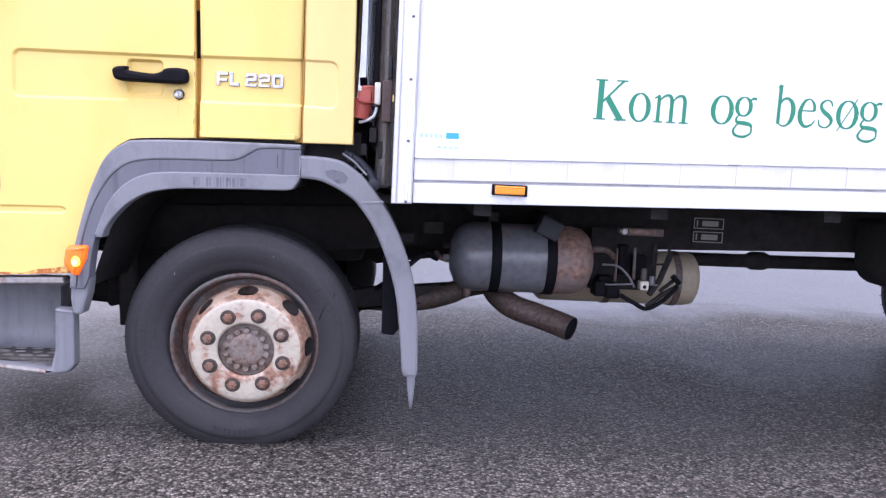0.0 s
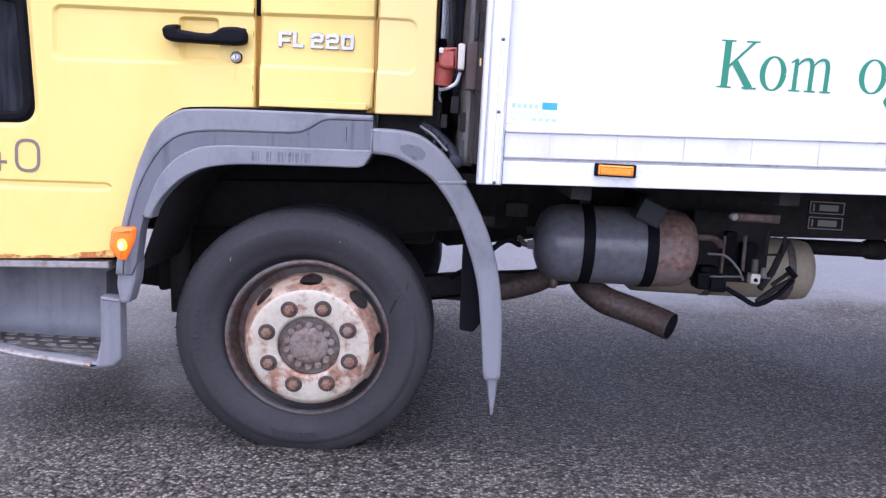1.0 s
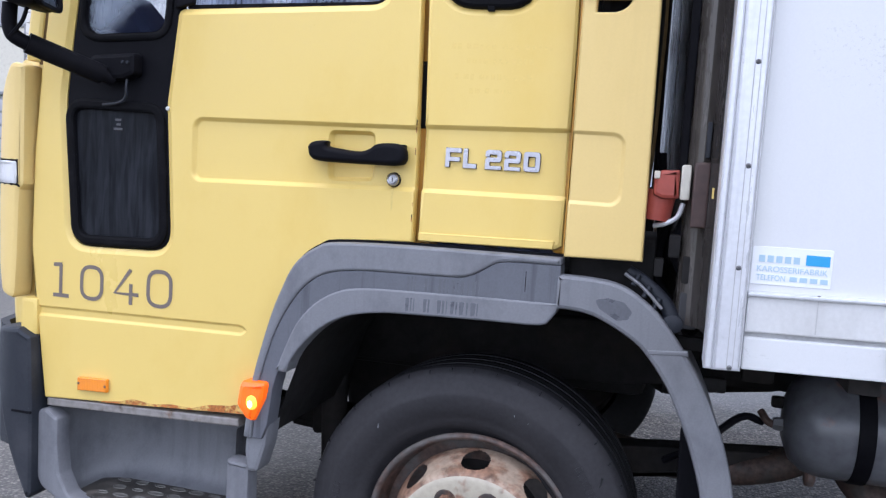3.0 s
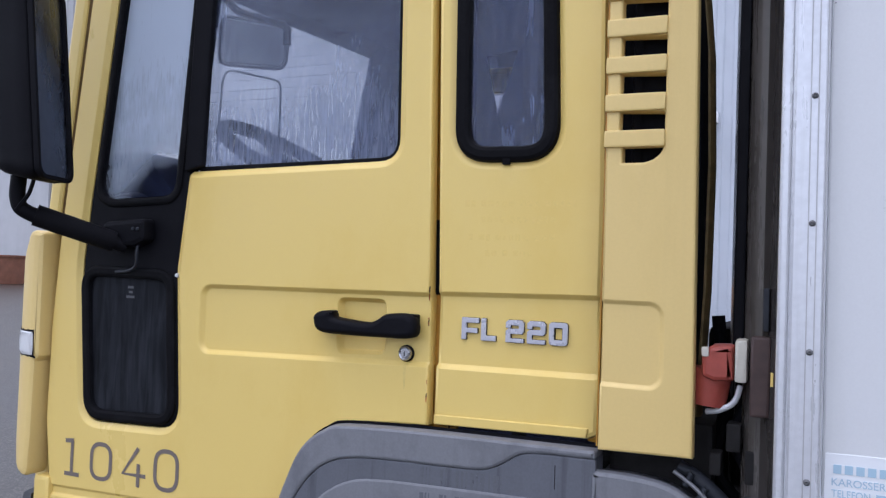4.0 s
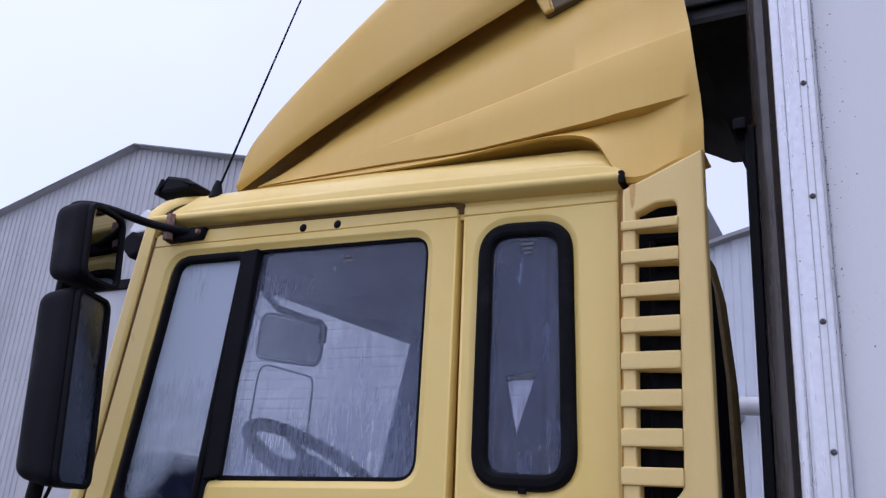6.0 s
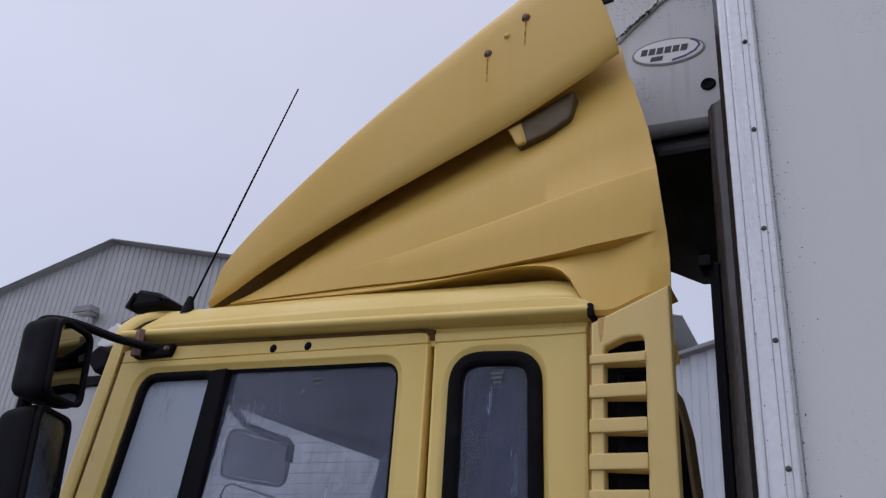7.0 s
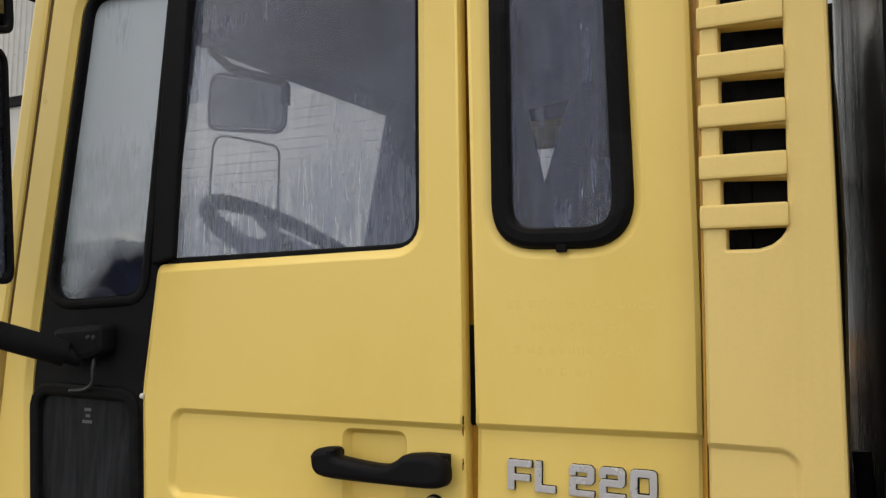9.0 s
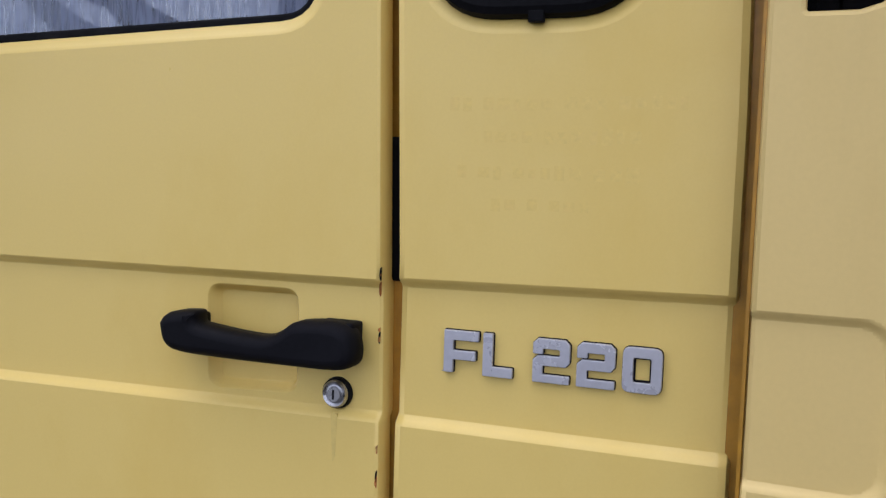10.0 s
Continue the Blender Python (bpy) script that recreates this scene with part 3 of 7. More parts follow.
def press_band(bm, top, low, depth, w, x0=None, x1=None, r=0.030):
    """Press the skin in by depth between two lines (z at x=0, slope), from x0 to x1 with rounded corners, or right to the edges."""
    def cut(co, no):
        bmesh.ops.bisect_plane(bm, geom=bm.verts[:] + bm.edges[:] + bm.faces[:], plane_co=co, plane_no=no)
    steps = [w * k for k in (0.0, 0.25, 0.5, 0.75, 1.0)]
    ends = x0 is not None or x1 is not None
    if ends:
        steps += [w + (r - w) * k / 8 for k in range(1, 9)]
    for k in steps:
        cut((0, 0, top[0] - k), (-top[1], 0, 1))
        cut((0, 0, low[0] + k), (-low[1], 0, 1))
        if x0 is not None:
            cut((x0 + k, 0, 0), (1, 0, 0))
        if x1 is not None:
            cut((x1 - k, 0, 0), (1, 0, 0))
    for v in bm.verts:
        d = min(top[0] + top[1] * v.co.x - v.co.z, v.co.z - low[0] - low[1] * v.co.x)
        e = min(v.co.x - x0 if x0 is not None else 9.0, x1 - v.co.x if x1 is not None else 9.0)
        if d < r and e < r:
            d = r - math.hypot(r - d, r - e)
        k = min(1.0, max(0.0, min(d, e) / w))
        v.co.y += depth * k * k * (3 - 2 * k)
    return bm


def prism(loop, y0, y1, bev=0.003, bm=None, holes=()):
    """A solid in the x-z plane between y0 (front) and y1, its front edge rounded."""
    bm = bm or bmesh.new()
    fr, bk = [], []
    for lp, s in [(loop, 1)] + [(h, -1) for h in holes]:
        last = None
        for d, yy in ((bev * s, y1), (0, y1 - bev * 0.7), (0, y0 + bev), (bev * 0.3 * s, y0 + bev * 0.3), (bev * s, y0), (bev * 1.3 * s, y0)):
            cur = loopverts(bm, inset(lp, d), yy)
            if last:
                bridge(bm, last, cur)
            else:
                bk.append(cur)
            last = cur
        fr.append(last)
    fill(bm, fr)
    fill(bm, bk)
    return bm


def box(x0, x1, y0, y1, z0, z1, bev=0.0, bm=None, seg=2):
    bm = bm or bmesh.new()
    r = bmesh.ops.create_cube(bm, size=1.0)
    vs = r["verts"]
    for v in vs:
        v.co = Vector(((x0 + x1) / 2 + v.co.x * (x1 - x0), (y0 + y1) / 2 + v.co.y * (y1 - y0), (z0 + z1) / 2 + v.co.z * (z1 - z0)))
    if bev:
        es = list({e for v in vs for e in v.link_edges})
        bmesh.ops.bevel(bm, geom=es, offset=bev, segments=seg, affect="EDGES", profile=0.6)
    return bm


def frame_of(d):
    d = d.normalized()
    up = Vector((0, 0, 1)) if abs(d.z) < 0.9 else Vector((1, 0, 0))
    a = d.cross(up).normalized()
    return a, d.cross(a).normalized()


def smooth_path(pts, n=6):
    pts = [Vector(p) for p in pts]
    if len(pts) < 3:
        return pts
    out = []
    ext = [pts[0] * 2 - pts[1]] + pts + [pts[-1] * 2 - pts[-2]]
    for i in range(1, len(ext) - 2):
        p0, p1, p2, p3 = ext[i - 1:i + 3]
        for j in range(n):
            t = j / n
            out.append(0.5 * ((2 * p1) + (p2 - p0) * t + (2 * p0 - 5 * p1 + 4 * p2 - p3) * t * t + (3 * p1 - p0 - 3 * p2 + p3) * t ** 3))
    out.append(pts[-1])
    return out


def tube(pts, r, seg=10, bm=None, smooth=5, cap=True):
    """A round bar along a smoothed path; r is one radius, or one for the start and one for the end."""
    bm = bm or bmesh.new()
    path = smooth_path(pts, smooth) if smooth else [Vector(p) for p in pts]
    r0, r1 = (r if isinstance(r, tuple) else (r, r))
    rings = []
    a = None
    for i, p in enumerate(path):
        d = (path[min(i + 1, len(path) - 1)] - path[max(i - 1, 0)])
        if a is None:
            a, b = frame_of(d)
        else:
            dn = d.normalized()
            a = (a - dn * a.dot(dn)).normalized()
            b = dn.cross(a)
        rr = r0 + (r1 - r0) * i / max(1, len(path) - 1)
        rings.append([bm.verts.new(p + (a * math.cos(t) + b * math.sin(t)) * rr) for t in [2 * math.pi * k / seg for k in range(seg)]])
    for i in range(len(rings) - 1):
        bridge(bm, rings[i], rings[i + 1])
    if cap:
        bm.faces.new(rings[0][::-1])
        bm.faces.new(rings[-1])
    return bm


def revolve(profile, centre, axis="y", seg=64, squash=1.0, bm=None):
    """Turn a profile of (radius, along) round an axis through centre. squash scales heights."""
    bm = bm or bmesh.new()
    c = Vector(centre)
    rings = []
    for r, h in profile:
        ring = []
        for k in range(seg):
            t = 2 * math.pi * k / seg
            u, v = r * math.cos(t), r * math.sin(t)
            ring.append(bm.verts.new(c + (Vector((u, h, v * squash)) if axis == "y" else Vector((h, u, v * squash)) if axis == "x" else Vector((u, v, h)))))
        rings.append(ring)
    for i in range(len(rings) - 1):
        bridge(bm, rings[i], rings[i + 1])
    return bm


def sheet(grid, bm=None, th=0.0, normal=None, inner=None):
    """Faces over a grid of 3D points (rows of equal length); th gives it thickness along normal."""
    bm = bm or bmesh.new()
    vs = [[bm.verts.new(p) for p in row] for row in grid]
    for i in range(len(vs) - 1):
        for j in range(len(vs[0]) - 1):
            bm.faces.new((vs[i][j], vs[i][j + 1], vs[i + 1][j + 1], vs[i + 1][j]))
    if th or inner:
        ws = [[bm.verts.new(p) for p in row] for row in inner] if inner else [[bm.verts.new(v.co + Vector(normal) * th) for v in row] for row in vs]
        for i in range(len(ws) - 1):
            for j in range(len(ws[0]) - 1):
                bm.faces.new((ws[i][j], ws[i + 1][j], ws[i + 1][j + 1], ws[i][j + 1]))
        for a, b in ((vs[0], ws[0]), (vs[-1], ws[-1]), ([r[0] for r in vs], [r[0] for r in ws]), ([r[-1] for r in vs], [r[-1] for r in ws])):
            for i in range(len(a) - 1):
                bm.faces.new((a[i], a[i + 1], b[i + 1], b[i]))
        bmesh.ops.recalc_face_normals(bm, faces=bm.faces)
    return bm


def part(name, bm, mat, parent, label="", sharp=35, kind=""):
    me = bpy.data.meshes.new(name)
    bm.to_mesh(me)
    bm.free()
    me.materials.append(mat)
    me.set_sharp_from_angle(angle=radians(sharp))
    me.polygons.foreach_set("use_smooth", [abs(p.normal.y) < 0.9998 for p in me.polygons])
    ob = new(name, me)
    ob.parent = parent
    if parent and parent.parent is None:
        ob.matrix_parent_inverse = Matrix.Translation(parent.location).inverted()
    return tagged(ob, label, kind=kind)


def again(ob, parent, m):
    """One more piece on the same mesh."""
    o = new(ob.name.split(".")[0], ob.data)
    o.parent = parent
    o.matrix_basis = m
    return o


def lettering(name, text, x, y, z, height, width, mat, parent, label="", deep=0.0015, thin=0.0):
    """Words in the built-in font on a wall that faces -y, scaled to a width; z is the base line, height the capitals'."""
    cu = bpy.data.curves.new(name, "FONT")
    cu.body, cu.size, cu.extrude, cu.offset = text, 1.0, 0.002, thin
    tmp = new(name, cu)
    me = bpy.data.meshes.new_from_object(tmp.evaluated_get(bpy.context.evaluated_depsgraph_get()))
    bpy.data.objects.remove(tmp)
    xs = [v.co.x for v in me.vertices]
    x0, w = min(xs), max(xs) - min(xs)
    for v in me.vertices:
        v.co = Vector((x + (v.co.x - x0) / w * width, y - (v.co.z + 0.002) * deep / 0.004, z + v.co.y / 0.7 * height))
    me.materials.append(mat)
    ob = new(name, me)
    ob.parent = parent
    return tagged(ob, label)


def ring_pen(cx, cz, rx, rz, thick, thin, n=28):
    """An upright oval drawn with a broad pen: thick at the sides, thin above and below."""
    return [(cx + rx * math.cos(t), cz + rz * math.sin(t), thin + (thick - thin) * abs(math.cos(t)) ** 1.5) for t in [2 * math.pi * k / n for k in range(n + 1)]]


GLYPHS = {}
GLYPHS["K"] = [[(0.20, 0, 0.12), (0.20, 1, 0.12)], [(0.02, 0.015, 0.03), (0.38, 0.015, 0.03)], [(0.02, 0.985, 0.03), (0.38, 0.985, 0.03)], [(0.85, 0.98, 0.045), (0.26, 0.44, 0.045)],
               [(0.64, 0.985, 0.03), (0.98, 0.985, 0.03)], [(0.40, 0.56, 0.12), (0.83, 0.01, 0.12)], [(0.64, 0.015, 0.03), (1.0, 0.015, 0.03)]]
GLYPHS["o"] = [ring_pen(0.5, 0.35, 0.43, 0.35, 0.10, 0.03)]
GLYPHS["m"] = [[(0.13, 0, 0.08), (0.13, 0.66, 0.07)], [(0.50, 0, 0.08), (0.50, 0.55, 0.08)], [(0.87, 0, 0.08), (0.87, 0.55, 0.08)], [(0.0, 0.015, 0.028), (0.27, 0.015, 0.028)], [(0.37, 0.015, 0.028), (0.63, 0.015, 0.028)],
               [(0.74, 0.015, 0.028), (1.0, 0.015, 0.028)], [(0.0, 0.60, 0.025), (0.15, 0.68, 0.05)], [(0.15, 0.54, 0.025), (0.26, 0.65, 0.04), (0.37, 0.69, 0.05), (0.46, 0.65, 0.07), (0.50, 0.53, 0.08)],
               [(0.52, 0.54, 0.025), (0.63, 0.65, 0.04), (0.74, 0.69, 0.05), (0.83, 0.65, 0.07), (0.87, 0.53, 0.08)]]
GLYPHS["g"] = [ring_pen(0.45, 0.46, 0.31, 0.235, 0.085, 0.03), [(0.68, 0.60, 0.03), (0.84, 0.67, 0.05), (1.0, 0.665, 0.06)], [(0.30, 0.26, 0.03), (0.16, 0.16, 0.04), (0.20, 0.07, 0.06), (0.50, 0.045, 0.085), (0.80, 0.01, 0.07), (0.88, -0.08, 0.04)],
               [(0.88, -0.08, 0.04), (0.84, -0.21, 0.04), (0.55, -0.30, 0.055), (0.20, -0.27, 0.05), (0.06, -0.16, 0.05), (0.16, -0.04, 0.04), (0.30, 0.05, 0.03)]]
GLYPHS["b"] = [[(0.16, 0.03, 0.07), (0.16, 1.02, 0.08)], [(0.0, 0.95, 0.025), (0.16, 1.01, 0.05)], [(0.18, 0.52, 0.025), (0.36, 0.66, 0.045), (0.62, 0.68, 0.06), (0.86, 0.56, 0.09), (0.93, 0.36, 0.10), (0.84, 0.14, 0.08), (0.62, 0.01, 0.04), (0.38, -0.01, 0.03), (0.16, 0.06, 0.03)]]
GLYPHS["e"] = [[(0.12, 0.40, 0.03), (0.88, 0.40, 0.03)], [(0.88, 0.40, 0.06), (0.84, 0.57, 0.06), (0.60, 0.695, 0.03), (0.30, 0.63, 0.06), (0.10, 0.38, 0.09), (0.16, 0.14, 0.09), (0.44, 0.0, 0.06), (0.76, 0.05, 0.04), (0.95, 0.17, 0.025)]]
GLYPHS["s"] = [[(0.82, 0.54, 0.03), (0.74, 0.65, 0.035), (0.50, 0.695, 0.03), (0.24, 0.63, 0.05), (0.18, 0.52, 0.07), (0.36, 0.40, 0.09), (0.68, 0.29, 0.09), (0.84, 0.17, 0.07), (0.70, 0.04, 0.04), (0.42, 0.0, 0.03), (0.16, 0.06, 0.035), (0.10, 0.19, 0.03)]]
GLYPHS["ø"] = GLYPHS["o"] + [[(0.08, -0.07, 0.025), (0.92, 0.77, 0.025)]]


def serif_letter(bm, letter, x0, x1, z0, cap):
    """A letter of thick and thin pen strokes on the body side, leaning a little; strokes lie a hair above one another."""
    for k, pen in enumerate(GLYPHS[letter]):
        pts = [Vector((x0 + (x1 - x0) * x + 0.02 * cap * z, z0 + cap * z, 1.22 * w * cap)) for x, z, w in pen]
        pts = smooth_path(pts, 4) if len(pts) > 2 and len(pts) < 20 else pts
        rows = []
        for i, p in enumerate(pts):
            a, b = pts[max(i - 1, 0)], pts[min(i + 1, len(pts) - 1)]
            d = Vector((b.x - a.x, b.y - a.y)).normalized()
            n = Vector((-d.y, d.x)) * p.z / 2
            rows.append([(p.x + q * n.x, BY0 - 0.0008 - 0.00015 * k, p.y + q * n.y) for q in (1, -1)])
        sheet(rows, bm)
    return bm


def spot(bm, rng, x, y, z, r):
    """A small uneven spot of mould that lies on a face turned to -y."""
    n = rng.choice((5, 6, 7))
    turn = rng.random() * 6.28
    ring = [bm.verts.new((x + r * rng.uniform(0.6, 1.3) * math.cos(turn + 6.283 * k / n), y, z + r * rng.uniform(0.6, 1.5) * math.sin(turn + 6.283 * k / n))) for k in range(n)]
    bm.faces.new(ring)


def thing(name, label, category, kind="", group=""):
    return tagged(new(name), label, category, group, kind)


# ---------------------------------------------------------------- the ground and the buildings behind
GROUND = 0.056


def ground_height(x, y):
    s = min(max((y - 2.0) / 15.0, 0.0), 1.0)
    w = min(max((-x - 3.0) / 20.0, 0.0), 1.0)
    return GROUND + 0.56 * s * s * (3 - 2 * s) + 0.26 * w * s


def build_ground():
    def steps(near, far):
        v = [i * 0.5 for i in range(int(near / 0.5) + 1)]
        k = near
        while k < far:
            k *= 1.35
            v.append(k)
        return v
    pos_x, neg_x, pos_y, neg_y = steps(6, 2500), steps(26, 2500), steps(18, 2500), steps(4, 2500)
    xs = [-v for v in neg_x[:0:-1]] + pos_x
    ys = [-v for v in neg_y[:0:-1]] + pos_y
    grid = [[(x, y, ground_height(x, y)) for x in xs] for y in ys]
    g = part("ground", sheet(grid), ASPHALT, None, "coarse worn grey asphalt yard, damp, its sheen masked off beside the truck", kind="structure")
    return tagged(g, category="ground")


def clad_wall(x0, x1, y, top, pitch=0.25, depth=0.035, base=0.2):
    """A wall of trapezoidal ribbed sheet that faces -y, its upper edge following top(x)."""
    xs = []
    k = int((x1 - x0) / pitch)
    for i in range(k):
        a = x0 + i * pitch
        xs += [(a, 0), (a + pitch * 0.44, 0), (a + pitch * 0.54, depth), (a + pitch * 0.90, depth)]
    xs.append((x0 + k * pitch, 0))
    return sheet([[(x, y - d, base) for x, d in xs], [(x, y - d, top(x)) for x, d in xs]])


def build_halls():
    hall = thing("industrial_hall", "grey ribbed metal industrial hall with a low gable", "building")
    hall.location = (-20.7, 15.6, 0.7)
    apex_x, apex_z, slope = -20.4, 13.05, 0.25

    def top(x):
        return apex_z - slope * abs(x - apex_x)
    part("wall", clad_wall(-40.0, -2.6, 15.6, top), CLAD_GREY, hall, "grey trapezoidal sheet cladding")
    for name, xa, xb in (("roof", -40.4, apex_x), ("roof", apex_x, -2.2)):
        part(name, sheet([[(xa, 15.35, top(xa) + 0.06), (xb, 15.35, top(xb) + 0.06)], [(xa, 48, top(xa) + 0.06), (xb, 48, top(xb) + 0.06)]], th=0.02, normal=(0, 0, 1)), CLAD_GREY, hall, "low pitched sheet roof")
        part("verge_flashing", sheet([[(xa, 15.30, top(xa) + 0.05), (xb, 15.30, top(xb) + 0.05)], [(xa, 15.30, top(xa) + 0.088), (xb, 15.30, top(xb) + 0.088)]], th=0.03, normal=(0, 1, 0)), PLINTH, hall)
    # rows of fixing screws on the sheets
    screw = None
    for z in (5.4, 7.6, 9.8):
        for i in range(60):
            x = -33.9 + i * 0.5
            if z > top(x) - 0.3 or i > 46:
                continue
            if screw is None:
                screw = part("screw", box(-0.014, 0.014, -0.02, 0.0, -0.014, 0.014), PLINTH, hall)
                screw.matrix_basis = Matrix.Translation((x, 15.56, z))
                screw.matrix_parent_inverse = Matrix.Translation(hall.location).inverted()
            else:
                o = again(screw, hall, Matrix.Translation((x, 15.56, z)))
                o.matrix_parent_inverse = Matrix.Translation(hall.location).inverted()
    # large sectional door with white horizontal boards, seen through the cab's windows
    door = part("sectional_door", box(-15.4, -4.2, 15.44, 15.52, 0.3, 7.5), CLAD_GREY, hall, "white sectional door of horizontal boards")
    for i in range(28):
        z0 = 0.4 + i * 0.25
        part("door_board", box(-15.3, -4.3, 15.38, 15.44, z0 + 0.005, z0 + 0.245, 0.008, seg=1), SHUTTER, door)
    # plinth of grey bands with pale windows above it
    band = part("banded_plinth", box(-19.2, -15.5, 15.40, 15.52, 0.4, 2.55), PLINTH, hall, "grey horizontal band panels")
    for i in range(6):
        part("band_board", box(-19.2, -15.5, 15.34, 15.40, 0.55 + i * 0.33, 0.84 + i * 0.33, 0.02, seg=1), CLAD_GREY, band)
    for i in range(3):
        w = part("window", prism(rrect(-19.1 + i * 1.3, -17.95 + i * 1.3, 2.7, 4.3, 0.02), 15.42, 15.5, 0.02), BEIGE, hall, "pale window with a metal frame")
        part("window_frame", prism(rrect(-19.18 + i * 1.3, -17.87 + i * 1.3, 2.62, 4.38, 0.02), 15.38, 15.52, 0.02, holes=[rrect(-19.1 + i * 1.3, -17.95 + i * 1.3, 2.7, 4.3, 0.02)]), PLINTH, w)
    # tall door bay with a dark head
    bay = part("door_bay", prism(rrect(-22.6, -19.2, 0.5, 8.1, 0.02), 15.46, 15.6, 0.02), CLAD_GREY, hall, "tall grey loading door")
    part("door_head", box(-22.7, -19.1, 15.36, 15.55, 8.1, 8.4, 0.02), BLACK, bay, "dark door head")

    lampb = thing("wall_lamp", "grey box floodlight on the hall's cladding", "lamp")
    part("housing", prism(rpoly([(-20.82, 10.40), (-20.02, 10.40), (-20.06, 10.62), (-20.78, 10.62)], 0.03), 14.95, 15.35, 0.03), PLINTH, lampb)
    part("lens", box(-20.76, -20.08, 15.0, 15.3, 10.37, 10.40), CLEAR, lampb)
    part("bracket", box(-20.5, -20.3, 15.35, 15.57, 10.4, 10.6, 0.01), PLINTH, lampb)

    hall2 = thing("neighbouring_hall", "pale blue ribbed metal hall seen past the cab", "building")
    hall2.location = (6.0, 15.2, 0.6)

    def top2(x):
        return 7.92 + 0.27 * (x + 1.0) if x < 16 else 12.5 - 0.27 * (x - 16)
    part("wall", clad_wall(-2.9, 30.0, 15.2, top2, 0.33, 0.03), CLAD_PALE, hall2, "pale blue sheet cladding")
    part("corner_trim", box(-3.0, -2.88, 15.1, 15.6, 0.4, top2(-2.9)), CLAD_PALE, hall2)
    part("roof", sheet([[(-3.2, 15.0, top2(-3.2) + 0.05), (16, 15.0, top2(16) + 0.05)], [(-3.2, 40, top2(-3.2) + 0.05), (16, 40, top2(16) + 0.05)]], th=0.04, normal=(0, 0, 1)), CLAD_GREY, hall2)
    part("verge_flashing", sheet([[(-3.2, 14.98, top2(-3.2) + 0.02), (16, 14.98, top2(16) + 0.02)], [(-3.2, 14.98, top2(-3.2) + 0.10), (16, 14.98, top2(16) + 0.10)]], th=0.02, normal=(0, 1, 0)), PLINTH, hall2)
    duct = thing("vent_pipe", "grey bent vent pipe on the hall's wall", "pipe")
    part("pipe", tube([(-1.9, 15.1, 4.18), (-1.9, 14.7, 4.22), (-1.7, 14.5, 4.24), (-1.15, 14.5, 4.24)], 0.17, 14), CLAD_GREY, duct)
    part("wall_flange", revolve([(0.0, -0.03), (0.26, -0.03), (0.26, 0.02)], (-1.9, 15.15, 4.18), seg=24), PLINTH, duct)
    sw = thing("switch_box", "pair of white switch boxes on the hall's wall", "switch box")
    for dx in (0.0, 0.26):
        part("housing", box(-1.30 + dx * 0.62, -1.16 + dx * 0.62, 14.98, 15.18, 4.55, 4.76, 0.02), STICKER, sw)
        part("conduit", tube([(-1.23 + dx * 0.62, 15.12, 4.55), (-1.23 + dx * 0.62, 15.12, 4.2)], 0.025, 8, smooth=0), PLINTH, sw)


def build_stacks():
    st = thing("pallet_stack", "loose stack of raw wooden pallets by the hall", "pallets")
    random.seed(4)
    gz = ground_height(-1.5, 13.4)
    for lv in range(3):
        for i in range(5):
            y = 13.0 + i * 0.2
            part("board", box(-2.3 + random.uniform(-0.05, 0.05), -1.1, y, y + 0.14, gz + 0.12 + lv * 0.16, gz + 0.15 + lv * 0.16, 0.004, seg=1), WOOD, st)
        for i in range(3):
            x = -2.28 + i * 0.53
            part("bearer", box(x, x + 0.1, 13.0, 13.95, gz + lv * 0.16 - 0.02, gz + 0.12 + lv * 0.16, 0.004, seg=1), WOOD, st)
    tilt = part("leaning_board", box(-0.5, 0.5, -0.02, 0.02, -0.25, 0.25, 0.006, seg=1), WOOD, st)
    tilt.matrix_basis = pose(-1.75, 13.3, gz + 0.75, -35, 8, 12)
    cr = thing("brick_red_crate", "brick-red boarded crate standing on the yard by the hall", "crate")
    gz = ground_height(-20.0, 14.2)
    for i in range(3):
        part("side_board", box(-20.6, -19.3, 14.0, 14.06, gz + i * 0.25, gz + 0.24 + i * 0.25, 0.01, seg=1), TERRACOTTA, cr)
    part("end_board", box(-20.6, -20.54, 14.06, 14.9, gz, gz + 0.75, 0.01), TERRACOTTA, cr)
    part("end_board", box(-19.36, -19.3, 14.06, 14.9, gz, gz + 0.75, 0.01), TERRACOTTA, cr)
    part("lid", box(-20.65, -19.25, 13.96, 14.95, gz + 0.75, gz + 0.80, 0.01), TERRACOTTA, cr)


build_ground()
build_halls()
build_stacks()


# ---------------------------------------------------------------- the truck
truck = thing("box_truck", "old yellow cab-over refrigerated box truck with a white body", "truck")

# --- cab side: door, quarter panel, side fairing


def roof_line(x):
    return 2.335 - 0.045 * x


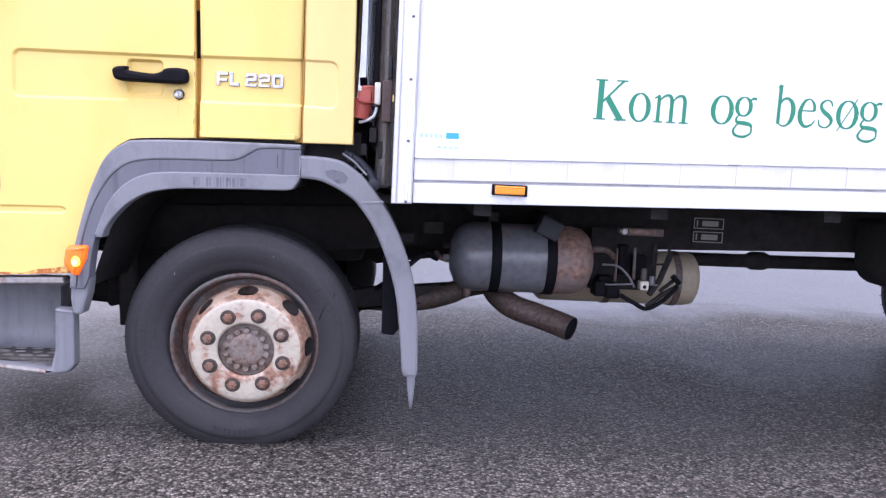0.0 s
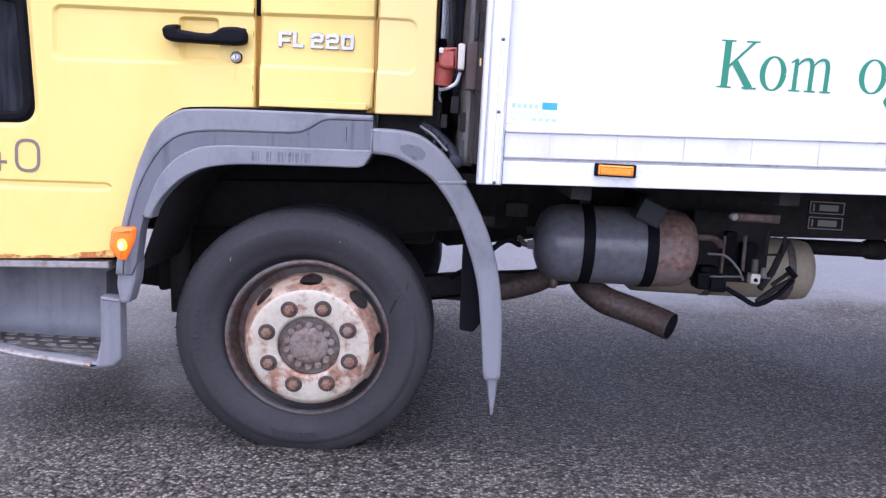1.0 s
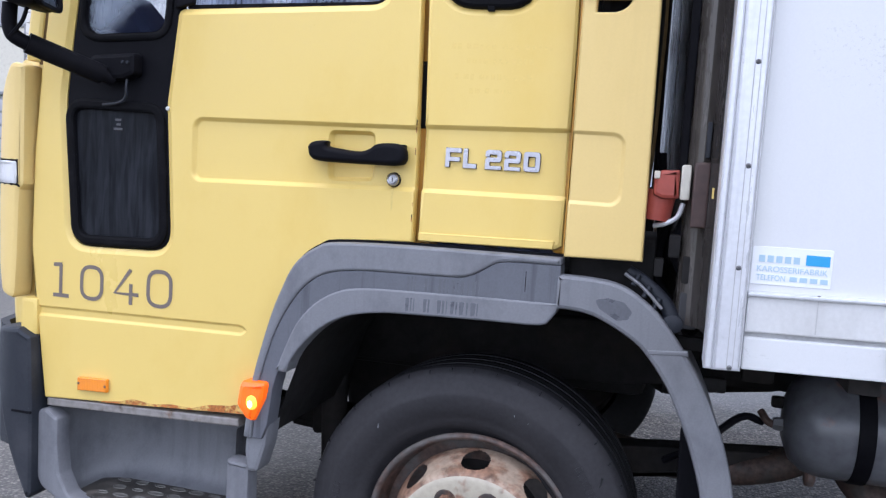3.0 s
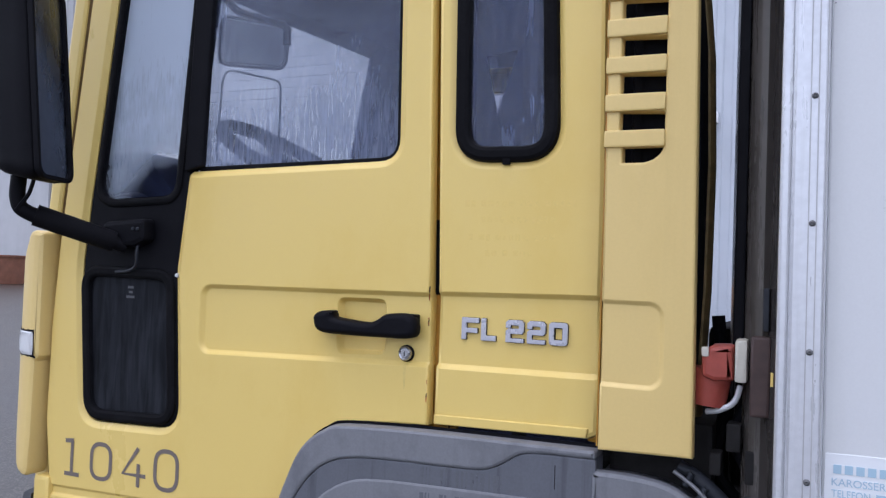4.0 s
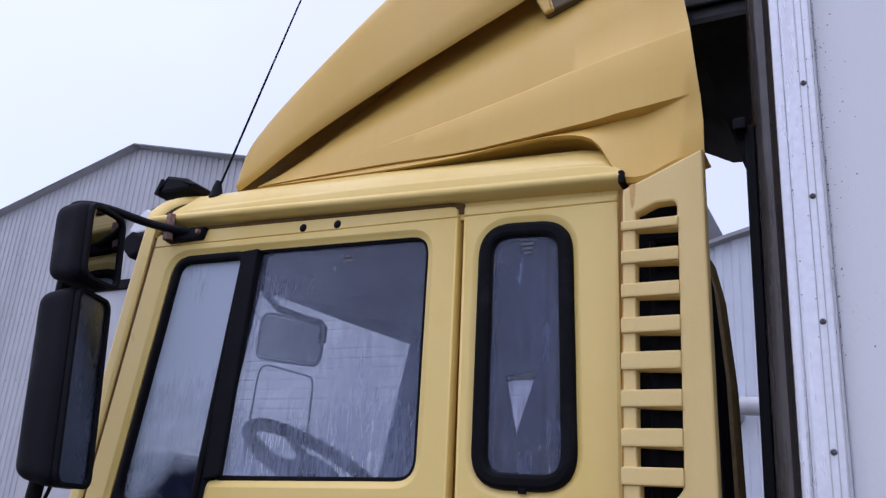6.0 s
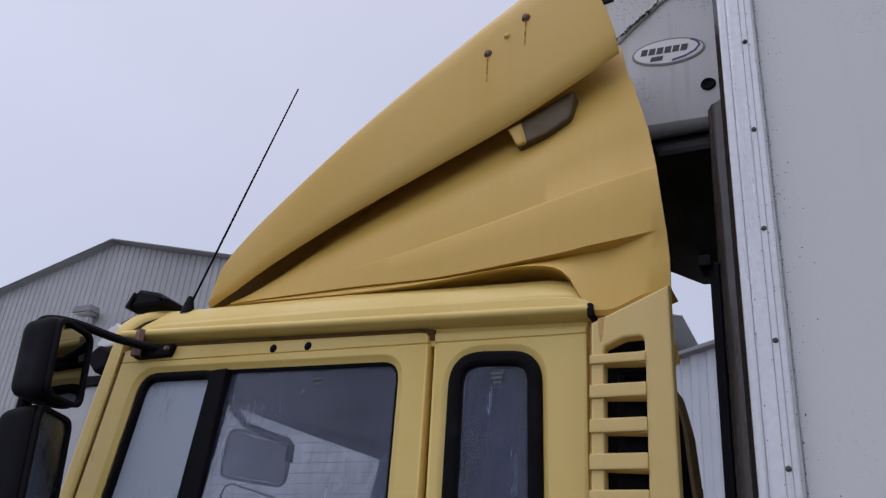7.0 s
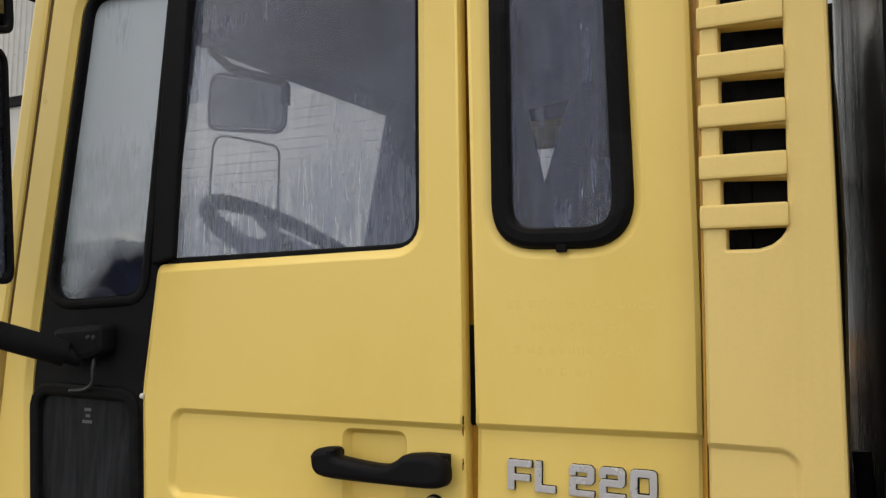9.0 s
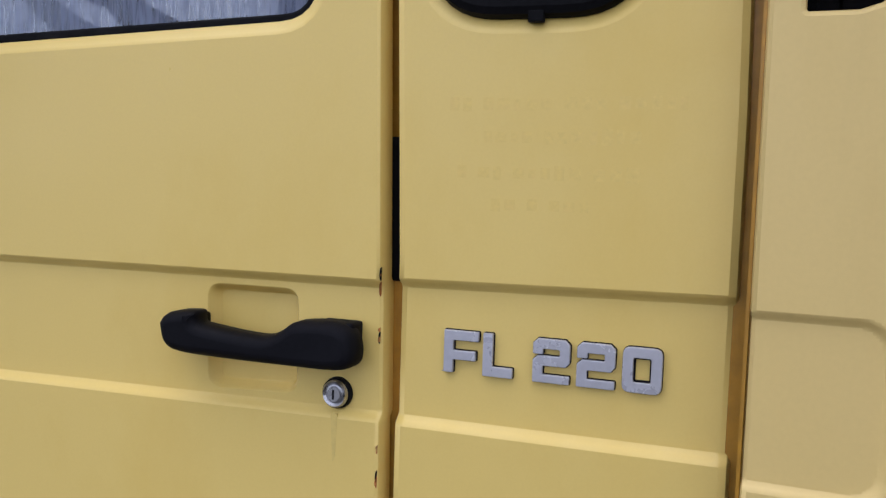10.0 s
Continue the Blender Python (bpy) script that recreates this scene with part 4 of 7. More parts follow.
DOOR_ARCH = [(-0.003, 1.149), (-0.10, 1.143), (-0.19, 1.136), (-0.235, 1.122), (-0.270, 1.098), (-0.297, 1.062), (-0.322, 1.010), (-0.347, 0.940), (-0.372, 0.850), (-0.392, 0.770), (-0.424, 0.668)]
door_outline = [(-0.052, 2.3188), (-0.040, 2.3165), (-0.032, 2.309), (-0.0295, 2.297), (-0.008, 1.45)] + DOOR_ARCH + [(-1.044, 0.629), (-1.060, 0.75), (-1.098, 1.05), (-1.094, 1.30), (-1.075, 1.55), (-0.982, 2.345), (-0.95, 2.352)]
door_outline = door_outline[::-1]
OPENING = rpoly([(-0.905, 2.278), (-0.104, 2.256), (-0.093, 1.706), (-0.664, 1.690), (-0.690, 1.45), (-0.664, 1.066), (-0.972, 1.058), (-1.002, 1.45), (-0.985, 1.62)],
                [0.06, 0.05, 0.05, 0.02, 0.2, 0.06, 0.06, 0.3, 0.3], 6)
POCKET = rpoly([(-0.236, 1.406), (-0.112, 1.407), (-0.112, 1.286), (-0.234, 1.280)], 0.02)
# the window's pressed surround follows the opening
door_skin = press_band(press_band(panel(door_outline, [OPENING], [(POCKET, 0.016, 0.010)], 0.0, 0.03, 0.005, sink=0.009, lip=0.016), (1.4255, 0.0075), (1.268, 0.022), 0.010, 0.011, -0.610), (0.910, 0.022), (0.879, 0.022), 0.006, 0.009, None, -0.425)
door_skin = press_band(door_skin, (2.3015 - 0.022 * 0.45, -0.022), (2.2955 - 0.022 * 0.45, -0.022), 0.0028, 0.0025)
door = part("door", door_skin, YELLOW, truck, "yellow cab door with pressed-in fields and a rusty lower edge")
RUST = rusty("rusty_door_edge", (0.60, 0.42, 0.12), (0.30, 0.10, 0.02), 0.75, 26.0, 0.7)
part("rusty_edge", prism(rpoly([(-0.86, 0.643), (-0.80, 0.650), (-0.76, 0.662), (-0.70, 0.656), (-0.64, 0.664), (-0.58, 0.662), (-0.53, 0.678), (-0.47, 0.684), (-0.425, 0.696), (-0.422, 0.668), (-0.86, 0.640)], 0.002), -0.0012, 0.001, 0.0004), RUST, door, "orange rust along the door's lower edge")


# black insert: quarter light, slide pillar, mirror plate, lower glass
QUARTER = rpoly([(-0.878, 2.255), (-0.664, 2.250), (-0.708, 1.634), (-0.952, 1.622)], [0.04, 0.015, 0.04, 0.05])
LOWGLASS = rpoly([(-0.975, 1.428), (-0.722, 1.424), (-0.700, 1.098), (-0.945, 1.090)], [0.03, 0.03, 0.035, 0.035])
INSERT = rpoly([(-0.903, 2.277), (-0.600, 2.271), (-0.664, 1.692), (-0.688, 1.45), (-0.664, 1.068), (-0.970, 1.060), (-1.000, 1.45), (-0.983, 1.62)],
               [0.06, 0.005, 0.02, 0.2, 0.06, 0.06, 0.3, 0.3])
insert_p = part("black_insert", panel(INSERT, [QUARTER, LOWGLASS], [], 0.008, 0.03, 0.006), BLACK, truck, "black plastic insert with quarter light and mirror plate")
part("slide_pillar", prism(rpoly([(-0.655, 2.268), (-0.603, 2.270), (-0.618, 1.703), (-0.672, 1.690)], 0.004), -0.004, 0.012, 0.004), BLACK, insert_p)
part("lower_surround", prism(inset(LOWGLASS, -0.028), 0.0, 0.012, 0.008, holes=[LOWGLASS]), SEAL, insert_p)
part("quarter_surround", prism(inset(QUARTER, -0.022), 0.002, 0.012, 0.008, holes=[QUARTER]), SEAL, insert_p)
part("quarter_glass", prism(inset(QUARTER, -0.006), 0.018, 0.022, 0.001), GLASS_FRONT, insert_p, "misted quarter light", sharp=3)
lowg = part("lower_glass", prism(inset(LOWGLASS, -0.006), 0.014, 0.018, 0.001), GLASS_DARK, insert_p, "dark lower kerb window", sharp=3)
for i, (dx, w) in enumerate(((0.0, 0.018), (0.004, 0.012), (-0.004, 0.026))):
    part("glass_mark", box(-0.850 + dx, -0.850 + dx + w, 0.0125, 0.0135, 1.400 - i * 0.012, 1.406 - i * 0.012), MARK, lowg)
part("pin", revolve([(0.0, -0.006), (0.005, -0.005), (0.006, 0.0)], (-0.686, 0.006, 1.438), seg=12), ALU, insert_p)
WINDOW = rpoly([(-0.610, 2.268), (-0.107, 2.254), (-0.097, 1.709), (-0.640, 1.697)], [0.005, 0.045, 0.045, 0.005])
wing_glass = part("door_glass", prism(inset(WINDOW, -0.008), 0.020, 0.024, 0.001), GLASS, door, "misted sliding door window with water runs", sharp=3)
wing_glass.visible_shadow = False
part("glass_seal", prism(inset(WINDOW, -0.006), 0.012, 0.02, 0.003, holes=[inset(WINDOW, 0.006)]), SEAL, wing_glass)
for i, (dx, w) in enumerate(((0.0, 0.02), (0.002, 0.024))):
    part("glass_mark", box(-0.345 + dx, -0.345 + dx + w, 0.0185, 0.0195, 2.228 - i * 0.012, 2.235 - i * 0.012), MARK, wing_glass)
# screws above the window
for x in (-0.468, -0.363):
    part("screw", revolve([(0.0, -0.004), (0.007, -0.003), (0.011, 0.0)], (x, 0.0, 2.311 - 0.02 * (x + 0.4)), seg=16), BLACK, door)

# door handle, lock
HANDLE = [(-0.291, 1.362), (-0.282, 1.373), (-0.262, 1.378), (-0.240, 1.378), (-0.238, 1.366), (-0.215, 1.362), (-0.175, 1.358), (-0.145, 1.358), (-0.125, 1.366), (-0.105, 1.378), (-0.060, 1.381), (-0.038, 1.372),
          (-0.031, 1.352), (-0.036, 1.334), (-0.060, 1.327), (-0.120, 1.326), (-0.200, 1.326), (-0.262, 1.328), (-0.284, 1.338)]


def handle_mesh():
    bm = bmesh.new()
    lp = [Vector((x - 0.004 + (0.36 - x) * 0.036, 0, z - 0.007 + (1.53 - z) * 0.036)) for x, z in HANDLE]
    lp = [(p.x, p.z) for p in smooth_path(lp + [lp[0]], 4)[:-1]]
    last = None
    for d, y in ((0.004, -0.004), (0.0, -0.010), (0.0, -0.026), (0.002, -0.033), (0.005, -0.037), (0.009, -0.0395), (0.012, -0.040)):
        cur = loopverts(bm, inset(lp, d), y)
        if last:
            bridge(bm, last, cur)
        last = cur
    fill(bm, [last])
    box(-0.262, -0.228, -0.020, 0.008, 1.345, 1.372, 0.004, bm)
    box(-0.075, -0.030, -0.020, 0.008, 1.342, 1.378, 0.004, bm)
    return bm


part("handle", handle_mesh(), BLACK, door, "black plastic pull handle", sharp=65)
lock = part("lock", revolve([(0.0, -0.007), (0.008, -0.007), (0.009, -0.0045), (0.0105, -0.004), (0.0135, -0.006), (0.0155, -0.003), (0.0155, 0.008)], (-0.060, 0.004, 1.294), seg=28), CHROME, door, "round metal door lock")
part("key_slot", box(-0.0612, -0.0588, -0.0034, -0.001, 1.2885, 1.2995), BLACK, lock)
part("gasket", revolve([(0.0155, -0.001), (0.0172, 0.0), (0.0180, 0.006)], (-0.060, 0.004, 1.294), seg=28), BLACK, lock)

# chipped paint and rust along the door's rear edge, a dirty run below the lock
STAIN = surface("faint_dirty_run", (0.64, 0.475, 0.14), 0.5, vary=0.08, grain=90, stain=30, stain_col=(0.67, 0.50, 0.15), stain_amt=0.8, bump=0.0, streak=0.2)
random.seed(21)
for k in range(11):
    z = random.choice((random.uniform(1.155, 1.26), random.uniform(1.20, 1.43)))
    w, h = random.uniform(0.0012, 0.0026), random.uniform(0.003, 0.012)
    x = -0.0075 - (z - 1.45) * 0.004 - w
    part("paint_chip", prism(rpoly([(x, z), (x + w, z - h * 0.6), (x + w * 1.2, z + h), (x + w * 0.3, z + h * 0.7)], 0.0008, 2), -0.0006, 0.003, 0.0002), random.choice((BLACK, RUST, RUST)), door)
part("lock_run", prism(rpoly([(-0.064, 1.272), (-0.056, 1.272), (-0.0575, 1.225), (-0.061, 1.215)], 0.002), -0.0003, 0.004, 0.0001), STAIN, door)
RUN = surface("orange_rust_run", (0.50, 0.30, 0.09), 0.6, vary=0.15, grain=90, stain=30, stain_col=(0.58, 0.40, 0.13), stain_amt=0.8, bump=0.0, streak=0.2)

# number on the door, thin strokes


def stroke(pts, w, y, bm=None, closed=False):
    bm = bm or bmesh.new()
    pts = [Vector(p) for p in pts]
    k = len(pts)
    L, R = [], []
    for i, p in enumerate(pts):
        a = pts[i - 1] if (i or closed) else p
        b = pts[(i + 1) % k] if (i < k - 1 or closed) else p
        d = (b - a).normalized()
        nn = Vector((-d.y, d.x)) * w / 2
        L.append(p + nn), R.append(p - nn)
    rng = range(k) if closed else range(k - 1)
    fl = [bm.verts.new((p.x, y, p.y)) for p in L]
    fr = [bm.verts.new((p.x, y, p.y)) for p in R]
    for i in rng:
        j = (i + 1) % k
        bm.faces.new((fl[i], fl[j], fr[j], fr[i]))
    return bm


def zero(x0, x1, z0, z1, w):
    return stroke(rrect(x0, x1, z0, z1, (x1 - x0) * 0.55, 10), w, -0.0012, closed=True)


DW = 0.0105
one = stroke([(-1.022, 1.003), (-0.994, 1.005)], DW, -0.0016)
stroke([(-0.9985, 1.005), (-0.9985, 0.921)], DW, -0.0012, one)
stroke([(-1.022, 0.920), (-0.971, 0.920)], DW, -0.0016, one)
part("number_one", one, DECAL, door, "thin grey-brown numeral")
part("number_zero", zero(-0.931, -0.867, 0.920, 1.006, DW), DECAL, door, "thin grey-brown numeral")
four = stroke([(-0.778, 1.010), (-0.826, 0.944), (-0.752, 0.944)], DW, -0.0012)
stroke([(-0.776, 0.972), (-0.776, 0.916)], DW, -0.0016, four)
part("number_four", four, DECAL, door, "thin grey-brown numeral")
part("number_zero", zero(-0.723, -0.655, 0.921, 1.013, DW), DECAL, door, "thin grey-brown numeral")
side_marker = part("side_reflector", prism(rpoly([(-0.929, 0.703), (-0.835, 0.707), (-0.835, 0.671), (-0.929, 0.667)], 0.003), -0.012, 0.0, 0.003), AMBER, door, "orange side reflector")
for x in (-0.924, -0.840):
    part("screw", revolve([(0.0, -0.0135), (0.003, -0.013), (0.0035, -0.012)], (x, 0.0, 0.687), seg=10), BROWN, side_marker)

# rear side panel of the cab
REAR = [(-0.018, 2.315), (0.342, 2.300), (0.356, 1.60), (0.356, 1.168), (0.338, 1.158), (0.010, 1.152), (0.010, 1.45)]
RWIN = rpoly([(0.030, 2.262), (0.240, 2.250), (0.262, 1.697), (0.042, 1.700)], 0.075, 9)
rear_skin = press_band(panel(REAR, [RWIN], [], 0.0, 0.05, 0.010, sink=0.007, lip=0.018), (1.4285, 0.018), (1.268, 0.010), 0.010, 0.011)
rear_skin = press_band(rear_skin, (2.2915, -0.022), (2.2855, -0.022), 0.0028, 0.0025)
rear = part("rear_side_panel", rear_skin, YELLOW, truck, "yellow panel behind the door with a narrow rubber-framed window")
part("lower_flange", prism(rpoly([(0.013, 1.1735), (0.338, 1.1795), (0.334, 1.160), (0.013, 1.154)], 0.003), -0.004, 0.004, 0.0025), YELLOW, rear)
seal = part("window_rubber", prism(inset(RWIN, -0.003), -0.008, 0.02, 0.010, holes=[inset(RWIN, 0.030)]), SEAL, rear, "thick black rubber window frame")
part("notch", box(0.146, 0.162, -0.007, 0.002, 1.690, 1.702, 0.002), SEAL, rear)
rg = part("rear_glass", prism(inset(RWIN, 0.024), 0.006, 0.010, 0.001), GLASS_REAR, rear, "narrow misted window", sharp=3)
rg.visible_shadow = False
for i in range(3):
    part("glass_mark", box(0.128 + 0.003 * i, 0.156 - 0.002 * i, 0.0045, 0.0055, 2.206 - i * 0.010, 2.212 - i * 0.010), MARK, rg)

# badge: block letters F L 2 2 0
BZ0, BZ1 = 1.3325, 1.3775


def badge_letter(kind, x0, x1):
    z0, z1, t = BZ0, BZ1, 0.0105
    if kind == "F":
        p = [(x0, z0), (x0 + t, z0), (x0 + t, z0 + 0.014), (x1 - 0.003, z0 + 0.014), (x1 - 0.003, z0 + 0.024), (x0 + t, z0 + 0.024), (x0 + t, z1 - t), (x1, z1 - t), (x1, z1), (x0, z1)]
        return rpoly(p, 0.0012, 2), []
    if kind == "L":
        p = [(x0, z0), (x1, z0), (x1, z0 + t), (x0 + t, z0 + t), (x0 + t, z1), (x0, z1)]
        return rpoly(p, 0.0012, 2), []
    if kind == "0":
        return rrect(x0, x1, z0, z1, 0.008, 4), [rrect(x0 + t, x1 - t, z0 + t, z1 - t, 0.002, 3)]
    m0, m1 = (z0 + z1) / 2 - t * 0.5, (z0 + z1) / 2 + t * 0.5
    p = [(x0, z0), (x1, z0), (x1, z0 + t * 0.8), (x0 + t, z0 + t * 0.8), (x0 + t, m0), (x1 - 0.004, m0), (x1, m0 + 0.005), (x1, z1 - 0.005), (x1 - 0.005, z1), (x0 + 0.005, z1), (x0, z1 - 0.005), (x0, z1 - 0.016),
         (x0 + t, z1 - 0.016), (x0 + t, z1 - t), (x1 - t, z1 - t), (x1 - t, m1), (x0 + 0.005, m1), (x0, m1 - 0.005)]
    return rpoly(p, 0.0012, 2), []


badge = part("badge", box(0.066, 0.067, -0.0005, 0.0, 1.334, 1.335), SILVER, rear, "raised silver letters FL 220")
for kind, xa, xb in (("F", 0.066, 0.104), ("L", 0.109, 0.141), ("2", 0.162, 0.200), ("2", 0.207, 0.245), ("0", 0.252, 0.290)):
    lp, hl = badge_letter(kind, xa, xb)
    part("badge_backing", prism(inset(lp, -0.0006), 0.0065, 0.0115, 0.0006, holes=[inset(h, 0.0016) for h in hl]), BLACK, badge)
    part("badge_letter", prism(lp, 0.003, 0.0070, 0.0008, holes=hl), SILVER, badge)

# faint shadow of removed lettering, too worn to read
GHOST = surface("faded_lettering_shadow", (0.682, 0.497, 0.136), 0.45, vary=0.05, grain=200, stain=40, stain_col=(0.70, 0.50, 0.16), stain_amt=0.8, bump=0.0)
random.seed(12)
for xa, xb, z in ((0.066, 0.303, 1.612), (0.103, 0.268, 1.579), (0.076, 0.258, 1.543), (0.113, 0.221, 1.511)):
    x = xa
    while x < xb:
        w = random.uniform(0.007, 0.013)
        part("faded_lettering", box(x, x + w, -0.0002, 0.001, z - random.uniform(0.005, 0.008), z + random.uniform(0.004, 0.008)), GHOST, rear)
        x += w + random.choice((0.004, 0.004, 0.005, 0.012))

# jamb behind the gaps, coloured for their shade, and the dark door seal
part("door_jamb", box(-0.045, 0.045, 0.045, 0.07, 1.13, 2.34), OCHRE, truck, "door jamb behind the gap, gap shade in its ochre")
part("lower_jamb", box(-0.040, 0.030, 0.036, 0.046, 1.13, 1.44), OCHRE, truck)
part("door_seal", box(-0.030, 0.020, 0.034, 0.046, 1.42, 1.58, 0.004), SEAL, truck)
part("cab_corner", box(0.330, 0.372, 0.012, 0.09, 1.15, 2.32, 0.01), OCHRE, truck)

# side fairing behind the cab with slats
FAIR = [(0.364, 2.285), (0.40, 2.300), (0.522, 2.352), (0.532, 1.55), (0.536, 1.153), (0.366, 1.150)]
slots = []
SLOTS = [(2.196, 2.153), (2.127, 2.085), (2.059, 2.018), (1.989, 1.951), (1.919, 1.880), (1.850, 1.810), (1.779, 1.742)]
slots.append(rpoly([(0.389, 2.212), (0.471, 2.219), (0.471, 2.249), (0.430, 2.248), (0.391, 2.231)], [0.002, 0.002, 0.024, 0.03, 0.004], 7))
for zt, zb in SLOTS:
    slots.append(rpoly([(0.390, zb), (0.472, zb - 0.002), (0.472, zt - 0.004), (0.390, zt)], 0.002, 2))
slots.append(rpoly([(0.396, 1.683), (0.436, 1.683), (0.452, 1.688), (0.463, 1.697), (0.469, 1.706), (0.471, 1.714), (0.396, 1.714)], [0.002, 0.004, 0.004, 0.004, 0.004, 0.001, 0.002], 3))
fairing = part("side_fairing", press_band(panel(FAIR, slots, [], -0.045, 0.028, 0.005), (1.4305, -0.004), (1.272, -0.012), 0.006, 0.009, None, 0.482), YELLOW_FAIRING, truck, "yellow side fairing with horizontal slats")
for i in range(8):
    za = SLOTS[i][0] if i < 7 else 1.712
    zc = SLOTS[i - 1][1] if i else 2.214
    part("slat", box(0.362, 0.4735, -0.051, -0.024, za - 0.001, zc + 0.001, 0.004), YELLOW_FAIRING, fairing)
# strip on the fairing's edge carries the gap's shade in its ochre
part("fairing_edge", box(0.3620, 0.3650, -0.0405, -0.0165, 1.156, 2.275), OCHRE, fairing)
part("rust_run", prism(rpoly([(0.378, 2.292), (0.392, 2.296), (0.389, 2.255), (0.384, 2.236), (0.380, 2.26)], 0.003), -0.0454, -0.040, 0.0002), RUN, fairing, "faint orange rust run")
part("air_duct", box(0.375, 0.50, 0.03, 0.06, 1.62, 2.30, 0.01), BLACK, fairing, "black intake duct behind the slats")
BOW = [(0.40, 1.16), (0.520, 1.16), (0.533, 1.45), (0.536, 1.70), (0.530, 1.92), (0.514, 2.10), (0.492, 2.20), (0.40, 2.20)]
part("intake_bellows", prism(rpoly(BOW, 0.02), 0.0, 0.09, 0.02), BLACK, truck, "black rubber edge behind the side fairing")
part("cab_rear_corner", prism(rpoly([(x + (0.004 if x > 0.45 else 0), z) for x, z in BOW], 0.03), 0.13, 0.20, 0.02), SHADED_YELLOW, truck, "rear corner of the cab, yellow darkened for shade")

# roof, gutter, pillars, front
ROOF_SEC = [(-0.018, 0.0), (-0.017, 0.026), (-0.0155, 0.031), (-0.009, 0.0335), (-0.006, 0.042), (0.004, 0.066), (0.030, 0.090), (0.075, 0.108), (0.18, 0.122), (0.5, 0.135), (1.12, 0.140)]
ROOF_SEC = ROOF_SEC + [(2.24 - y, h) for y, h in ROOF_SEC[-2::-1]]
roof_grid = []
for x in (0.352, 0.349, 0.340, 0.325, 0.300, 0.25, 0.0, -0.3, -0.6, -0.9, -0.97, -1.01, -1.03):
    k = 1.0 if x < 0.25 else 0.35 + 0.65 * math.sqrt(max(0, 1 - ((x - 0.25) / 0.102) ** 2))
    f = 0.0 if x > -0.9 else (-0.9 - x) * 0.35
    roof_grid.append([(x, y + (0.03 * ((-0.3 - x) / 0.7) if x < -0.3 else 0) * (1 if y < 1.12 else -1), roof_line(x) + 0.012 + h * k - f) for y, h in ROOF_SEC])
def draw_in(grid):
    return [[(x - 0.30 * max(0.0, y - 0.3) / 1.9 if x > -0.2 else x, y, z) for x, y, z in row] for row in grid]


part("roof", sheet(draw_in(roof_grid)), YELLOW, truck, "yellow cab roof", sharp=60)
gut = bmesh.new()
g = [[(x, -0.012, roof_line(x) + 0.020), (x, -0.026, roof_line(x) + 0.017), (x, -0.030, roof_line(x) + 0.008), (x, -0.026, roof_line(x) - 0.002), (x, 0.02, roof_line(x) - 0.010)] for x in (-0.99, -0.6, -0.2, 0.2, 0.355)]
sheet(g, gut)
part("gutter", gut, YELLOW, truck, "rain gutter along the roof", sharp=60)
part("gutter_end", box(0.350, 0.362, -0.030, 0.03, roof_line(0.355) - 0.012, roof_line(0.355) + 0.018, 0.004), BLACK, truck)
# strip between the gutter and the door
part("cant_rail", prism([(-0.98, 2.30), (0.345, 2.28), (0.345, roof_line(0.345)), (-0.98, roof_line(-0.98))], 0.012, 0.05, 0.003), YELLOW, truck)

PILLAR = [(-0.990, 2.375), (-1.036, 2.395), (-1.062, 2.20), (-1.125, 1.62), (-1.128, 1.55), (-1.083, 1.545), (-1.050, 1.83)]
part("front_pillar", prism(PILLAR, -0.004, 0.09, 0.012), YELLOW, truck, "yellow windscreen pillar")
part("pillar_gap", prism([(-0.975, 2.36), (-1.0, 2.37), (-1.10, 1.55), (-1.12, 1.05), (-1.07, 0.80), (-1.04, 0.80), (-1.06, 1.55)], 0.030, 0.05, 0.002), BLACK, truck)
# strips coloured as seam shade: above the door, between door and pillar
part("door_top_seam", prism([(-0.975, 2.33), (-0.018, 2.30), (-0.018, 2.3235), (-0.05, 2.330), (-0.975, 2.366)], 0.006, 0.02, 0.001), GAP, truck)
part("pillar_seam", prism([(-0.984, 2.335), (-0.994, 2.345), (-1.0545, 1.83), (-1.0885, 1.54), (-1.0755, 1.54)], 0.0035, 0.03, 0.001), GAP, truck)
# corner air deflector with its lamp
CORNER = rpoly([(-1.104, 1.535), (-1.155, 1.545), (-1.215, 1.455), (-1.232, 1.30), (-1.228, 1.16), (-1.208, 0.99), (-1.185, 0.915), (-1.126, 0.895), (-1.120, 1.00), (-1.116, 1.20), (-1.102, 1.215)],
               [0.01, 0.03, 0.06, 0.05, 0.05, 0.04, 0.03, 0.02, 0.02, 0.004, 0.004], 4)


def wrap(bm, x0=-1.13, k=5.5):
    """Bend what lies ahead of x0 round the front corner of the cab."""
    for v in bm.verts:
        d = x0 - v.co.x
        if d > 0:
            v.co.y += k * d * d
    return bm


def cut_strip(loop, y0, y1, n=8):
    bm = prism(loop, y0, y1, 0.012)
    xs = [p[0] for p in loop]
    for i in range(1, n):
        x = min(xs) + (max(xs) - min(xs)) * i / n
        bmesh.ops.bisect_plane(bm, geom=bm.verts[:] + bm.edges[:] + bm.faces[:], plane_co=(x, 0, 0), plane_no=(1, 0, 0))
    return bm


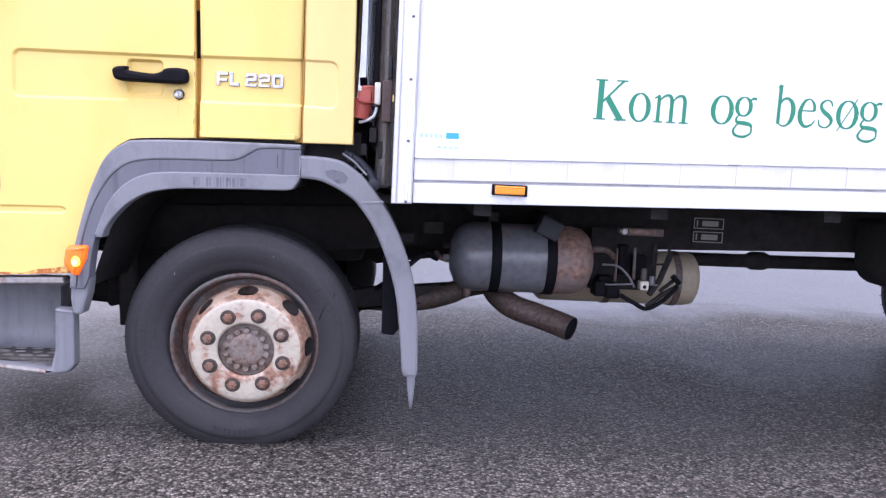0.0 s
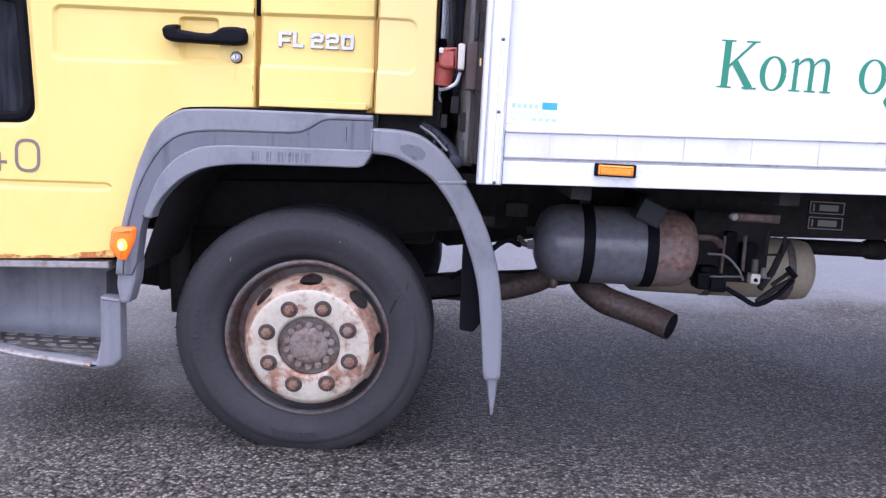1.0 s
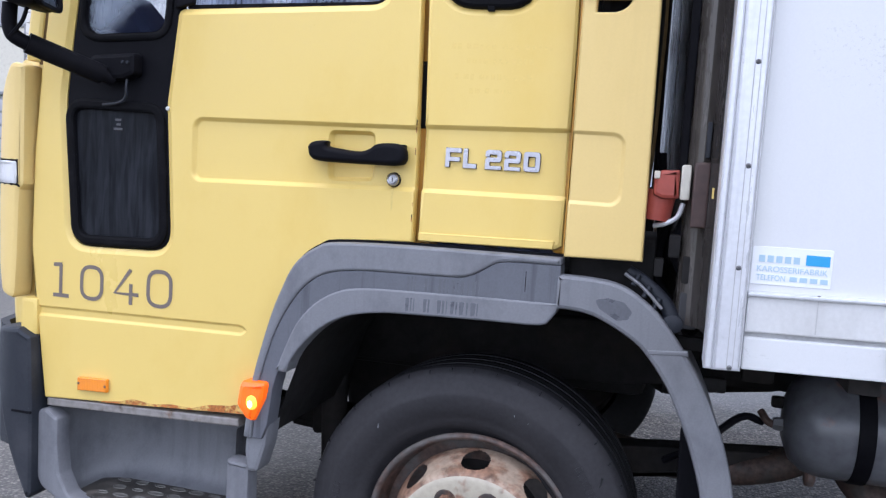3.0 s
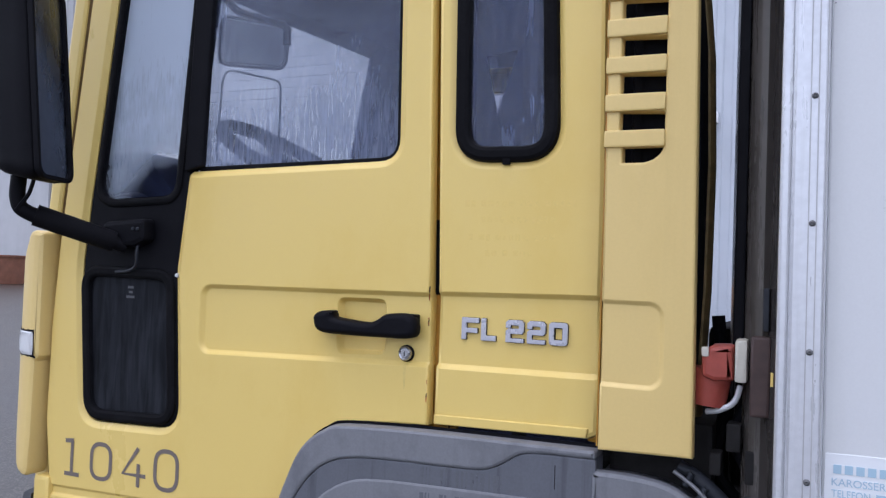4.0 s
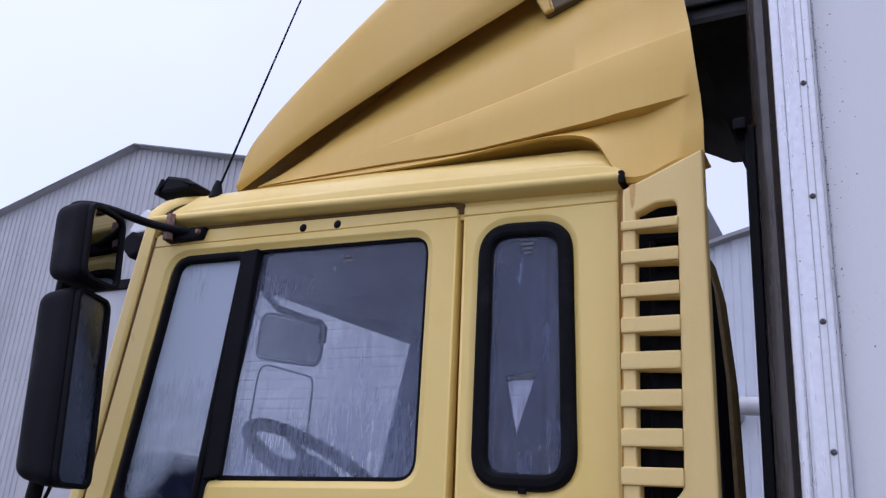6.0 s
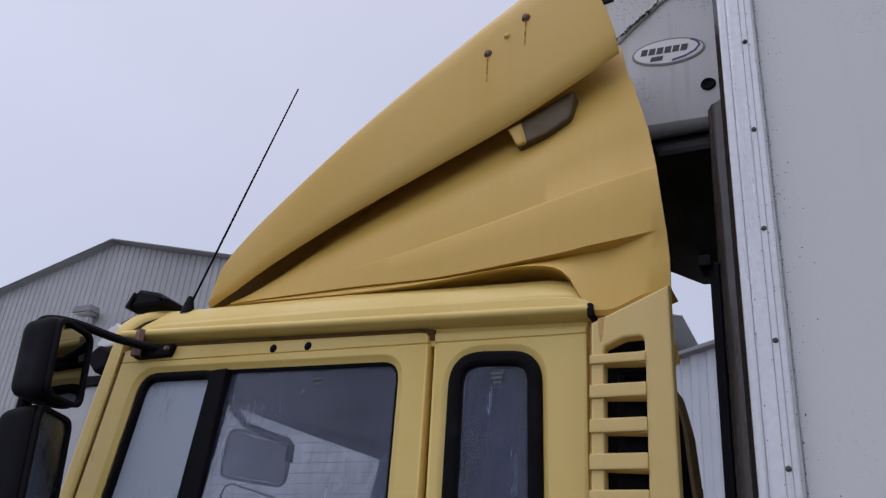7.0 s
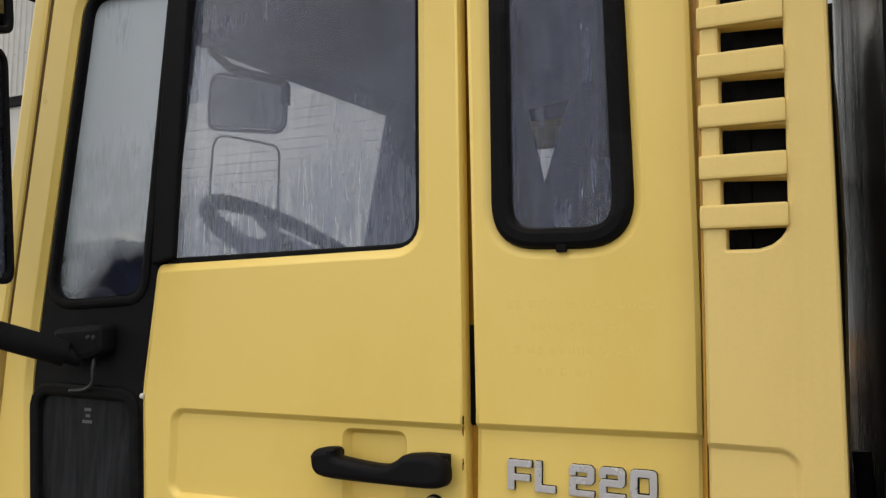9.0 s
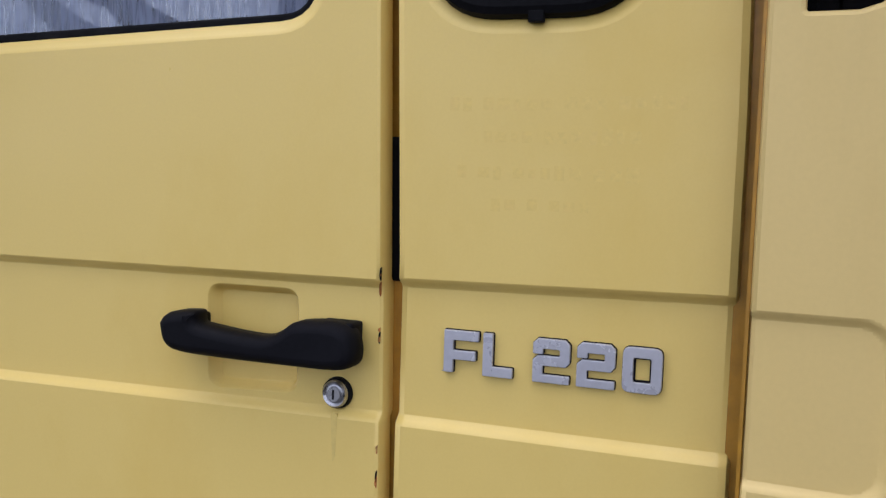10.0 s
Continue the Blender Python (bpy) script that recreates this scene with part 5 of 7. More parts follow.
corner = part("corner_deflector", wrap(cut_strip(CORNER, -0.030, 0.04)), YELLOW_FAIRING, truck, "yellow corner panel with dirt streaks")
part("corner_lamp", wrap(cut_strip(rpoly([(-1.232, 1.280), (-1.122, 1.280), (-1.118, 1.212), (-1.226, 1.212)], 0.006), -0.036, 0.0, 4)), CLEAR, corner, "clear corner lamp")
part("lamp_surround", wrap(cut_strip(rpoly([(-1.240, 1.288), (-1.116, 1.288), (-1.112, 1.204), (-1.232, 1.204)], 0.006), -0.0325, 0.0, 4)), BLACK, corner)
part("corner_foot", box(-1.125, -1.068, -0.008, 0.05, 0.80, 0.905, 0.012), YELLOW, truck)
# front face: lower panel, windscreen, header
FRONT = [(-1.15, 0.05), (-1.22, 0.075), (-1.28, 0.13), (-1.325, 0.25), (-1.36, 0.50), (-1.375, 1.12)]
FRONT = FRONT + [(x, 2.24 - y) for x, y in FRONT[-2::-1]]


def rise(y):
    return min(1.0, max(0.0, (y - 0.7) / 0.8))


def front_sheet(levels, lift=0.13):
    return sheet([[(x + dx, y, z + lift * rise(y) * max(0.0, min(1.0, (z - 2.2) / 0.1))) for x, y in FRONT] for z, dx in levels], th=0.02, normal=(1, 0, 0))


part("front_panel", front_sheet([(0.72, 0.02), (0.95, 0.0), (1.3, 0.0), (1.56, 0.02)]), YELLOW, truck, "yellow front panel", sharp=60)
ws = part("windscreen", front_sheet([(1.56, 0.025), (1.9, 0.085), (2.22, 0.15), (2.41, 0.195)], 0.055), GLASS_CLEAR, truck, "curved misted windscreen", sharp=60)
ws.visible_shadow = False
part("header_lining", front_sheet([(2.385, 0.205), (2.41, 0.235), (2.45, 0.275)], 0.055), TRIM, truck, sharp=60)
part("header", front_sheet([(2.395, 0.19), (2.42, 0.21), (2.45, 0.25)], 0.055), YELLOW, truck, "roof header above the windscreen", sharp=60)
vis = part("sun_visor", sheet([[(x + 0.10 - s * 0.02, y * 0.985 + 0.005, 2.475 - s * 0.035 + 0.10 * rise(y)) for x, y in [(-1.10, 0.035)] + FRONT[1:]] for s in (0.0, 0.35, 0.7, 1.0)], th=0.012, normal=(1, 0, 0)), DARKGREY, truck, "dark smoked sun visor over the windscreen", sharp=60)
part("visor_end", prism(rpoly([(-1.092, 2.374), (-1.120, 2.357), (-1.122, 2.324), (-1.085, 2.288), (-1.040, 2.302), (-1.035, 2.357)], [0.005, 0.02, 0.02, 0.025, 0.02, 0.01]), 0.0, 0.05, 0.010), BLACK, vis, "black end lobe of the visor")
part("visor_pane", prism(rpoly([(-1.054, 2.442), (-1.082, 2.425), (-1.116, 2.378), (-1.094, 2.366), (-1.042, 2.370), (-1.037, 2.430)], 0.008), 0.008, 0.045, 0.006), CLEAR, vis, "pale translucent end of the visor")
SEAM = [(-1.000, -0.004, 2.378), (-0.998, 0.008, 2.405), (-0.988, 0.024, 2.430), (-0.968, 0.040, 2.450), (-0.938, 0.064, 2.466), (-0.900, 0.100, 2.480), (-0.872, 0.150, 2.491)]
FORE = [(-1.040, -0.002, 2.398), (-1.041, 0.010, 2.428), (-1.032, 0.026, 2.454), (-1.010, 0.042, 2.475), (-0.975, 0.066, 2.490), (-0.932, 0.104, 2.501), (-0.902, 0.154, 2.508)]
part("roof_corner", sheet([[tuple(Vector(a).lerp(Vector(b), k) + Vector((0, -0.005 * math.sin(k * math.pi), 0.006 * math.sin(k * math.pi)))) for k in (0.0, 0.25, 0.5, 0.75, 1.0)] for a, b in zip([tuple(p) for p in smooth_path(SEAM, 3)], [tuple(p) for p in smooth_path(FORE, 3)])], th=0.012, normal=(0.2, 0.8, -0.5)), YELLOW, truck, "yellow front corner of the roof", sharp=60)
part("roof_seam", tube([(x + 0.006, y + 0.006, z - 0.002) for x, y, z in SEAM], 0.0055, 8), OLIVE, truck, "dark seam between roof and header")
for y in (0.07, 2.17):
    s = 1 if y < 1 else -1
    m = part("marker_lamp", prism(rpoly([(-1.068, 2.498), (-0.925, 2.500), (-0.922, 2.520), (-0.960, 2.542), (-1.036, 2.560), (-1.050, 2.545)], 0.006), y - 0.03, y + 0.06, 0.012), BLACK, truck, "black roof marker lamp")
    part("lens", prism(rpoly([(-1.074, 2.500), (-1.066, 2.500), (-1.046, 2.548), (-1.054, 2.546)], 0.002), y - 0.035, y + 0.045, 0.003), DARKGREY, m)

# bumper corner
BUMP = rpoly([(-1.215, 0.812), (-1.110, 0.822), (-1.068, 0.800), (-1.058, 0.60), (-1.056, 0.36), (-1.075, 0.335), (-1.115, 0.42), (-1.185, 0.585), (-1.215, 0.66)], [0.03, 0.01, 0.01, 0.01, 0.01, 0.01, 0.03, 0.04, 0.04], 4)
bumper = part("bumper_corner", wrap(cut_strip(BUMP, -0.030, 0.05), -1.12, 5.0), DARKGREY, truck, "dark grey plastic bumper corner")
part("bumper_line", box(-1.125, -1.062, -0.033, -0.025, 0.586, 0.592), BLACK, bumper)
part("bumper", sheet([[(x - 0.04, y, z) for x, y in FRONT] for z in (0.45, 0.62, 0.80)], th=0.03, normal=(1, 0, 0)), DARKGREY, truck, "dark grey front bumper", sharp=60)

# step well under the door
SILL = rusty("dull_sill_metal", (0.27, 0.25, 0.235), (0.12, 0.07, 0.045), 0.25, 8.0, 0.5, 0.3)
part("sill", prism(rpoly([(-1.040, 0.628), (-0.445, 0.652), (-0.442, 0.630), (-1.040, 0.605)], 0.004), 0.004, 0.06, 0.004), SILL, truck, "dull metal sill under the door")
step = part("step", prism(rpoly([(-1.078, 0.585), (-1.035, 0.600), (-0.995, 0.575), (-0.995, 0.50), (-0.985, 0.42), (-0.955, 0.365), (-0.90, 0.345), (-0.84, 0.355), (-0.80, 0.362), (-0.70, 0.348), (-0.50, 0.328), (-0.485, 0.33), (-0.470, 0.40), (-0.472, 0.545), (-0.405, 0.540), (-0.402, 0.345),
                                  (-0.425, 0.318), (-0.495, 0.305), (-0.56, 0.312), (-0.70, 0.328), (-0.80, 0.340), (-0.87, 0.325), (-0.97, 0.330), (-1.050, 0.375), (-1.076, 0.43)],
                                 [0.012, 0.01, 0.01, 0.03, 0.03, 0.03, 0.02, 0.02, 0.02, 0.03, 0.005, 0.01, 0.02, 0.01, 0.01, 0.02, 0.01, 0.01, 0.02, 0.03, 0.02, 0.03, 0.03, 0.03, 0.02], 4), -0.005, 0.05, 0.010), GREY, truck, "grey moulded boarding step")


def step_depth(x):
    """How deep the tub reaches at x: full in the middle, rounded off at both ends."""
    a = min(1.0, max(0.0, (x + 1.035) / 0.16))
    b = min(1.0, max(0.0, (-0.462 - x) / 0.07))
    return math.sqrt(max(0.0, 1 - (1 - a) ** 2)) * math.sqrt(max(0.0, 1 - (1 - b) ** 2))


STEPX = [-1.035, -1.033, -1.028, -1.02, -1.005, -0.985, -0.96, -0.93, -0.90, -0.87, -0.75, -0.60, -0.53, -0.51, -0.49, -0.475, -0.467, -0.463, -0.462]
part("step_back", sheet([[(x, 0.03 + (y - 0.03) * step_depth(x), z) for y, z in ((0.222, 0.612), (0.235, 0.58), (0.245, 0.50), (0.242, 0.43), (0.236, 0.395), (0.225, 0.37), (0.205, 0.355), (0.17, 0.348), (0.05, 0.340))] for x in STEPX], th=0.006, normal=(0, -0.3, 0.6)), GREY, step, "smooth moulded tub of the step", sharp=60)
TREADPLATE = surface("dirty_tread_plate", (0.06, 0.055, 0.05), 0.6, metal=0.3, vary=0.3, grain=40, stain=20, stain_col=(0.22, 0.2, 0.18), stain_amt=0.6)
TREADWORN = surface("worn_tread_pads", (0.15, 0.145, 0.135), 0.5, metal=0.3, vary=0.3, grain=50, stain=26, stain_col=(0.05, 0.047, 0.043), stain_amt=0.7)
tread = part("tread", box(-0.97, -0.485, 0.035, 0.215, 0.346, 0.356, 0.002), TREADPLATE, step, "dirty perforated tread plate")
first = None
for i in range(7):
    for j in range(3):
        mloc = Matrix.Translation((-0.90 + i * 0.060 + (0.02 if j % 2 else 0), 0.07 + j * 0.05, 0.3565)) @ Matrix.Diagonal((1.1 + 0.5 * ((i * 3 + j) % 4) / 3, 0.55 + 0.3 * ((i + 2 * j) % 3) / 2, 1.0, 1.0))
        if first is None:
            first = part("tread_slot", revolve([(0.0, 0.0), (0.012, 0.0), (0.015, 0.002), (0.017, 0.0)], (0, 0, 0), axis="z", seg=14), TREADWORN, tread)
            first.matrix_basis = mloc
        else:
            again(first, tread, mloc)
lip = part("step_lip", tube([(-0.94, 0.0, 0.342), (-0.87, -0.002, 0.338), (-0.80, 0.0, 0.351), (-0.70, -0.002, 0.338), (-0.50, 0.0, 0.318)], 0.009, 8), SILL, step, "worn bare edge of the step")

# wheel arch trim
OUT = [(-0.410, 0.62), (-0.395, 0.76), (-0.352, 0.93), (-0.325, 1.005), (-0.300, 1.060), (-0.270, 1.096), (-0.232, 1.121), (-0.19, 1.134), (0.0, 1.142), (0.359, 1.145)]
MID = [(-0.330, 0.80), (-0.290, 0.905), (-0.258, 0.955), (-0.215, 0.995), (-0.160, 1.022), (-0.10, 1.032), (0.0, 1.036), (0.20, 1.040), (0.359, 1.042)]
INN = [(-0.292, 0.826), (-0.270, 0.862), (-0.225, 0.912), (-0.180, 0.943), (-0.135, 0.962), (-0.07, 0.974), (0.0, 0.979), (0.20, 0.985), (0.320, 0.988), (0.345, 1.005), (0.361, 1.030)]
UPLOW = [(-0.375, 0.76), (-0.340, 0.885), (-0.302, 0.965), (-0.262, 1.020), (-0.215, 1.054), (-0.160, 1.068), (-0.08, 1.074), (0.10, 1.078), (0.145, 1.083), (0.180, 1.100), (0.212, 1.120), (0.250, 1.126), (0.360, 1.128)]
OUT, MID, INN, UPLOW = ([(p.x, p.y) for p in smooth_path([(x, z, 0) for x, z in q], 3)] for q in (OUT, MID, INN, UPLOW))
arch = part("arch_trim", prism(rpoly(OUT + [(0.361, 1.140)] + UPLOW[::-1] + [(-0.385, 0.66), (-0.388, 0.62)], 0.002, 1), -0.034, 0.03, 0.0065), GREY, truck, "scuffed grey plastic wheel arch trim")
part("arch_band", prism(rpoly(UPLOW + [(0.361, 1.120)] + [(x + 0.004, z - 0.012) for x, z in MID[::-1]] + [(-0.335, 0.75), (-0.345, 0.66), (-0.36, 0.62), (-0.386, 0.62)], 0.003, 2), -0.0300, 0.03, 0.003), GREY_RUNS, arch, "darker sunk band with dirty runs")
# dark wet runs on the band and on the flange under it
WET = surface("wet_grey_plastic", (0.094, 0.098, 0.113), 0.34, vary=0.1, grain=200, stain=20, stain_col=(0.115, 0.119, 0.133), stain_amt=0.6, bump=0.02)
for xa, w in ((0.000, 0.009), (0.012, 0.004), (0.020, 0.003), (0.044, 0.008), (0.055, 0.005), (0.078, 0.009), (0.090, 0.006), (0.100, 0.003), (0.110, 0.009), (0.123, 0.004), (0.131, 0.011), (0.148, 0.005), (0.158, 0.012), (0.173, 0.004)):
    part("water_run", prism([(xa, 1.070 + 0.02 * xa), (xa + w, 1.070 + 0.02 * xa), (xa + w * 0.8, 1.034 + 0.02 * xa), (xa + w * 0.2, 1.032 + 0.02 * xa)], -0.0303, -0.028, 0.0001), WET, arch)
    part("water_run", prism([(xa + 0.001, 1.020 + 0.02 * xa), (xa + w * 1.2, 1.020 + 0.02 * xa), (xa + w, 0.990 + 0.03 * xa), (xa + w * 0.2, 0.987 + 0.03 * xa)], -0.0333, -0.031, 0.0001), WET, arch)
part("arch_flange", prism(rpoly(MID + [(0.362, 1.038)] + INN[-2::-1] + [(-0.300, 0.80)], 0.002, 2), -0.033, 0.03, 0.005), GREY, arch)
part("arch_crack", box(0.282, 0.2835, -0.0305, -0.029, 1.062, 1.108), BLACK, arch)
# black strip draws the shadow line around the arch trim
part("arch_shadow_line", stroke(OUT, 0.013, -0.0015), BLACK, arch, "black strip drawn as the shadow line between trim and door")
part("arch_leg", prism(rpoly([(-0.408, 0.66), (-0.345, 0.672), (-0.352, 0.60), (-0.372, 0.53), (-0.402, 0.525), (-0.412, 0.58)], 0.012), -0.02, 0.05, 0.010), GREY, arch)
part("arch_liner", sheet([[(x * 1.0, y, z) for x, z in [(-0.36, 0.62)] + INN] for y in (0.03, 0.5)], th=0.004, normal=(0, 0, 1)), CHASSIS, arch, "dark wheel arch liner")
blink = part("side_indicator", prism(rpoly([(-0.420, 0.768), (-0.343, 0.772), (-0.350, 0.728), (-0.378, 0.664), (-0.400, 0.670), (-0.428, 0.705)], [0.022, 0.012, 0.02, 0.012, 0.014, 0.02], 5), -0.046, 0.0, 0.014), AMBER_ON, truck, "lit orange side indicator")
part("bulb", revolve([(0.0, -0.008), (0.009, -0.007), (0.015, -0.003), (0.018, 0.004)], (-0.383, -0.043, 0.716), seg=18, squash=1.25), HALO, blink, "bright middle of the lit lens")
part("bulb", revolve([(0.0, -0.010), (0.005, -0.009), (0.008, -0.006), (0.010, 0.002)], (-0.385, -0.043, 0.713), seg=16, squash=1.35), BULB, blink, "glowing bulb")

# mudguard behind the front wheel
MO = [(0.350, 1.109), (0.43, 1.108), (0.495, 1.098), (0.545, 1.070), (0.590, 1.030), (0.656, 0.943), (0.714, 0.835), (0.756, 0.716), (0.778, 0.594), (0.786, 0.488), (0.790, 0.371)]
MI = [(0.350, 1.031), (0.42, 1.026), (0.466, 1.010), (0.515, 0.984), (0.554, 0.954), (0.609, 0.881), (0.657, 0.780), (0.697, 0.660), (0.716, 0.537), (0.726, 0.45), (0.732, 0.376)]
MO, MI = ([(p.x, p.y) for p in smooth_path([(x, z, 0) for x, z in q], 4)] for q in (MO, MI))
mud = part("mudguard", prism(rpoly(MO + [(0.784, 0.352), (0.740, 0.352)] + MI[::-1], 0.004, 1), -0.032, -0.010, 0.010), GREY, truck, "grey plastic mudguard behind the wheel")
MID2 = [((a[0] * 0.8 + b[0] * 0.2), (a[1] * 0.8 + b[1] * 0.2)) for a, b in zip(MO, MI)]
part("mudguard_ridge", prism(rpoly([(0.560, 0.962), (0.648, 0.968), (0.650, 0.956), (0.562, 0.950)], 0.004), -0.0335, -0.02, 0.0035), GREY, mud)
part("mudguard_skin", sheet([[(x, y, z) for x, z in MID2] for y in (-0.015, 0.15, 0.30)], th=0.005, normal=(0.6, 0, 0.4)), GREY, mud, sharp=60)
part("wet_patch", prism(rpoly([(0.440, 1.060), (0.470, 1.066), (0.505, 1.060), (0.524, 1.040), (0.515, 1.022), (0.492, 1.018), (0.470, 1.030), (0.452, 1.040)], 0.008), -0.0323, -0.03, 0.0001), WET, mud)
part("bracket", box(0.60, 0.72, 0.05, 0.08, 0.955, 0.985, 0.005), CHASSIS, mud)
hose = part("mudguard_clamp", tube([(0.505, 0.01, 1.128), (0.545, 0.01, 1.104), (0.590, 0.01, 1.062), (0.612, 0.005, 1.022)], (0.013, 0.018), 12), DARKGREY, truck, "dirty metal clamp on the mudguard")
part("clamp_disc", revolve([(0.0, -0.012), (0.010, -0.013), (0.022, -0.008), (0.024, 0.012)], (0.610, -0.006, 1.020), seg=16, squash=0.9), DARKGREY, hose)
part("clamp_strap", tube([(0.500, -0.012, 1.122), (0.540, -0.016, 1.096), (0.585, -0.016, 1.052)], 0.004, 8), FITTING, hose, "pale worn edge of the clamp")
for i in range(3):
    part("clamp_rib", tube([(0.532 + i * 0.024, -0.010, 1.122 - i * 0.024), (0.520 + i * 0.024, -0.012, 1.098 - i * 0.024)], 0.006, 8, smooth=0), DARKGREY, hose)
# added dark filler hides a bright gap under the fairing
part("fairing_filler", box(0.365, 0.56, 0.06, 0.40, 1.03, 1.20, 0.01), CHASSIS, truck, "dark block added behind the fairing to close a bright gap")
part("mud_flap", prism(rpoly([(0.748, 0.40), (0.786, 0.40), (0.783, 0.30), (0.775, 0.222), (0.768, 0.222), (0.756, 0.30)], 0.004), 0.02, 0.28, 0.004), GREY, truck, "grey pointed mud flap")
part("inner_flap", prism(rpoly([(0.650, 0.76), (0.700, 0.76), (0.722, 0.50), (0.700, 0.470), (0.655, 0.475)], 0.01), 0.10, 0.13, 0.005), BLACK, truck)

# --- wheels
WX, WZ, SQ = 0.184, 0.419, 0.945


def build_wheel(cx, cz, y0=0.0, mirror=1, fine=1):
    """A steel disc wheel whose outer side faces -y at y0 (mirror -1: faces +y)."""
    def Y(v):
        return y0 + mirror * v
    c = (cx, 0.0, cz)

    tc = (cx - 0.031, 0.0, cz + 0.017)

    def rev(profile, seg=72):
        return revolve([(r, Y(h)) for r, h in profile], c, seg=seg, squash=SQ)

    def rim(profile, seg=96, flat=0.960, at=(cx - 0.016, 0.0, cz + 0.006)):
        """Rim and tyre sit deeper than the proud disc face."""
        return revolve([(r, Y(h + 0.05)) for r, h in profile], at, seg=seg, squash=flat)
    w = part("wheel", rim([(0.262, 0.022), (0.258, 0.034), (0.247, 0.05), (0.240, 0.075), (0.236, 0.085), (0.180, 0.090)]), RIM_DARK, truck, "steel truck wheel with a worn, rusty painted disc", sharp=50)
    tyre = part("tyre", rim([(0.235, 0.050), (0.255, 0.045), (0.262, 0.030), (0.272, 0.022), (0.288, 0.014), (0.296, 0.013), (0.300, 0.010), (0.330, 0.004), (0.352, 0.002), (0.366, 0.004), (0.368, 0.007), (0.374, 0.008), (0.392, 0.016), (0.398, 0.020), (0.402, 0.022), (0.411, 0.030), (0.417, 0.045)], 96, 0.975, tc), RUBBER, w, "worn scuffed tyre sidewall", sharp=60)
    part("rim_lip", rim([(0.250, 0.028), (0.254, 0.020), (0.260, 0.017), (0.266, 0.020), (0.268, 0.028)]), RIM_DARK, w, sharp=60)
    prof = [(0.411, 0.036), (0.417, 0.045)]
    for a in (0.085, 0.14, 0.195):
        prof += [(0.419, a - 0.005), (0.408, a - 0.004), (0.408, a + 0.004), (0.419, a + 0.005)]
    prof += [(0.417, 0.235), (0.405, 0.258), (0.36, 0.28), (0.26, 0.26)]
    part("tread", rim(prof, 96, 0.975, tc), TREAD, w, "dark tyre tread with three grooves", sharp=40)
    # short ribs along the shoulder of the tyre
    rib = None
    for k in range(44):
        t = 2 * math.pi * k / 44
        m = Matrix.Translation((tc[0], 0.05 * mirror, tc[2])) @ Matrix.Diagonal((1, 1, 0.975, 1)) @ Matrix.Rotation(-t, 4, "Y")
        if rib is None:
            rib = part("shoulder_rib", box(0.403, 0.4155, Y(0.0275) - 0.0015, Y(0.0275) + 0.012, -0.0012, 0.0012), TREAD, tyre)
            rib.matrix_basis = m
        else:
            again(rib, tyre, m)
    if fine > 1:
        # worn moulded writing, too faint to read, and a few scuffs on the sidewall
        random.seed(31)
        for a0, r in ((168, 0.340), (12, 0.345), (255, 0.340)):
            for k in range(9):
                t = radians(a0 + k * 3.1)
                m = Matrix.Translation((tc[0], 0.05 * mirror, tc[2])) @ Matrix.Diagonal((1, 1, 0.975, 1)) @ Matrix.Rotation(-t, 4, "Y")
                mk = part("sidewall_mark", box(r - random.uniform(0.006, 0.012), r + 0.010, 0.0005, 0.0055, -random.uniform(0.003, 0.007), 0.005, 0.0008, seg=1), RUBBER, tyre)
                mk.matrix_basis = m
        part("sidewall_crack", tube([(cx + 0.300, 0.062, cz + 0.208), (cx + 0.293, 0.059, cz + 0.183), (cx + 0.263, 0.056, cz + 0.148), (cx + 0.246, 0.060, cz + 0.108)], 0.0028, 6), TREAD, tyre)
        for dx, dz, w2 in ((0.10, 0.355, 0.010), (0.125, 0.350, 0.006), (-0.245, 0.275, 0.012), (0.135, 0.335, 0.005)):
            part("sidewall_scuff", box(cx - 0.02 + dx, cx - 0.02 + dx + w2 * 0.3, 0.053, 0.062, cz + dz * SQ - w2, cz + dz * SQ + w2, 0.0006, seg=1), GREY, tyre)
    # disc with hand holes
    bm = bmesh.new()
    dk = [(0.190, 0.004), (0.1965, 0.008), (0.2015, 0.016), (0.2055, 0.027), (0.209, 0.040), (0.2125, 0.054), (0.216, 0.069), (0.2205, 0.084), (0.224, 0.099), (0.229, 0.116)]
    dp = [tuple(a[i] + (b[i] - a[i]) * q / fine for i in (0, 1)) for a, b in zip(dk, dk[1:]) for q in range(fine)] + [dk[-1]]
    seg = 180 * (1 if fine == 1 else 3)
    rings = []
    for r, h in dp:
        rings.append([bm.verts.new((cx + r * math.cos(2 * math.pi * k / seg), Y(h), cz + SQ * r * math.sin(2 * math.pi * k / seg))) for k in range(seg)])
    for i in range(len(rings) - 1):
        for k in range(seg):
            a = 360.0 * (k + 0.5) / seg
            da = ((a - 92.0 + 22.5) % 45.0) - 22.5
            s = ((i + 0.5) / fine - 5.4) / 3.0
            if (da / 9.6) ** 2 + s * s < 1:
                continue
            j = (k + 1) % seg
            bm.faces.new((rings[i][k], rings[i][j], rings[i + 1][j], rings[i + 1][k]))
    part("disc_cone", bm, RIM_RUST, w, "rusty wheel disc with oval hand holes", sharp=60)
    part("disc_face", rev([(0.100, 0.020), (0.099, 0.006), (0.103, 0.000), (0.110, -0.002), (0.160, -0.002), (0.180, -0.001), (0.187, 0.001), (0.191, 0.0045)]), RIM, w, "cream painted disc face with rust", sharp=50)
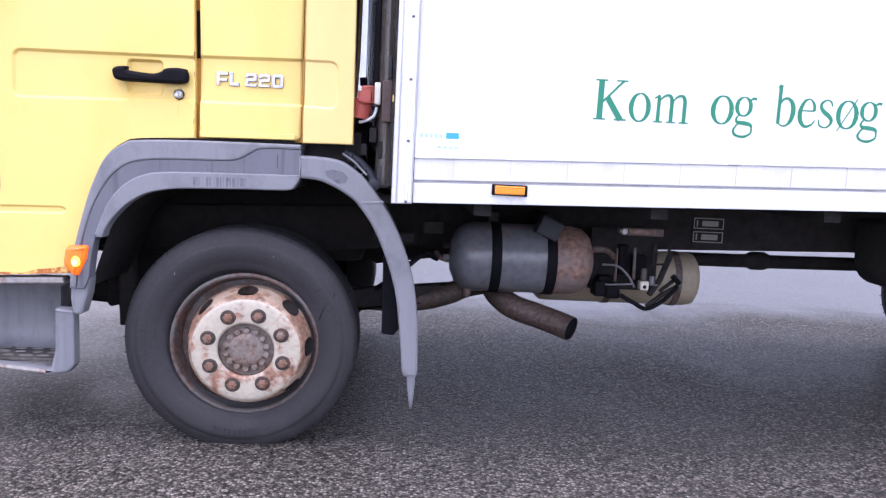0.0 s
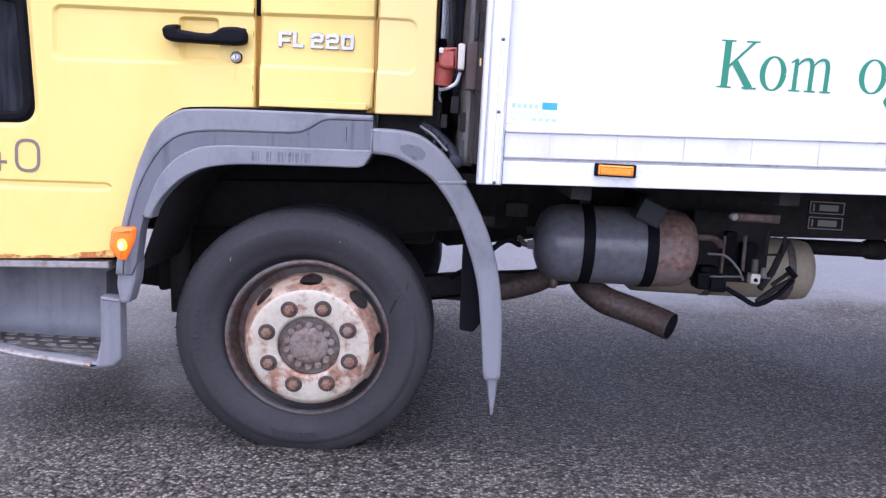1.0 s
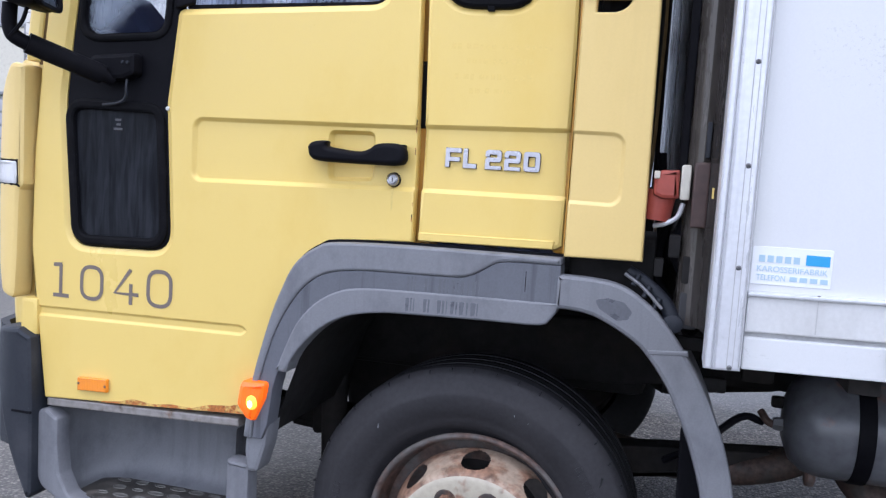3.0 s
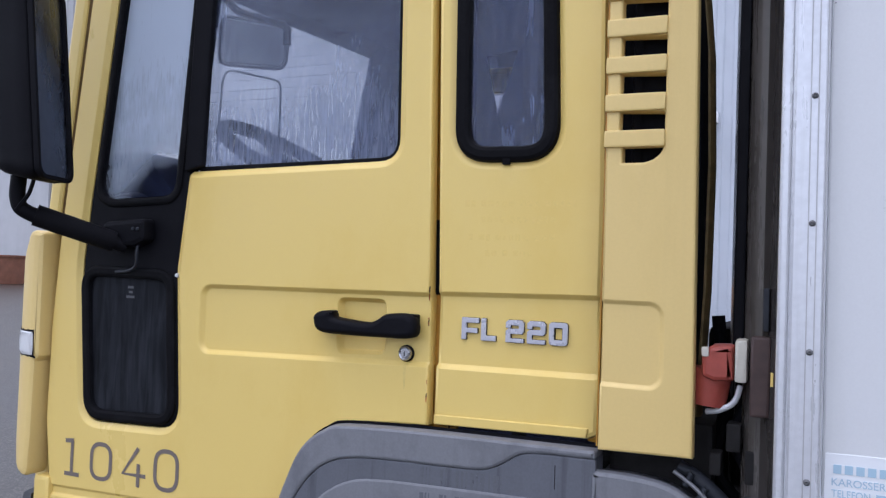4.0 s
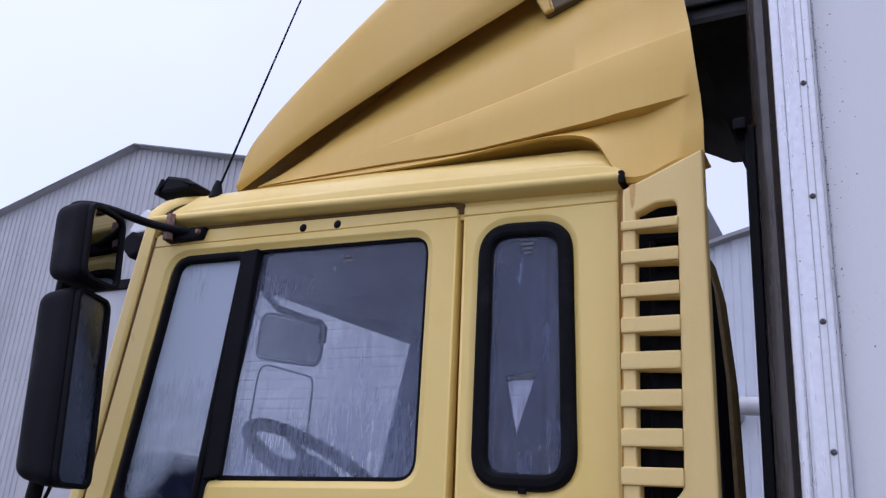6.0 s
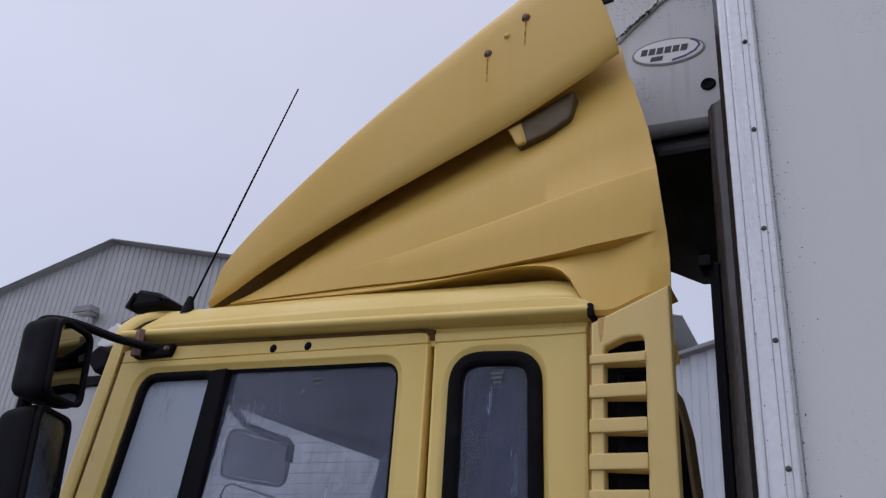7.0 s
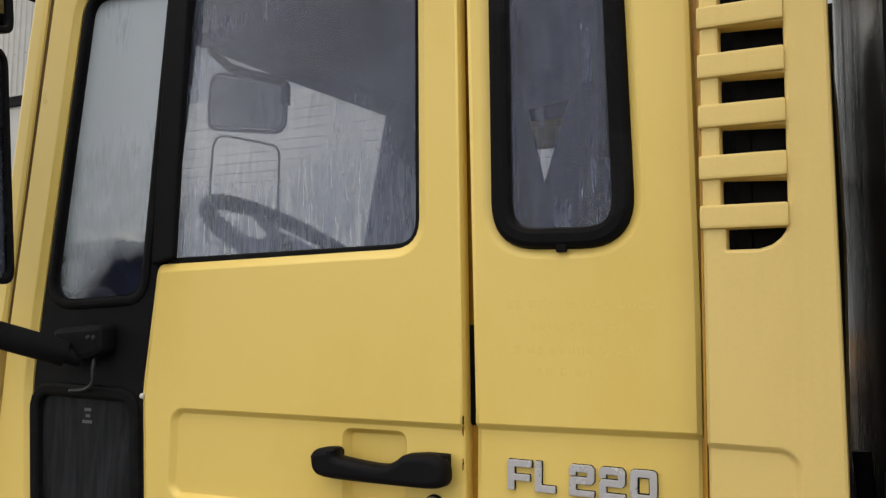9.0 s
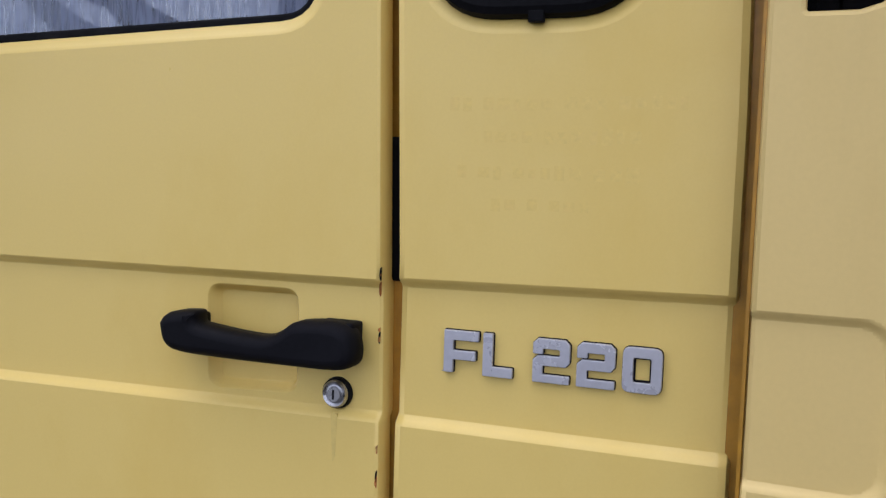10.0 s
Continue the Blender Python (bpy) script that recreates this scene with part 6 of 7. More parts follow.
    hub = part("hub", rev([(0.0, 0.004), (0.040, 0.004), (0.058, 0.006), (0.064, 0.012), (0.068, 0.022), (0.100, 0.026)]), HUB, w, "rusty hub cap", sharp=40)
    for k in range(14):
        t = 2 * math.pi * (k + 0.5) / 14
        part("hub_bolt", revolve([(0.0, Y(0.006)), (0.010, Y(0.006)), (0.0125, Y(0.010)), (0.0125, Y(0.024))], (cx + 0.072 * math.cos(t), 0, cz + SQ * 0.072 * math.sin(t)), seg=10, squash=SQ), HUB, hub)
    for k in range(8):
        t = radians(27.0 + 45 * k)
        bc = (cx + 0.1375 * math.cos(t), 0, cz + SQ * 0.1375 * math.sin(t))
        b = part("nut_seat", revolve([(0.0, Y(-0.0035)), (0.024, Y(-0.0035)), (0.0275, Y(-0.002)), (0.029, Y(-0.0005))], bc, seg=24, squash=SQ), NUTSEAT, w)
        part("wheel_nut", revolve([(0.0, Y(-0.026)), (0.008, Y(-0.026)), (0.0095, Y(-0.020)), (0.0155, Y(-0.0185)), (0.0165, Y(-0.016)), (0.0165, Y(-0.003))], bc, seg=6, squash=SQ), NUT, b, sharp=20)
    part("brake_drum", rev([(0.0, 0.14), (0.200, 0.14), (0.210, 0.15), (0.210, 0.28)]), CHASSIS, w)
    return w


build_wheel(WX, WZ, fine=4)
build_wheel(WX, WZ, 2.24, -1)
for yy, mr in ((-0.10, 1), (0.22, 1), (2.34, -1), (2.02, -1)):
    build_wheel(4.25, WZ, yy, mr)


# --- chassis and what hangs under the body
def rail(x):
    return 0.026 * (x - 0.7)


for y in (0.72, 1.46):
    part("frame_rail", prism([(-1.0, 0.67), (0.45, 0.70), (0.75, 0.735), (6.4, 0.895), (6.4, 1.09), (0.75, 0.955), (0.5, 0.90), (-1.0, 0.84)], y, y + 0.07, 0.004), CHASSIS, truck, "black chassis rail")
for x in (0.95, 1.55, 2.15, 2.75, 3.4, 4.2, 5.0, 5.8):
    part("cross_bearer", box(x, x + 0.06, -0.12, 2.36, 0.93 + rail(x), 0.985 + rail(x), 0.004), CHASSIS, truck)
part("front_axle", tube([(WX, 0.2, 0.44), (WX, 0.5, 0.36), (WX, 1.12, 0.34), (WX, 1.74, 0.36), (WX, 2.04, 0.44)], 0.05, 12), CHASSIS, truck, "dark front axle beam")
part("rear_axle", tube([(4.25, 0.1, 0.43), (4.25, 0.8, 0.43), (4.25, 1.12, 0.43), (4.25, 2.1, 0.43)], 0.09, 12), CHASSIS, truck, "dark rear axle")
spring = part("leaf_spring", prism(rpoly([(-0.80, 0.50), (-0.45, 0.468), (WX, 0.430), (0.60, 0.485), (1.00, 0.56), (1.00, 0.60), (0.62, 0.566), (WX, 0.515), (-0.45, 0.545), (-0.80, 0.555)], 0.01, 3), 0.58, 0.66, 0.004), CHASSIS, truck, "dark pack of leaf springs")
for i in range(3):
    part("leaf", prism(rpoly([(-0.66 + i * 0.1, 0.478 - i * 0.012), (WX, 0.424 - i * 0.014), (0.86 - i * 0.1, 0.512 - i * 0.012), (0.86 - i * 0.1, 0.524 - i * 0.012), (WX, 0.436 - i * 0.014), (-0.66 + i * 0.1, 0.490 - i * 0.012)], 0.004, 2), 0.575, 0.665, 0.002), CHASSIS, spring)
part("spring_hanger", prism(rpoly([(-0.50, 0.76), (-0.38, 0.76), (-0.42, 0.46), (-0.49, 0.44)], 0.02), 0.57, 0.67, 0.008), CHASSIS, spring)
part("spring_clamp", box(WX - 0.09, WX + 0.09, 0.56, 0.68, 0.40, 0.53, 0.008), CHASSIS, spring)
part("spring_bush", revolve([(0.0, -0.05), (0.035, -0.045), (0.04, 0.0), (0.04, 0.10), (0.0, 0.10)], (0.70, 0.57, 0.545), seg=16), CHASSIS, spring)
part("engine", box(-0.75, 0.55, 0.80, 1.42, 0.64, 1.10, 0.05), CHASSIS, truck, "dark engine and gearbox under the cab")
# added dark block, sized from the camera's view to close an opening
part("underbody_filler", prism(rpoly([(-0.50, 0.66), (-0.49, 0.47), (-0.40, 0.43), (0.0, 0.44), (0.06, 0.50), (0.06, 0.66)], 0.03), 0.86, 1.32, 0.02), CHASSIS, truck, "dark block added under the engine to fit the camera's view")
part("gearbox", revolve([(0.0, 0.5), (0.16, 0.52), (0.20, 0.6), (0.15, 0.95), (0.10, 1.15), (0.0, 1.18)], (0.0, 1.12, 0.80), axis="x", seg=20), CHASSIS, truck)
part("drive_shaft", tube([(1.1, 1.05, 0.690), (2.5, 1.05, 0.698), (4.2, 1.05, 0.72)], 0.033, 14, smooth=0), CHASSIS, truck, "dark drive shaft")
part("shaft_joint", revolve([(0.0, -0.05), (0.036, -0.05), (0.045, -0.03), (0.045, 0.03), (0.036, 0.05), (0.0, 0.05)], (2.445, 1.05, 0.700), axis="x", seg=16), CHASSIS, truck)
part("side_tank", prism(rpoly([(2.70, 0.95), (2.70, 0.66), (3.40, 0.66), (3.40, 0.95)], [0.03, 0.16, 0.10, 0.03], 8), 0.25, 0.66, 0.02), CHASSIS, truck, "black tank under the body")
part("shock_absorber", tube([(-0.36, 0.46, 0.40), (-0.39, 0.48, 0.86)], 0.040, 12, smooth=0), CHASSIS, truck, "dark shock absorber")
part("inner_wing", sheet([[(x, y, z) for x, z in ((-0.34, 0.84), (-0.30, 0.90), (-0.25, 0.96), (-0.05, 1.04), (0.30, 1.05), (0.52, 0.98), (0.62, 0.86), (0.66, 0.75))] for y in (0.30, 0.75)], th=0.01, normal=(0, 0, 1)), CHASSIS, truck, "dark inner wing over the wheel")
part("cab_floor", box(-1.25, 0.36, 0.05, 2.19, 1.06, 1.10, 0.01), CHASSIS, truck)
for x, z, s in ((0.60, 0.76, 0.05), (0.70, 0.78, 0.04), (0.80, 0.82, 0.05), (0.88, 0.76, 0.03)):
    part("air_valve", box(x, x + s * 1.6, 0.42, 0.42 + s, z, z + s, 0.008), CHASSIS, truck)
part("brake_hose", tube([(0.62, 0.35, 0.60), (0.70, 0.32, 0.66), (0.80, 0.36, 0.74), (0.86, 0.42, 0.72)], 0.010, 8), BLACK, truck)

# air tank with straps
TX0, TX1, TY, TZ, TR = 0.905, 1.485, 0.42, 0.738, 0.142
tank = part("air_tank", revolve([(0.0, TX0), (0.06, TX0 + 0.006), (0.105, TX0 + 0.024), (0.132, TX0 + 0.055), (TR, TX0 + 0.10), (TR, TX1 - 0.17)], (0, TY, TZ), axis="x", seg=48, squash=0.97), TANK, truck, "grey air tank with rust", sharp=60)
part("rusty_end", revolve([(TR, TX1 - 0.17), (TR + 0.001, TX1 - 0.16), (TR, TX1 - 0.09), (0.132, TX1 - 0.05), (0.105, TX1 - 0.022), (0.06, TX1 - 0.005), (0.0, TX1)], (0, TY, TZ), axis="x", seg=48, squash=0.97), TANK_RUST, tank, "brown rusty tank end", sharp=60)
for x in (1.085, 1.302):
    part("strap", revolve([(TR + 0.001, x - 0.020), (TR + 0.005, x - 0.019), (TR + 0.005, x + 0.019), (TR + 0.001, x + 0.020)], (0, TY, TZ), axis="x", seg=48, squash=0.97), BLACK, tank, "black tank strap")
part("drain", revolve([(0.0, -0.03), (0.012, -0.03), (0.016, -0.015), (0.016, 0.01)], (0.985, TY - 0.02, TZ - TR * 0.97 + 0.005), axis="z", seg=10), RIM_DARK, tank)
part("end_fitting", tube([(TX0 + 0.01, TY - 0.03, TZ - 0.01), (TX0 - 0.03, TY - 0.03, TZ - 0.01), (TX0 - 0.05, TY, TZ + 0.01)], 0.010, 10), RIM_DARK, tank)
part("end_nut", revolve([(0.0, -0.012), (0.016, -0.012), (0.018, 0.0), (0.018, 0.012), (0.0, 0.012)], (TX0 - 0.010, TY - 0.03, TZ - 0.01), axis="x", seg=6), FITTING, tank)
part("end_fitting", tube([(TX1 - 0.01, TY - 0.03, TZ + 0.05), (TX1 + 0.05, TY - 0.03, TZ + 0.05), (TX1 + 0.09, TY, TZ + 0.02)], 0.013, 10), RIM_DARK, tank)
blk = box(-0.045, 0.045, -0.04, 0.04, -0.038, 0.038, 0.008)
blk.transform(pose(1.285, TY - 0.10, 0.872, 0, 24, 0))
part("buffer", blk, DARKGREY, truck, "dark rubber block under the body")
part("tank_bracket", box(1.28, 1.32, TY, 0.72, 0.84, 0.92, 0.005), CHASSIS, truck)
part("tank_bracket", box(1.06, 1.10, TY, 0.72, 0.84, 0.92, 0.005), CHASSIS, truck)
# exhaust
exh = part("exhaust_pipe", tube([(1.10, 0.60, 0.615), (1.12, 0.50, 0.575), (1.18, 0.44, 0.535), (1.28, 0.42, 0.505), (1.345, 0.39, 0.487), (1.405, 0.345, 0.470)], 0.050, 20, cap=False), EXHAUST, truck, "rusty exhaust tail pipe")
part("pipe_mouth", tube([(1.4035, 0.346, 0.4705), (1.37, 0.372, 0.480)], (0.0455, 0.043), 20, smooth=0), BLACK, exh)
part("front_pipe", tube([(0.40, 0.70, 0.52), (0.62, 0.66, 0.50), (0.80, 0.62, 0.515), (0.92, 0.60, 0.55), (1.00, 0.60, 0.585), (1.12, 0.60, 0.61)], 0.045, 16), EXHAUST, truck, "rusty exhaust pipe under the chassis")
# beige cylinder behind the tank
cyl = part("cylinder", revolve([(0.0, 1.30), (0.10, 1.31), (0.116, 1.33), (0.118, 1.36), (0.118, 1.965), (0.112, 2.000), (0.088, 2.016), (0.0, 2.020)], (0, 0.72, 0.642), axis="x", seg=40), DRUM, truck, "beige cylinder with grime", sharp=50)
for x in (1.60, 1.90):
    part("band", revolve([(0.119, x), (0.122, x + 0.002), (0.122, x + 0.028), (0.119, x + 0.03)], (0, 0.72, 0.642), axis="x", seg=40), RIM_DARK, cyl)
# valves, hoses and brackets between tank and cylinder
vb = part("valve_block", box(1.60, 1.775, 0.42, 0.50, 0.848, 0.880, 0.006), RIM_DARK, truck, "dirty valve block with lines")
part("valve_plate", box(1.63, 1.74, 0.415, 0.42, 0.855, 0.874, 0.002), TANK_RUST, vb)
part("valve_ring", revolve([(0.0, -0.006), (0.010, -0.008), (0.014, 0.0), (0.014, 0.02)], (1.612, 0.42, 0.864), seg=14), ALU_DIRTY, vb)
part("back_plate", box(1.509, 1.800, 0.560, 0.580, 0.605, 0.870, 0.008), CHASSIS, vb)
for x0, x1, z0, z1, y in ((1.519, 1.569, 0.585, 0.650, 0.47), (1.564, 1.624, 0.580, 0.640, 0.46), (1.539, 1.604, 0.630, 0.668, 0.50), (1.684, 1.739, 0.640, 0.760, 0.51), (1.624, 1.664, 0.670, 0.800, 0.52)):
    part("fitting", box(x0, x1, y, 0.562, z0, z1, 0.010), BLACK, vb)
part("brace", tube([(1.758, 0.48, 0.815), (1.750, 0.47, 0.728), (1.816, 0.47, 0.732), (1.822, 0.48, 0.815)], 0.007, 8, smooth=0), CHASSIS, vb)
part("brace", tube([(1.837, 0.50, 0.775), (1.790, 0.48, 0.664), (1.744, 0.46, 0.604)], 0.013, 8, smooth=0), CHASSIS, vb)
part("brace", tube([(1.868, 0.48, 0.640), (1.796, 0.46, 0.604), (1.734, 0.45, 0.556)], 0.011, 8, smooth=0), CHASSIS, vb)
part("brace", tube([(1.859, 0.48, 0.672), (1.790, 0.47, 0.618)], 0.008, 8, smooth=0), CHASSIS, vb)
part("knob", tube([(1.836, 0.46, 0.686), (1.868, 0.46, 0.654)], 0.011, 10, smooth=0), BLACK, vb)
part("sling", tube([(1.619, 0.45, 0.600), (1.674, 0.44, 0.572), (1.732, 0.44, 0.548), (1.804, 0.45, 0.585), (1.864, 0.47, 0.640)], 0.009, 8), BLACK, vb, "black sling under the valves")
part("line", tube([(1.536, 0.44, 0.724), (1.598, 0.43, 0.720), (1.650, 0.44, 0.676), (1.677, 0.45, 0.634)], 0.0045, 8), FITTING, vb, "pale metal pipe")
part("line", tube([(1.557, 0.45, 0.640), (1.665, 0.44, 0.648)], 0.0035, 8, smooth=0), FITTING, vb)
part("line", tube([(1.722, 0.45, 0.648), (1.774, 0.45, 0.646)], 0.0035, 8, smooth=0), FITTING, vb)
part("line", tube([(1.598, 0.46, 0.790), (1.598, 0.46, 0.655)], 0.006, 8, smooth=0), RIM_DARK, vb)
part("line", tube([(1.672, 0.46, 0.795), (1.674, 0.46, 0.665)], 0.007, 8, smooth=0), RIM_DARK, vb)
wv = part("white_valve", box(1.696, 1.730, 0.425, 0.470, 0.626, 0.662, 0.004), BEIGE, vb, "small white valve")
part("port", revolve([(0.0, -0.002), (0.007, -0.002), (0.008, 0.002)], (1.713, 0.424, 0.640), seg=10), BLACK, wv)
part("stem", revolve([(0.010, -0.005), (0.012, 0.0), (0.012, 0.05), (0.0, 0.055)], (1.713, 0.45, 0.660), axis="z", seg=12), RIM_DARK, wv)
part("stem", revolve([(0.010, -0.005), (0.012, 0.0), (0.010, 0.03), (0.0, 0.032)], (1.748, 0.45, 0.652), axis="z", seg=12), FITTING, vb)
# weight plate on the rail, its figures as plain bars
wp = part("weight_plate", prism(rrect(1.995, 2.135, 0.800, 0.918, 0.003), 0.712, 0.718, 0.001), CHASSIS, truck, "black weight plate with two rows of figures")
for z in (0.868, 0.808):
    part("plate_frame", prism(rrect(1.998, 2.132, z, z + 0.048, 0.002), 0.709, 0.712, 0.0005, holes=[rrect(2.002, 2.128, z + 0.004, z + 0.044, 0.002)]), PLATE, wp)
    part("plate_bar", box(2.010, 2.016, 0.7085, 0.7105, z + 0.010, z + 0.038), PLATE, wp)
    part("plate_bar", box(2.035, 2.108, 0.7085, 0.7105, z + 0.012, z + 0.036), PLATE, wp)

# --- the refrigerated body
BX1, BY0, BY1, BTOP = 7.2, -0.185, 2.405, 3.92


def shear(bm):
    for v in bm.verts:
        v.co.z += rail(max(v.co.x, 0.7))
    return bm


part("side_wall", shear(box(0.742, BX1, BY0, BY0 + 0.06, 1.124, BTOP, 0.004)), WHITE, truck, "white glossy body side panel")
part("far_side_wall", shear(box(0.742, BX1, BY1 - 0.06, BY1, 0.98, BTOP, 0.004)), WHITE, truck, "white body side panel")
part("body_roof", shear(box(0.69, BX1, BY0 + 0.01, BY1 - 0.01, BTOP, BTOP + 0.05, 0.01)), WHITE, truck)
part("body_rear", shear(box(BX1, BX1 + 0.05, BY0 + 0.01, BY1 - 0.01, 0.98, BTOP)), WHITE, truck)
part("body_front", box(0.690, 0.735, BY0 + 0.03, BY1 - 0.03, 0.99, BTOP, 0.004), FRONTWALL, truck, "front wall of the body, its colour darkened for shade")
part("body_floor", shear(box(0.70, BX1, BY0 + 0.02, BY1 - 0.02, 0.985, 1.03)), UNDERSIDE, truck, "dark body floor")
part("kick_rail", shear(box(0.744, BX1, BY0 - 0.006, BY0 + 0.06, 1.047, 1.122, 0.004)), RAIL, truck, "weathered aluminium rub rail")
part("rail_lip", shear(box(0.744, BX1, BY0 - 0.012, BY0 + 0.02, 1.117, 1.126, 0.003)), ALU, truck)
part("rail_groove", shear(box(0.744, BX1, BY0 + 0.004, BY0 + 0.03, 1.036, 1.049)), GROOVE, truck)
part("skirt", shear(box(0.744, BX1, BY0 - 0.004, BY0 + 0.06, 0.973, 1.038, 0.004)), WHITE, truck, "white lower skirt of the body")
st0 = None
for i in range(32):
    x = 0.870 + i * 0.1865
    m = Matrix.Translation((x, BY0 - 0.006, 1.086 + rail(x)))
    if st0 is None:
        st0 = part("rail_joint", box(-0.0009, 0.0009, -0.0015, 0.0, -0.034, 0.030), JOINT, truck)
        st0.matrix_basis = m
        sb = part("rail_bolt", revolve([(0.0, -0.006), (0.004, -0.005), (0.0055, 0.0)], (0, 0, 0.036), seg=10), RIM_DARK, truck)
        sb.matrix_basis = m
    else:
        again(st0, truck, m)
        again(sb, truck, m)
# corner profile with rivets
post = part("corner_profile", prism([(0.690, 0.970), (0.690, BTOP + 0.04), (0.742, BTOP + 0.04), (0.742, 0.972)], -0.208, -0.12, 0.006), PROFILE, truck, "pale aluminium corner profile with rivets")
part("profile_front", prism([(0.674, 0.970), (0.674, BTOP + 0.04), (0.691, BTOP + 0.04), (0.691, 0.970)], -0.203, -0.10, 0.005), PROFILE, post)
for x in (0.716, 0.727, 0.739):
    part("profile_groove", box(x - 0.0009, x + 0.0009, -0.2084, -0.2075, 0.98, BTOP), GROOVE, post)
r0 = None
for i in range(15):
    z = 0.978 + 0.1945 * i if i < 6 else 1.951 + 0.2065 * (i - 5)
    m = Matrix.Translation((0.7215, -0.208, z))
    if r0 is None:
        r0 = part("rivet", revolve([(0.0, -0.0032), (0.0017, -0.0032), (0.0024, -0.0046), (0.0040, -0.0026), (0.0051, 0.0)], (0, 0, 0), seg=12), RIVET, post)
        r0.matrix_basis = m
    else:
        again(r0, post, m)
rng = random.Random(41)
# black mould where the body side meets the profile
mould = bmesh.new()
for i in range(330):
    z = 1.9 + 1.3 * rng.random() ** 0.8
    spot(mould, rng, 0.744 + 0.050 * rng.random() ** 5, BY0 - 0.0006, z, rng.uniform(0.0004, 0.0012))
part("mould_spots", mould, MOULD, truck, "black mould spots on the white panel", kind="stuff")
mould = bmesh.new()
for i in range(160):
    spot(mould, rng, rng.choice((0.694, 0.7145, 0.7285, 0.7405)) + rng.gauss(0, 0.0016), -0.2086, rng.uniform(1.9, 3.1), rng.uniform(0.0004, 0.0011))
part("mould_spots", mould, MOULD, post, kind="stuff")
# side marker lamps
for x in (1.003, 3.0, 5.0):
    z = 1.004 + rail(x)
    mk = part("side_marker", prism(rrect(x - 0.004, x + 0.112, z, z + 0.036, 0.004), BY0 - 0.016, BY0 - 0.003, 0.004), BLACK, truck, "orange marker lamp in a black holder")
    part("lens", prism(rrect(x + 0.005, x + 0.103, z + 0.004, z + 0.032, 0.004), BY0 - 0.026, BY0 - 0.015, 0.005), AMBER, mk, "orange lens")
# lettering and maker's sticker
SLOGAN = (("Kom", 1.273, ((1.314, 1.424), (1.433, 1.500), (1.513, 1.629))), ("og", 1.279, ((1.704, 1.775), (1.777, 1.851))),
          ("besøg", 1.284, ((1.918, 1.980), (1.993, 2.054), (2.058, 2.116), (2.123, 2.194), (2.196, 2.272))))
for word, z, spans in SLOGAN:
    bm = bmesh.new()
    for letter, (xa, xb) in zip(word, spans):
        serif_letter(bm, letter, xa, xb, z, 0.128)
    part("slogan_word", bm, GREEN, truck, "green serif word " + word + " on the white side")
stk = part("maker_sticker", prism(rpoly([(0.746, 1.216), (0.889, 1.218), (0.889, 1.145), (0.746, 1.143)], 0.003), BY0 - 0.0012, BY0 + 0.001, 0.0004), STICKER, truck, "white maker's sticker with blue print")
part("sticker_logo", box(0.842, 0.884, BY0 - 0.0022, BY0 - 0.0011, 1.186, 1.206), BLUE, stk)
for i in range(5):
    part("sticker_name", box(0.758 + i * 0.0155, 0.769 + i * 0.0155, BY0 - 0.0022, BY0 - 0.0011, 1.187, 1.200), PALEBLUE, stk)
lettering("sticker_words", "KAROSSERIFABRIK", 0.756, BY0 - 0.0012, 1.169, 0.011, 0.126, PALEBLUE, stk, deep=0.0008)
lettering("sticker_words", "TELEFON", 0.756, BY0 - 0.0012, 1.152, 0.011, 0.052, PALEBLUE, stk, deep=0.0008)
for i in range(4):
    part("sticker_figures", box(0.816 + i * 0.018, 0.829 + i * 0.018, BY0 - 0.0020, BY0 - 0.0011, 1.153, 1.162), PALEBLUE, stk)

# dark post and clutter between cab and body
ZP = (1.02, 1.5, 2.0, 2.44, 2.80)
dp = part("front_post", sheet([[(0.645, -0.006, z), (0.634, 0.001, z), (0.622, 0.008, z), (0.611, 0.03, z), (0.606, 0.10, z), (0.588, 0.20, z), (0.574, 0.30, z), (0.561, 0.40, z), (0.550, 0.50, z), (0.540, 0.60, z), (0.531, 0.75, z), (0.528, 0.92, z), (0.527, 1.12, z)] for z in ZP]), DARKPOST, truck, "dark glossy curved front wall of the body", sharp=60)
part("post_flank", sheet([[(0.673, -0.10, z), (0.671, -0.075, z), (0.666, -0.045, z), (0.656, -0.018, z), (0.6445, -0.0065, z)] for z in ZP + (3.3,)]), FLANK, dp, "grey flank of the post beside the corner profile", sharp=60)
# two dark blocks added to close the view between cab and body
part("far_gap_filler", box(0.47, 0.64, 2.08, 2.18, 0.70, 2.78, 0.02), CHASSIS, truck, "dark block added at the far corner to close the view")
part("low_gap_filler", box(0.40, 0.665, 1.40, 1.90, 0.70, 1.32, 0.03), CHASSIS, truck, "dark block added behind the cab to close the view")
part("post_seal", box(0.593, 0.612, 0.02, 0.06, 1.35, 2.42, 0.004), BLACK, dp)
part("post_clip", box(0.575, 0.60, 0.0, 0.06, 2.405, 2.43, 0.004), BLACK, dp)
part("thin_strip", box(0.646, 0.656, -0.03, -0.012, 1.385, 1.46, 0.002), DARKGREY, truck)
plug = part("power_inlet", prism(rpoly([(0.565, 1.292), (0.600, 1.295), (0.598, 1.356), (0.560, 1.354), (0.545, 1.340), (0.545, 1.300)], [0.01, 0.004, 0.004, 0.01, 0.01, 0.01]), -0.03, 0.06, 0.008), RED, truck, "red power inlet on a bracket")
part("inlet_cap", tube([(0.560, 0.015, 1.31), (0.553, 0.015, 1.245)], (0.036, 0.032), 18, smooth=0), RED, plug)
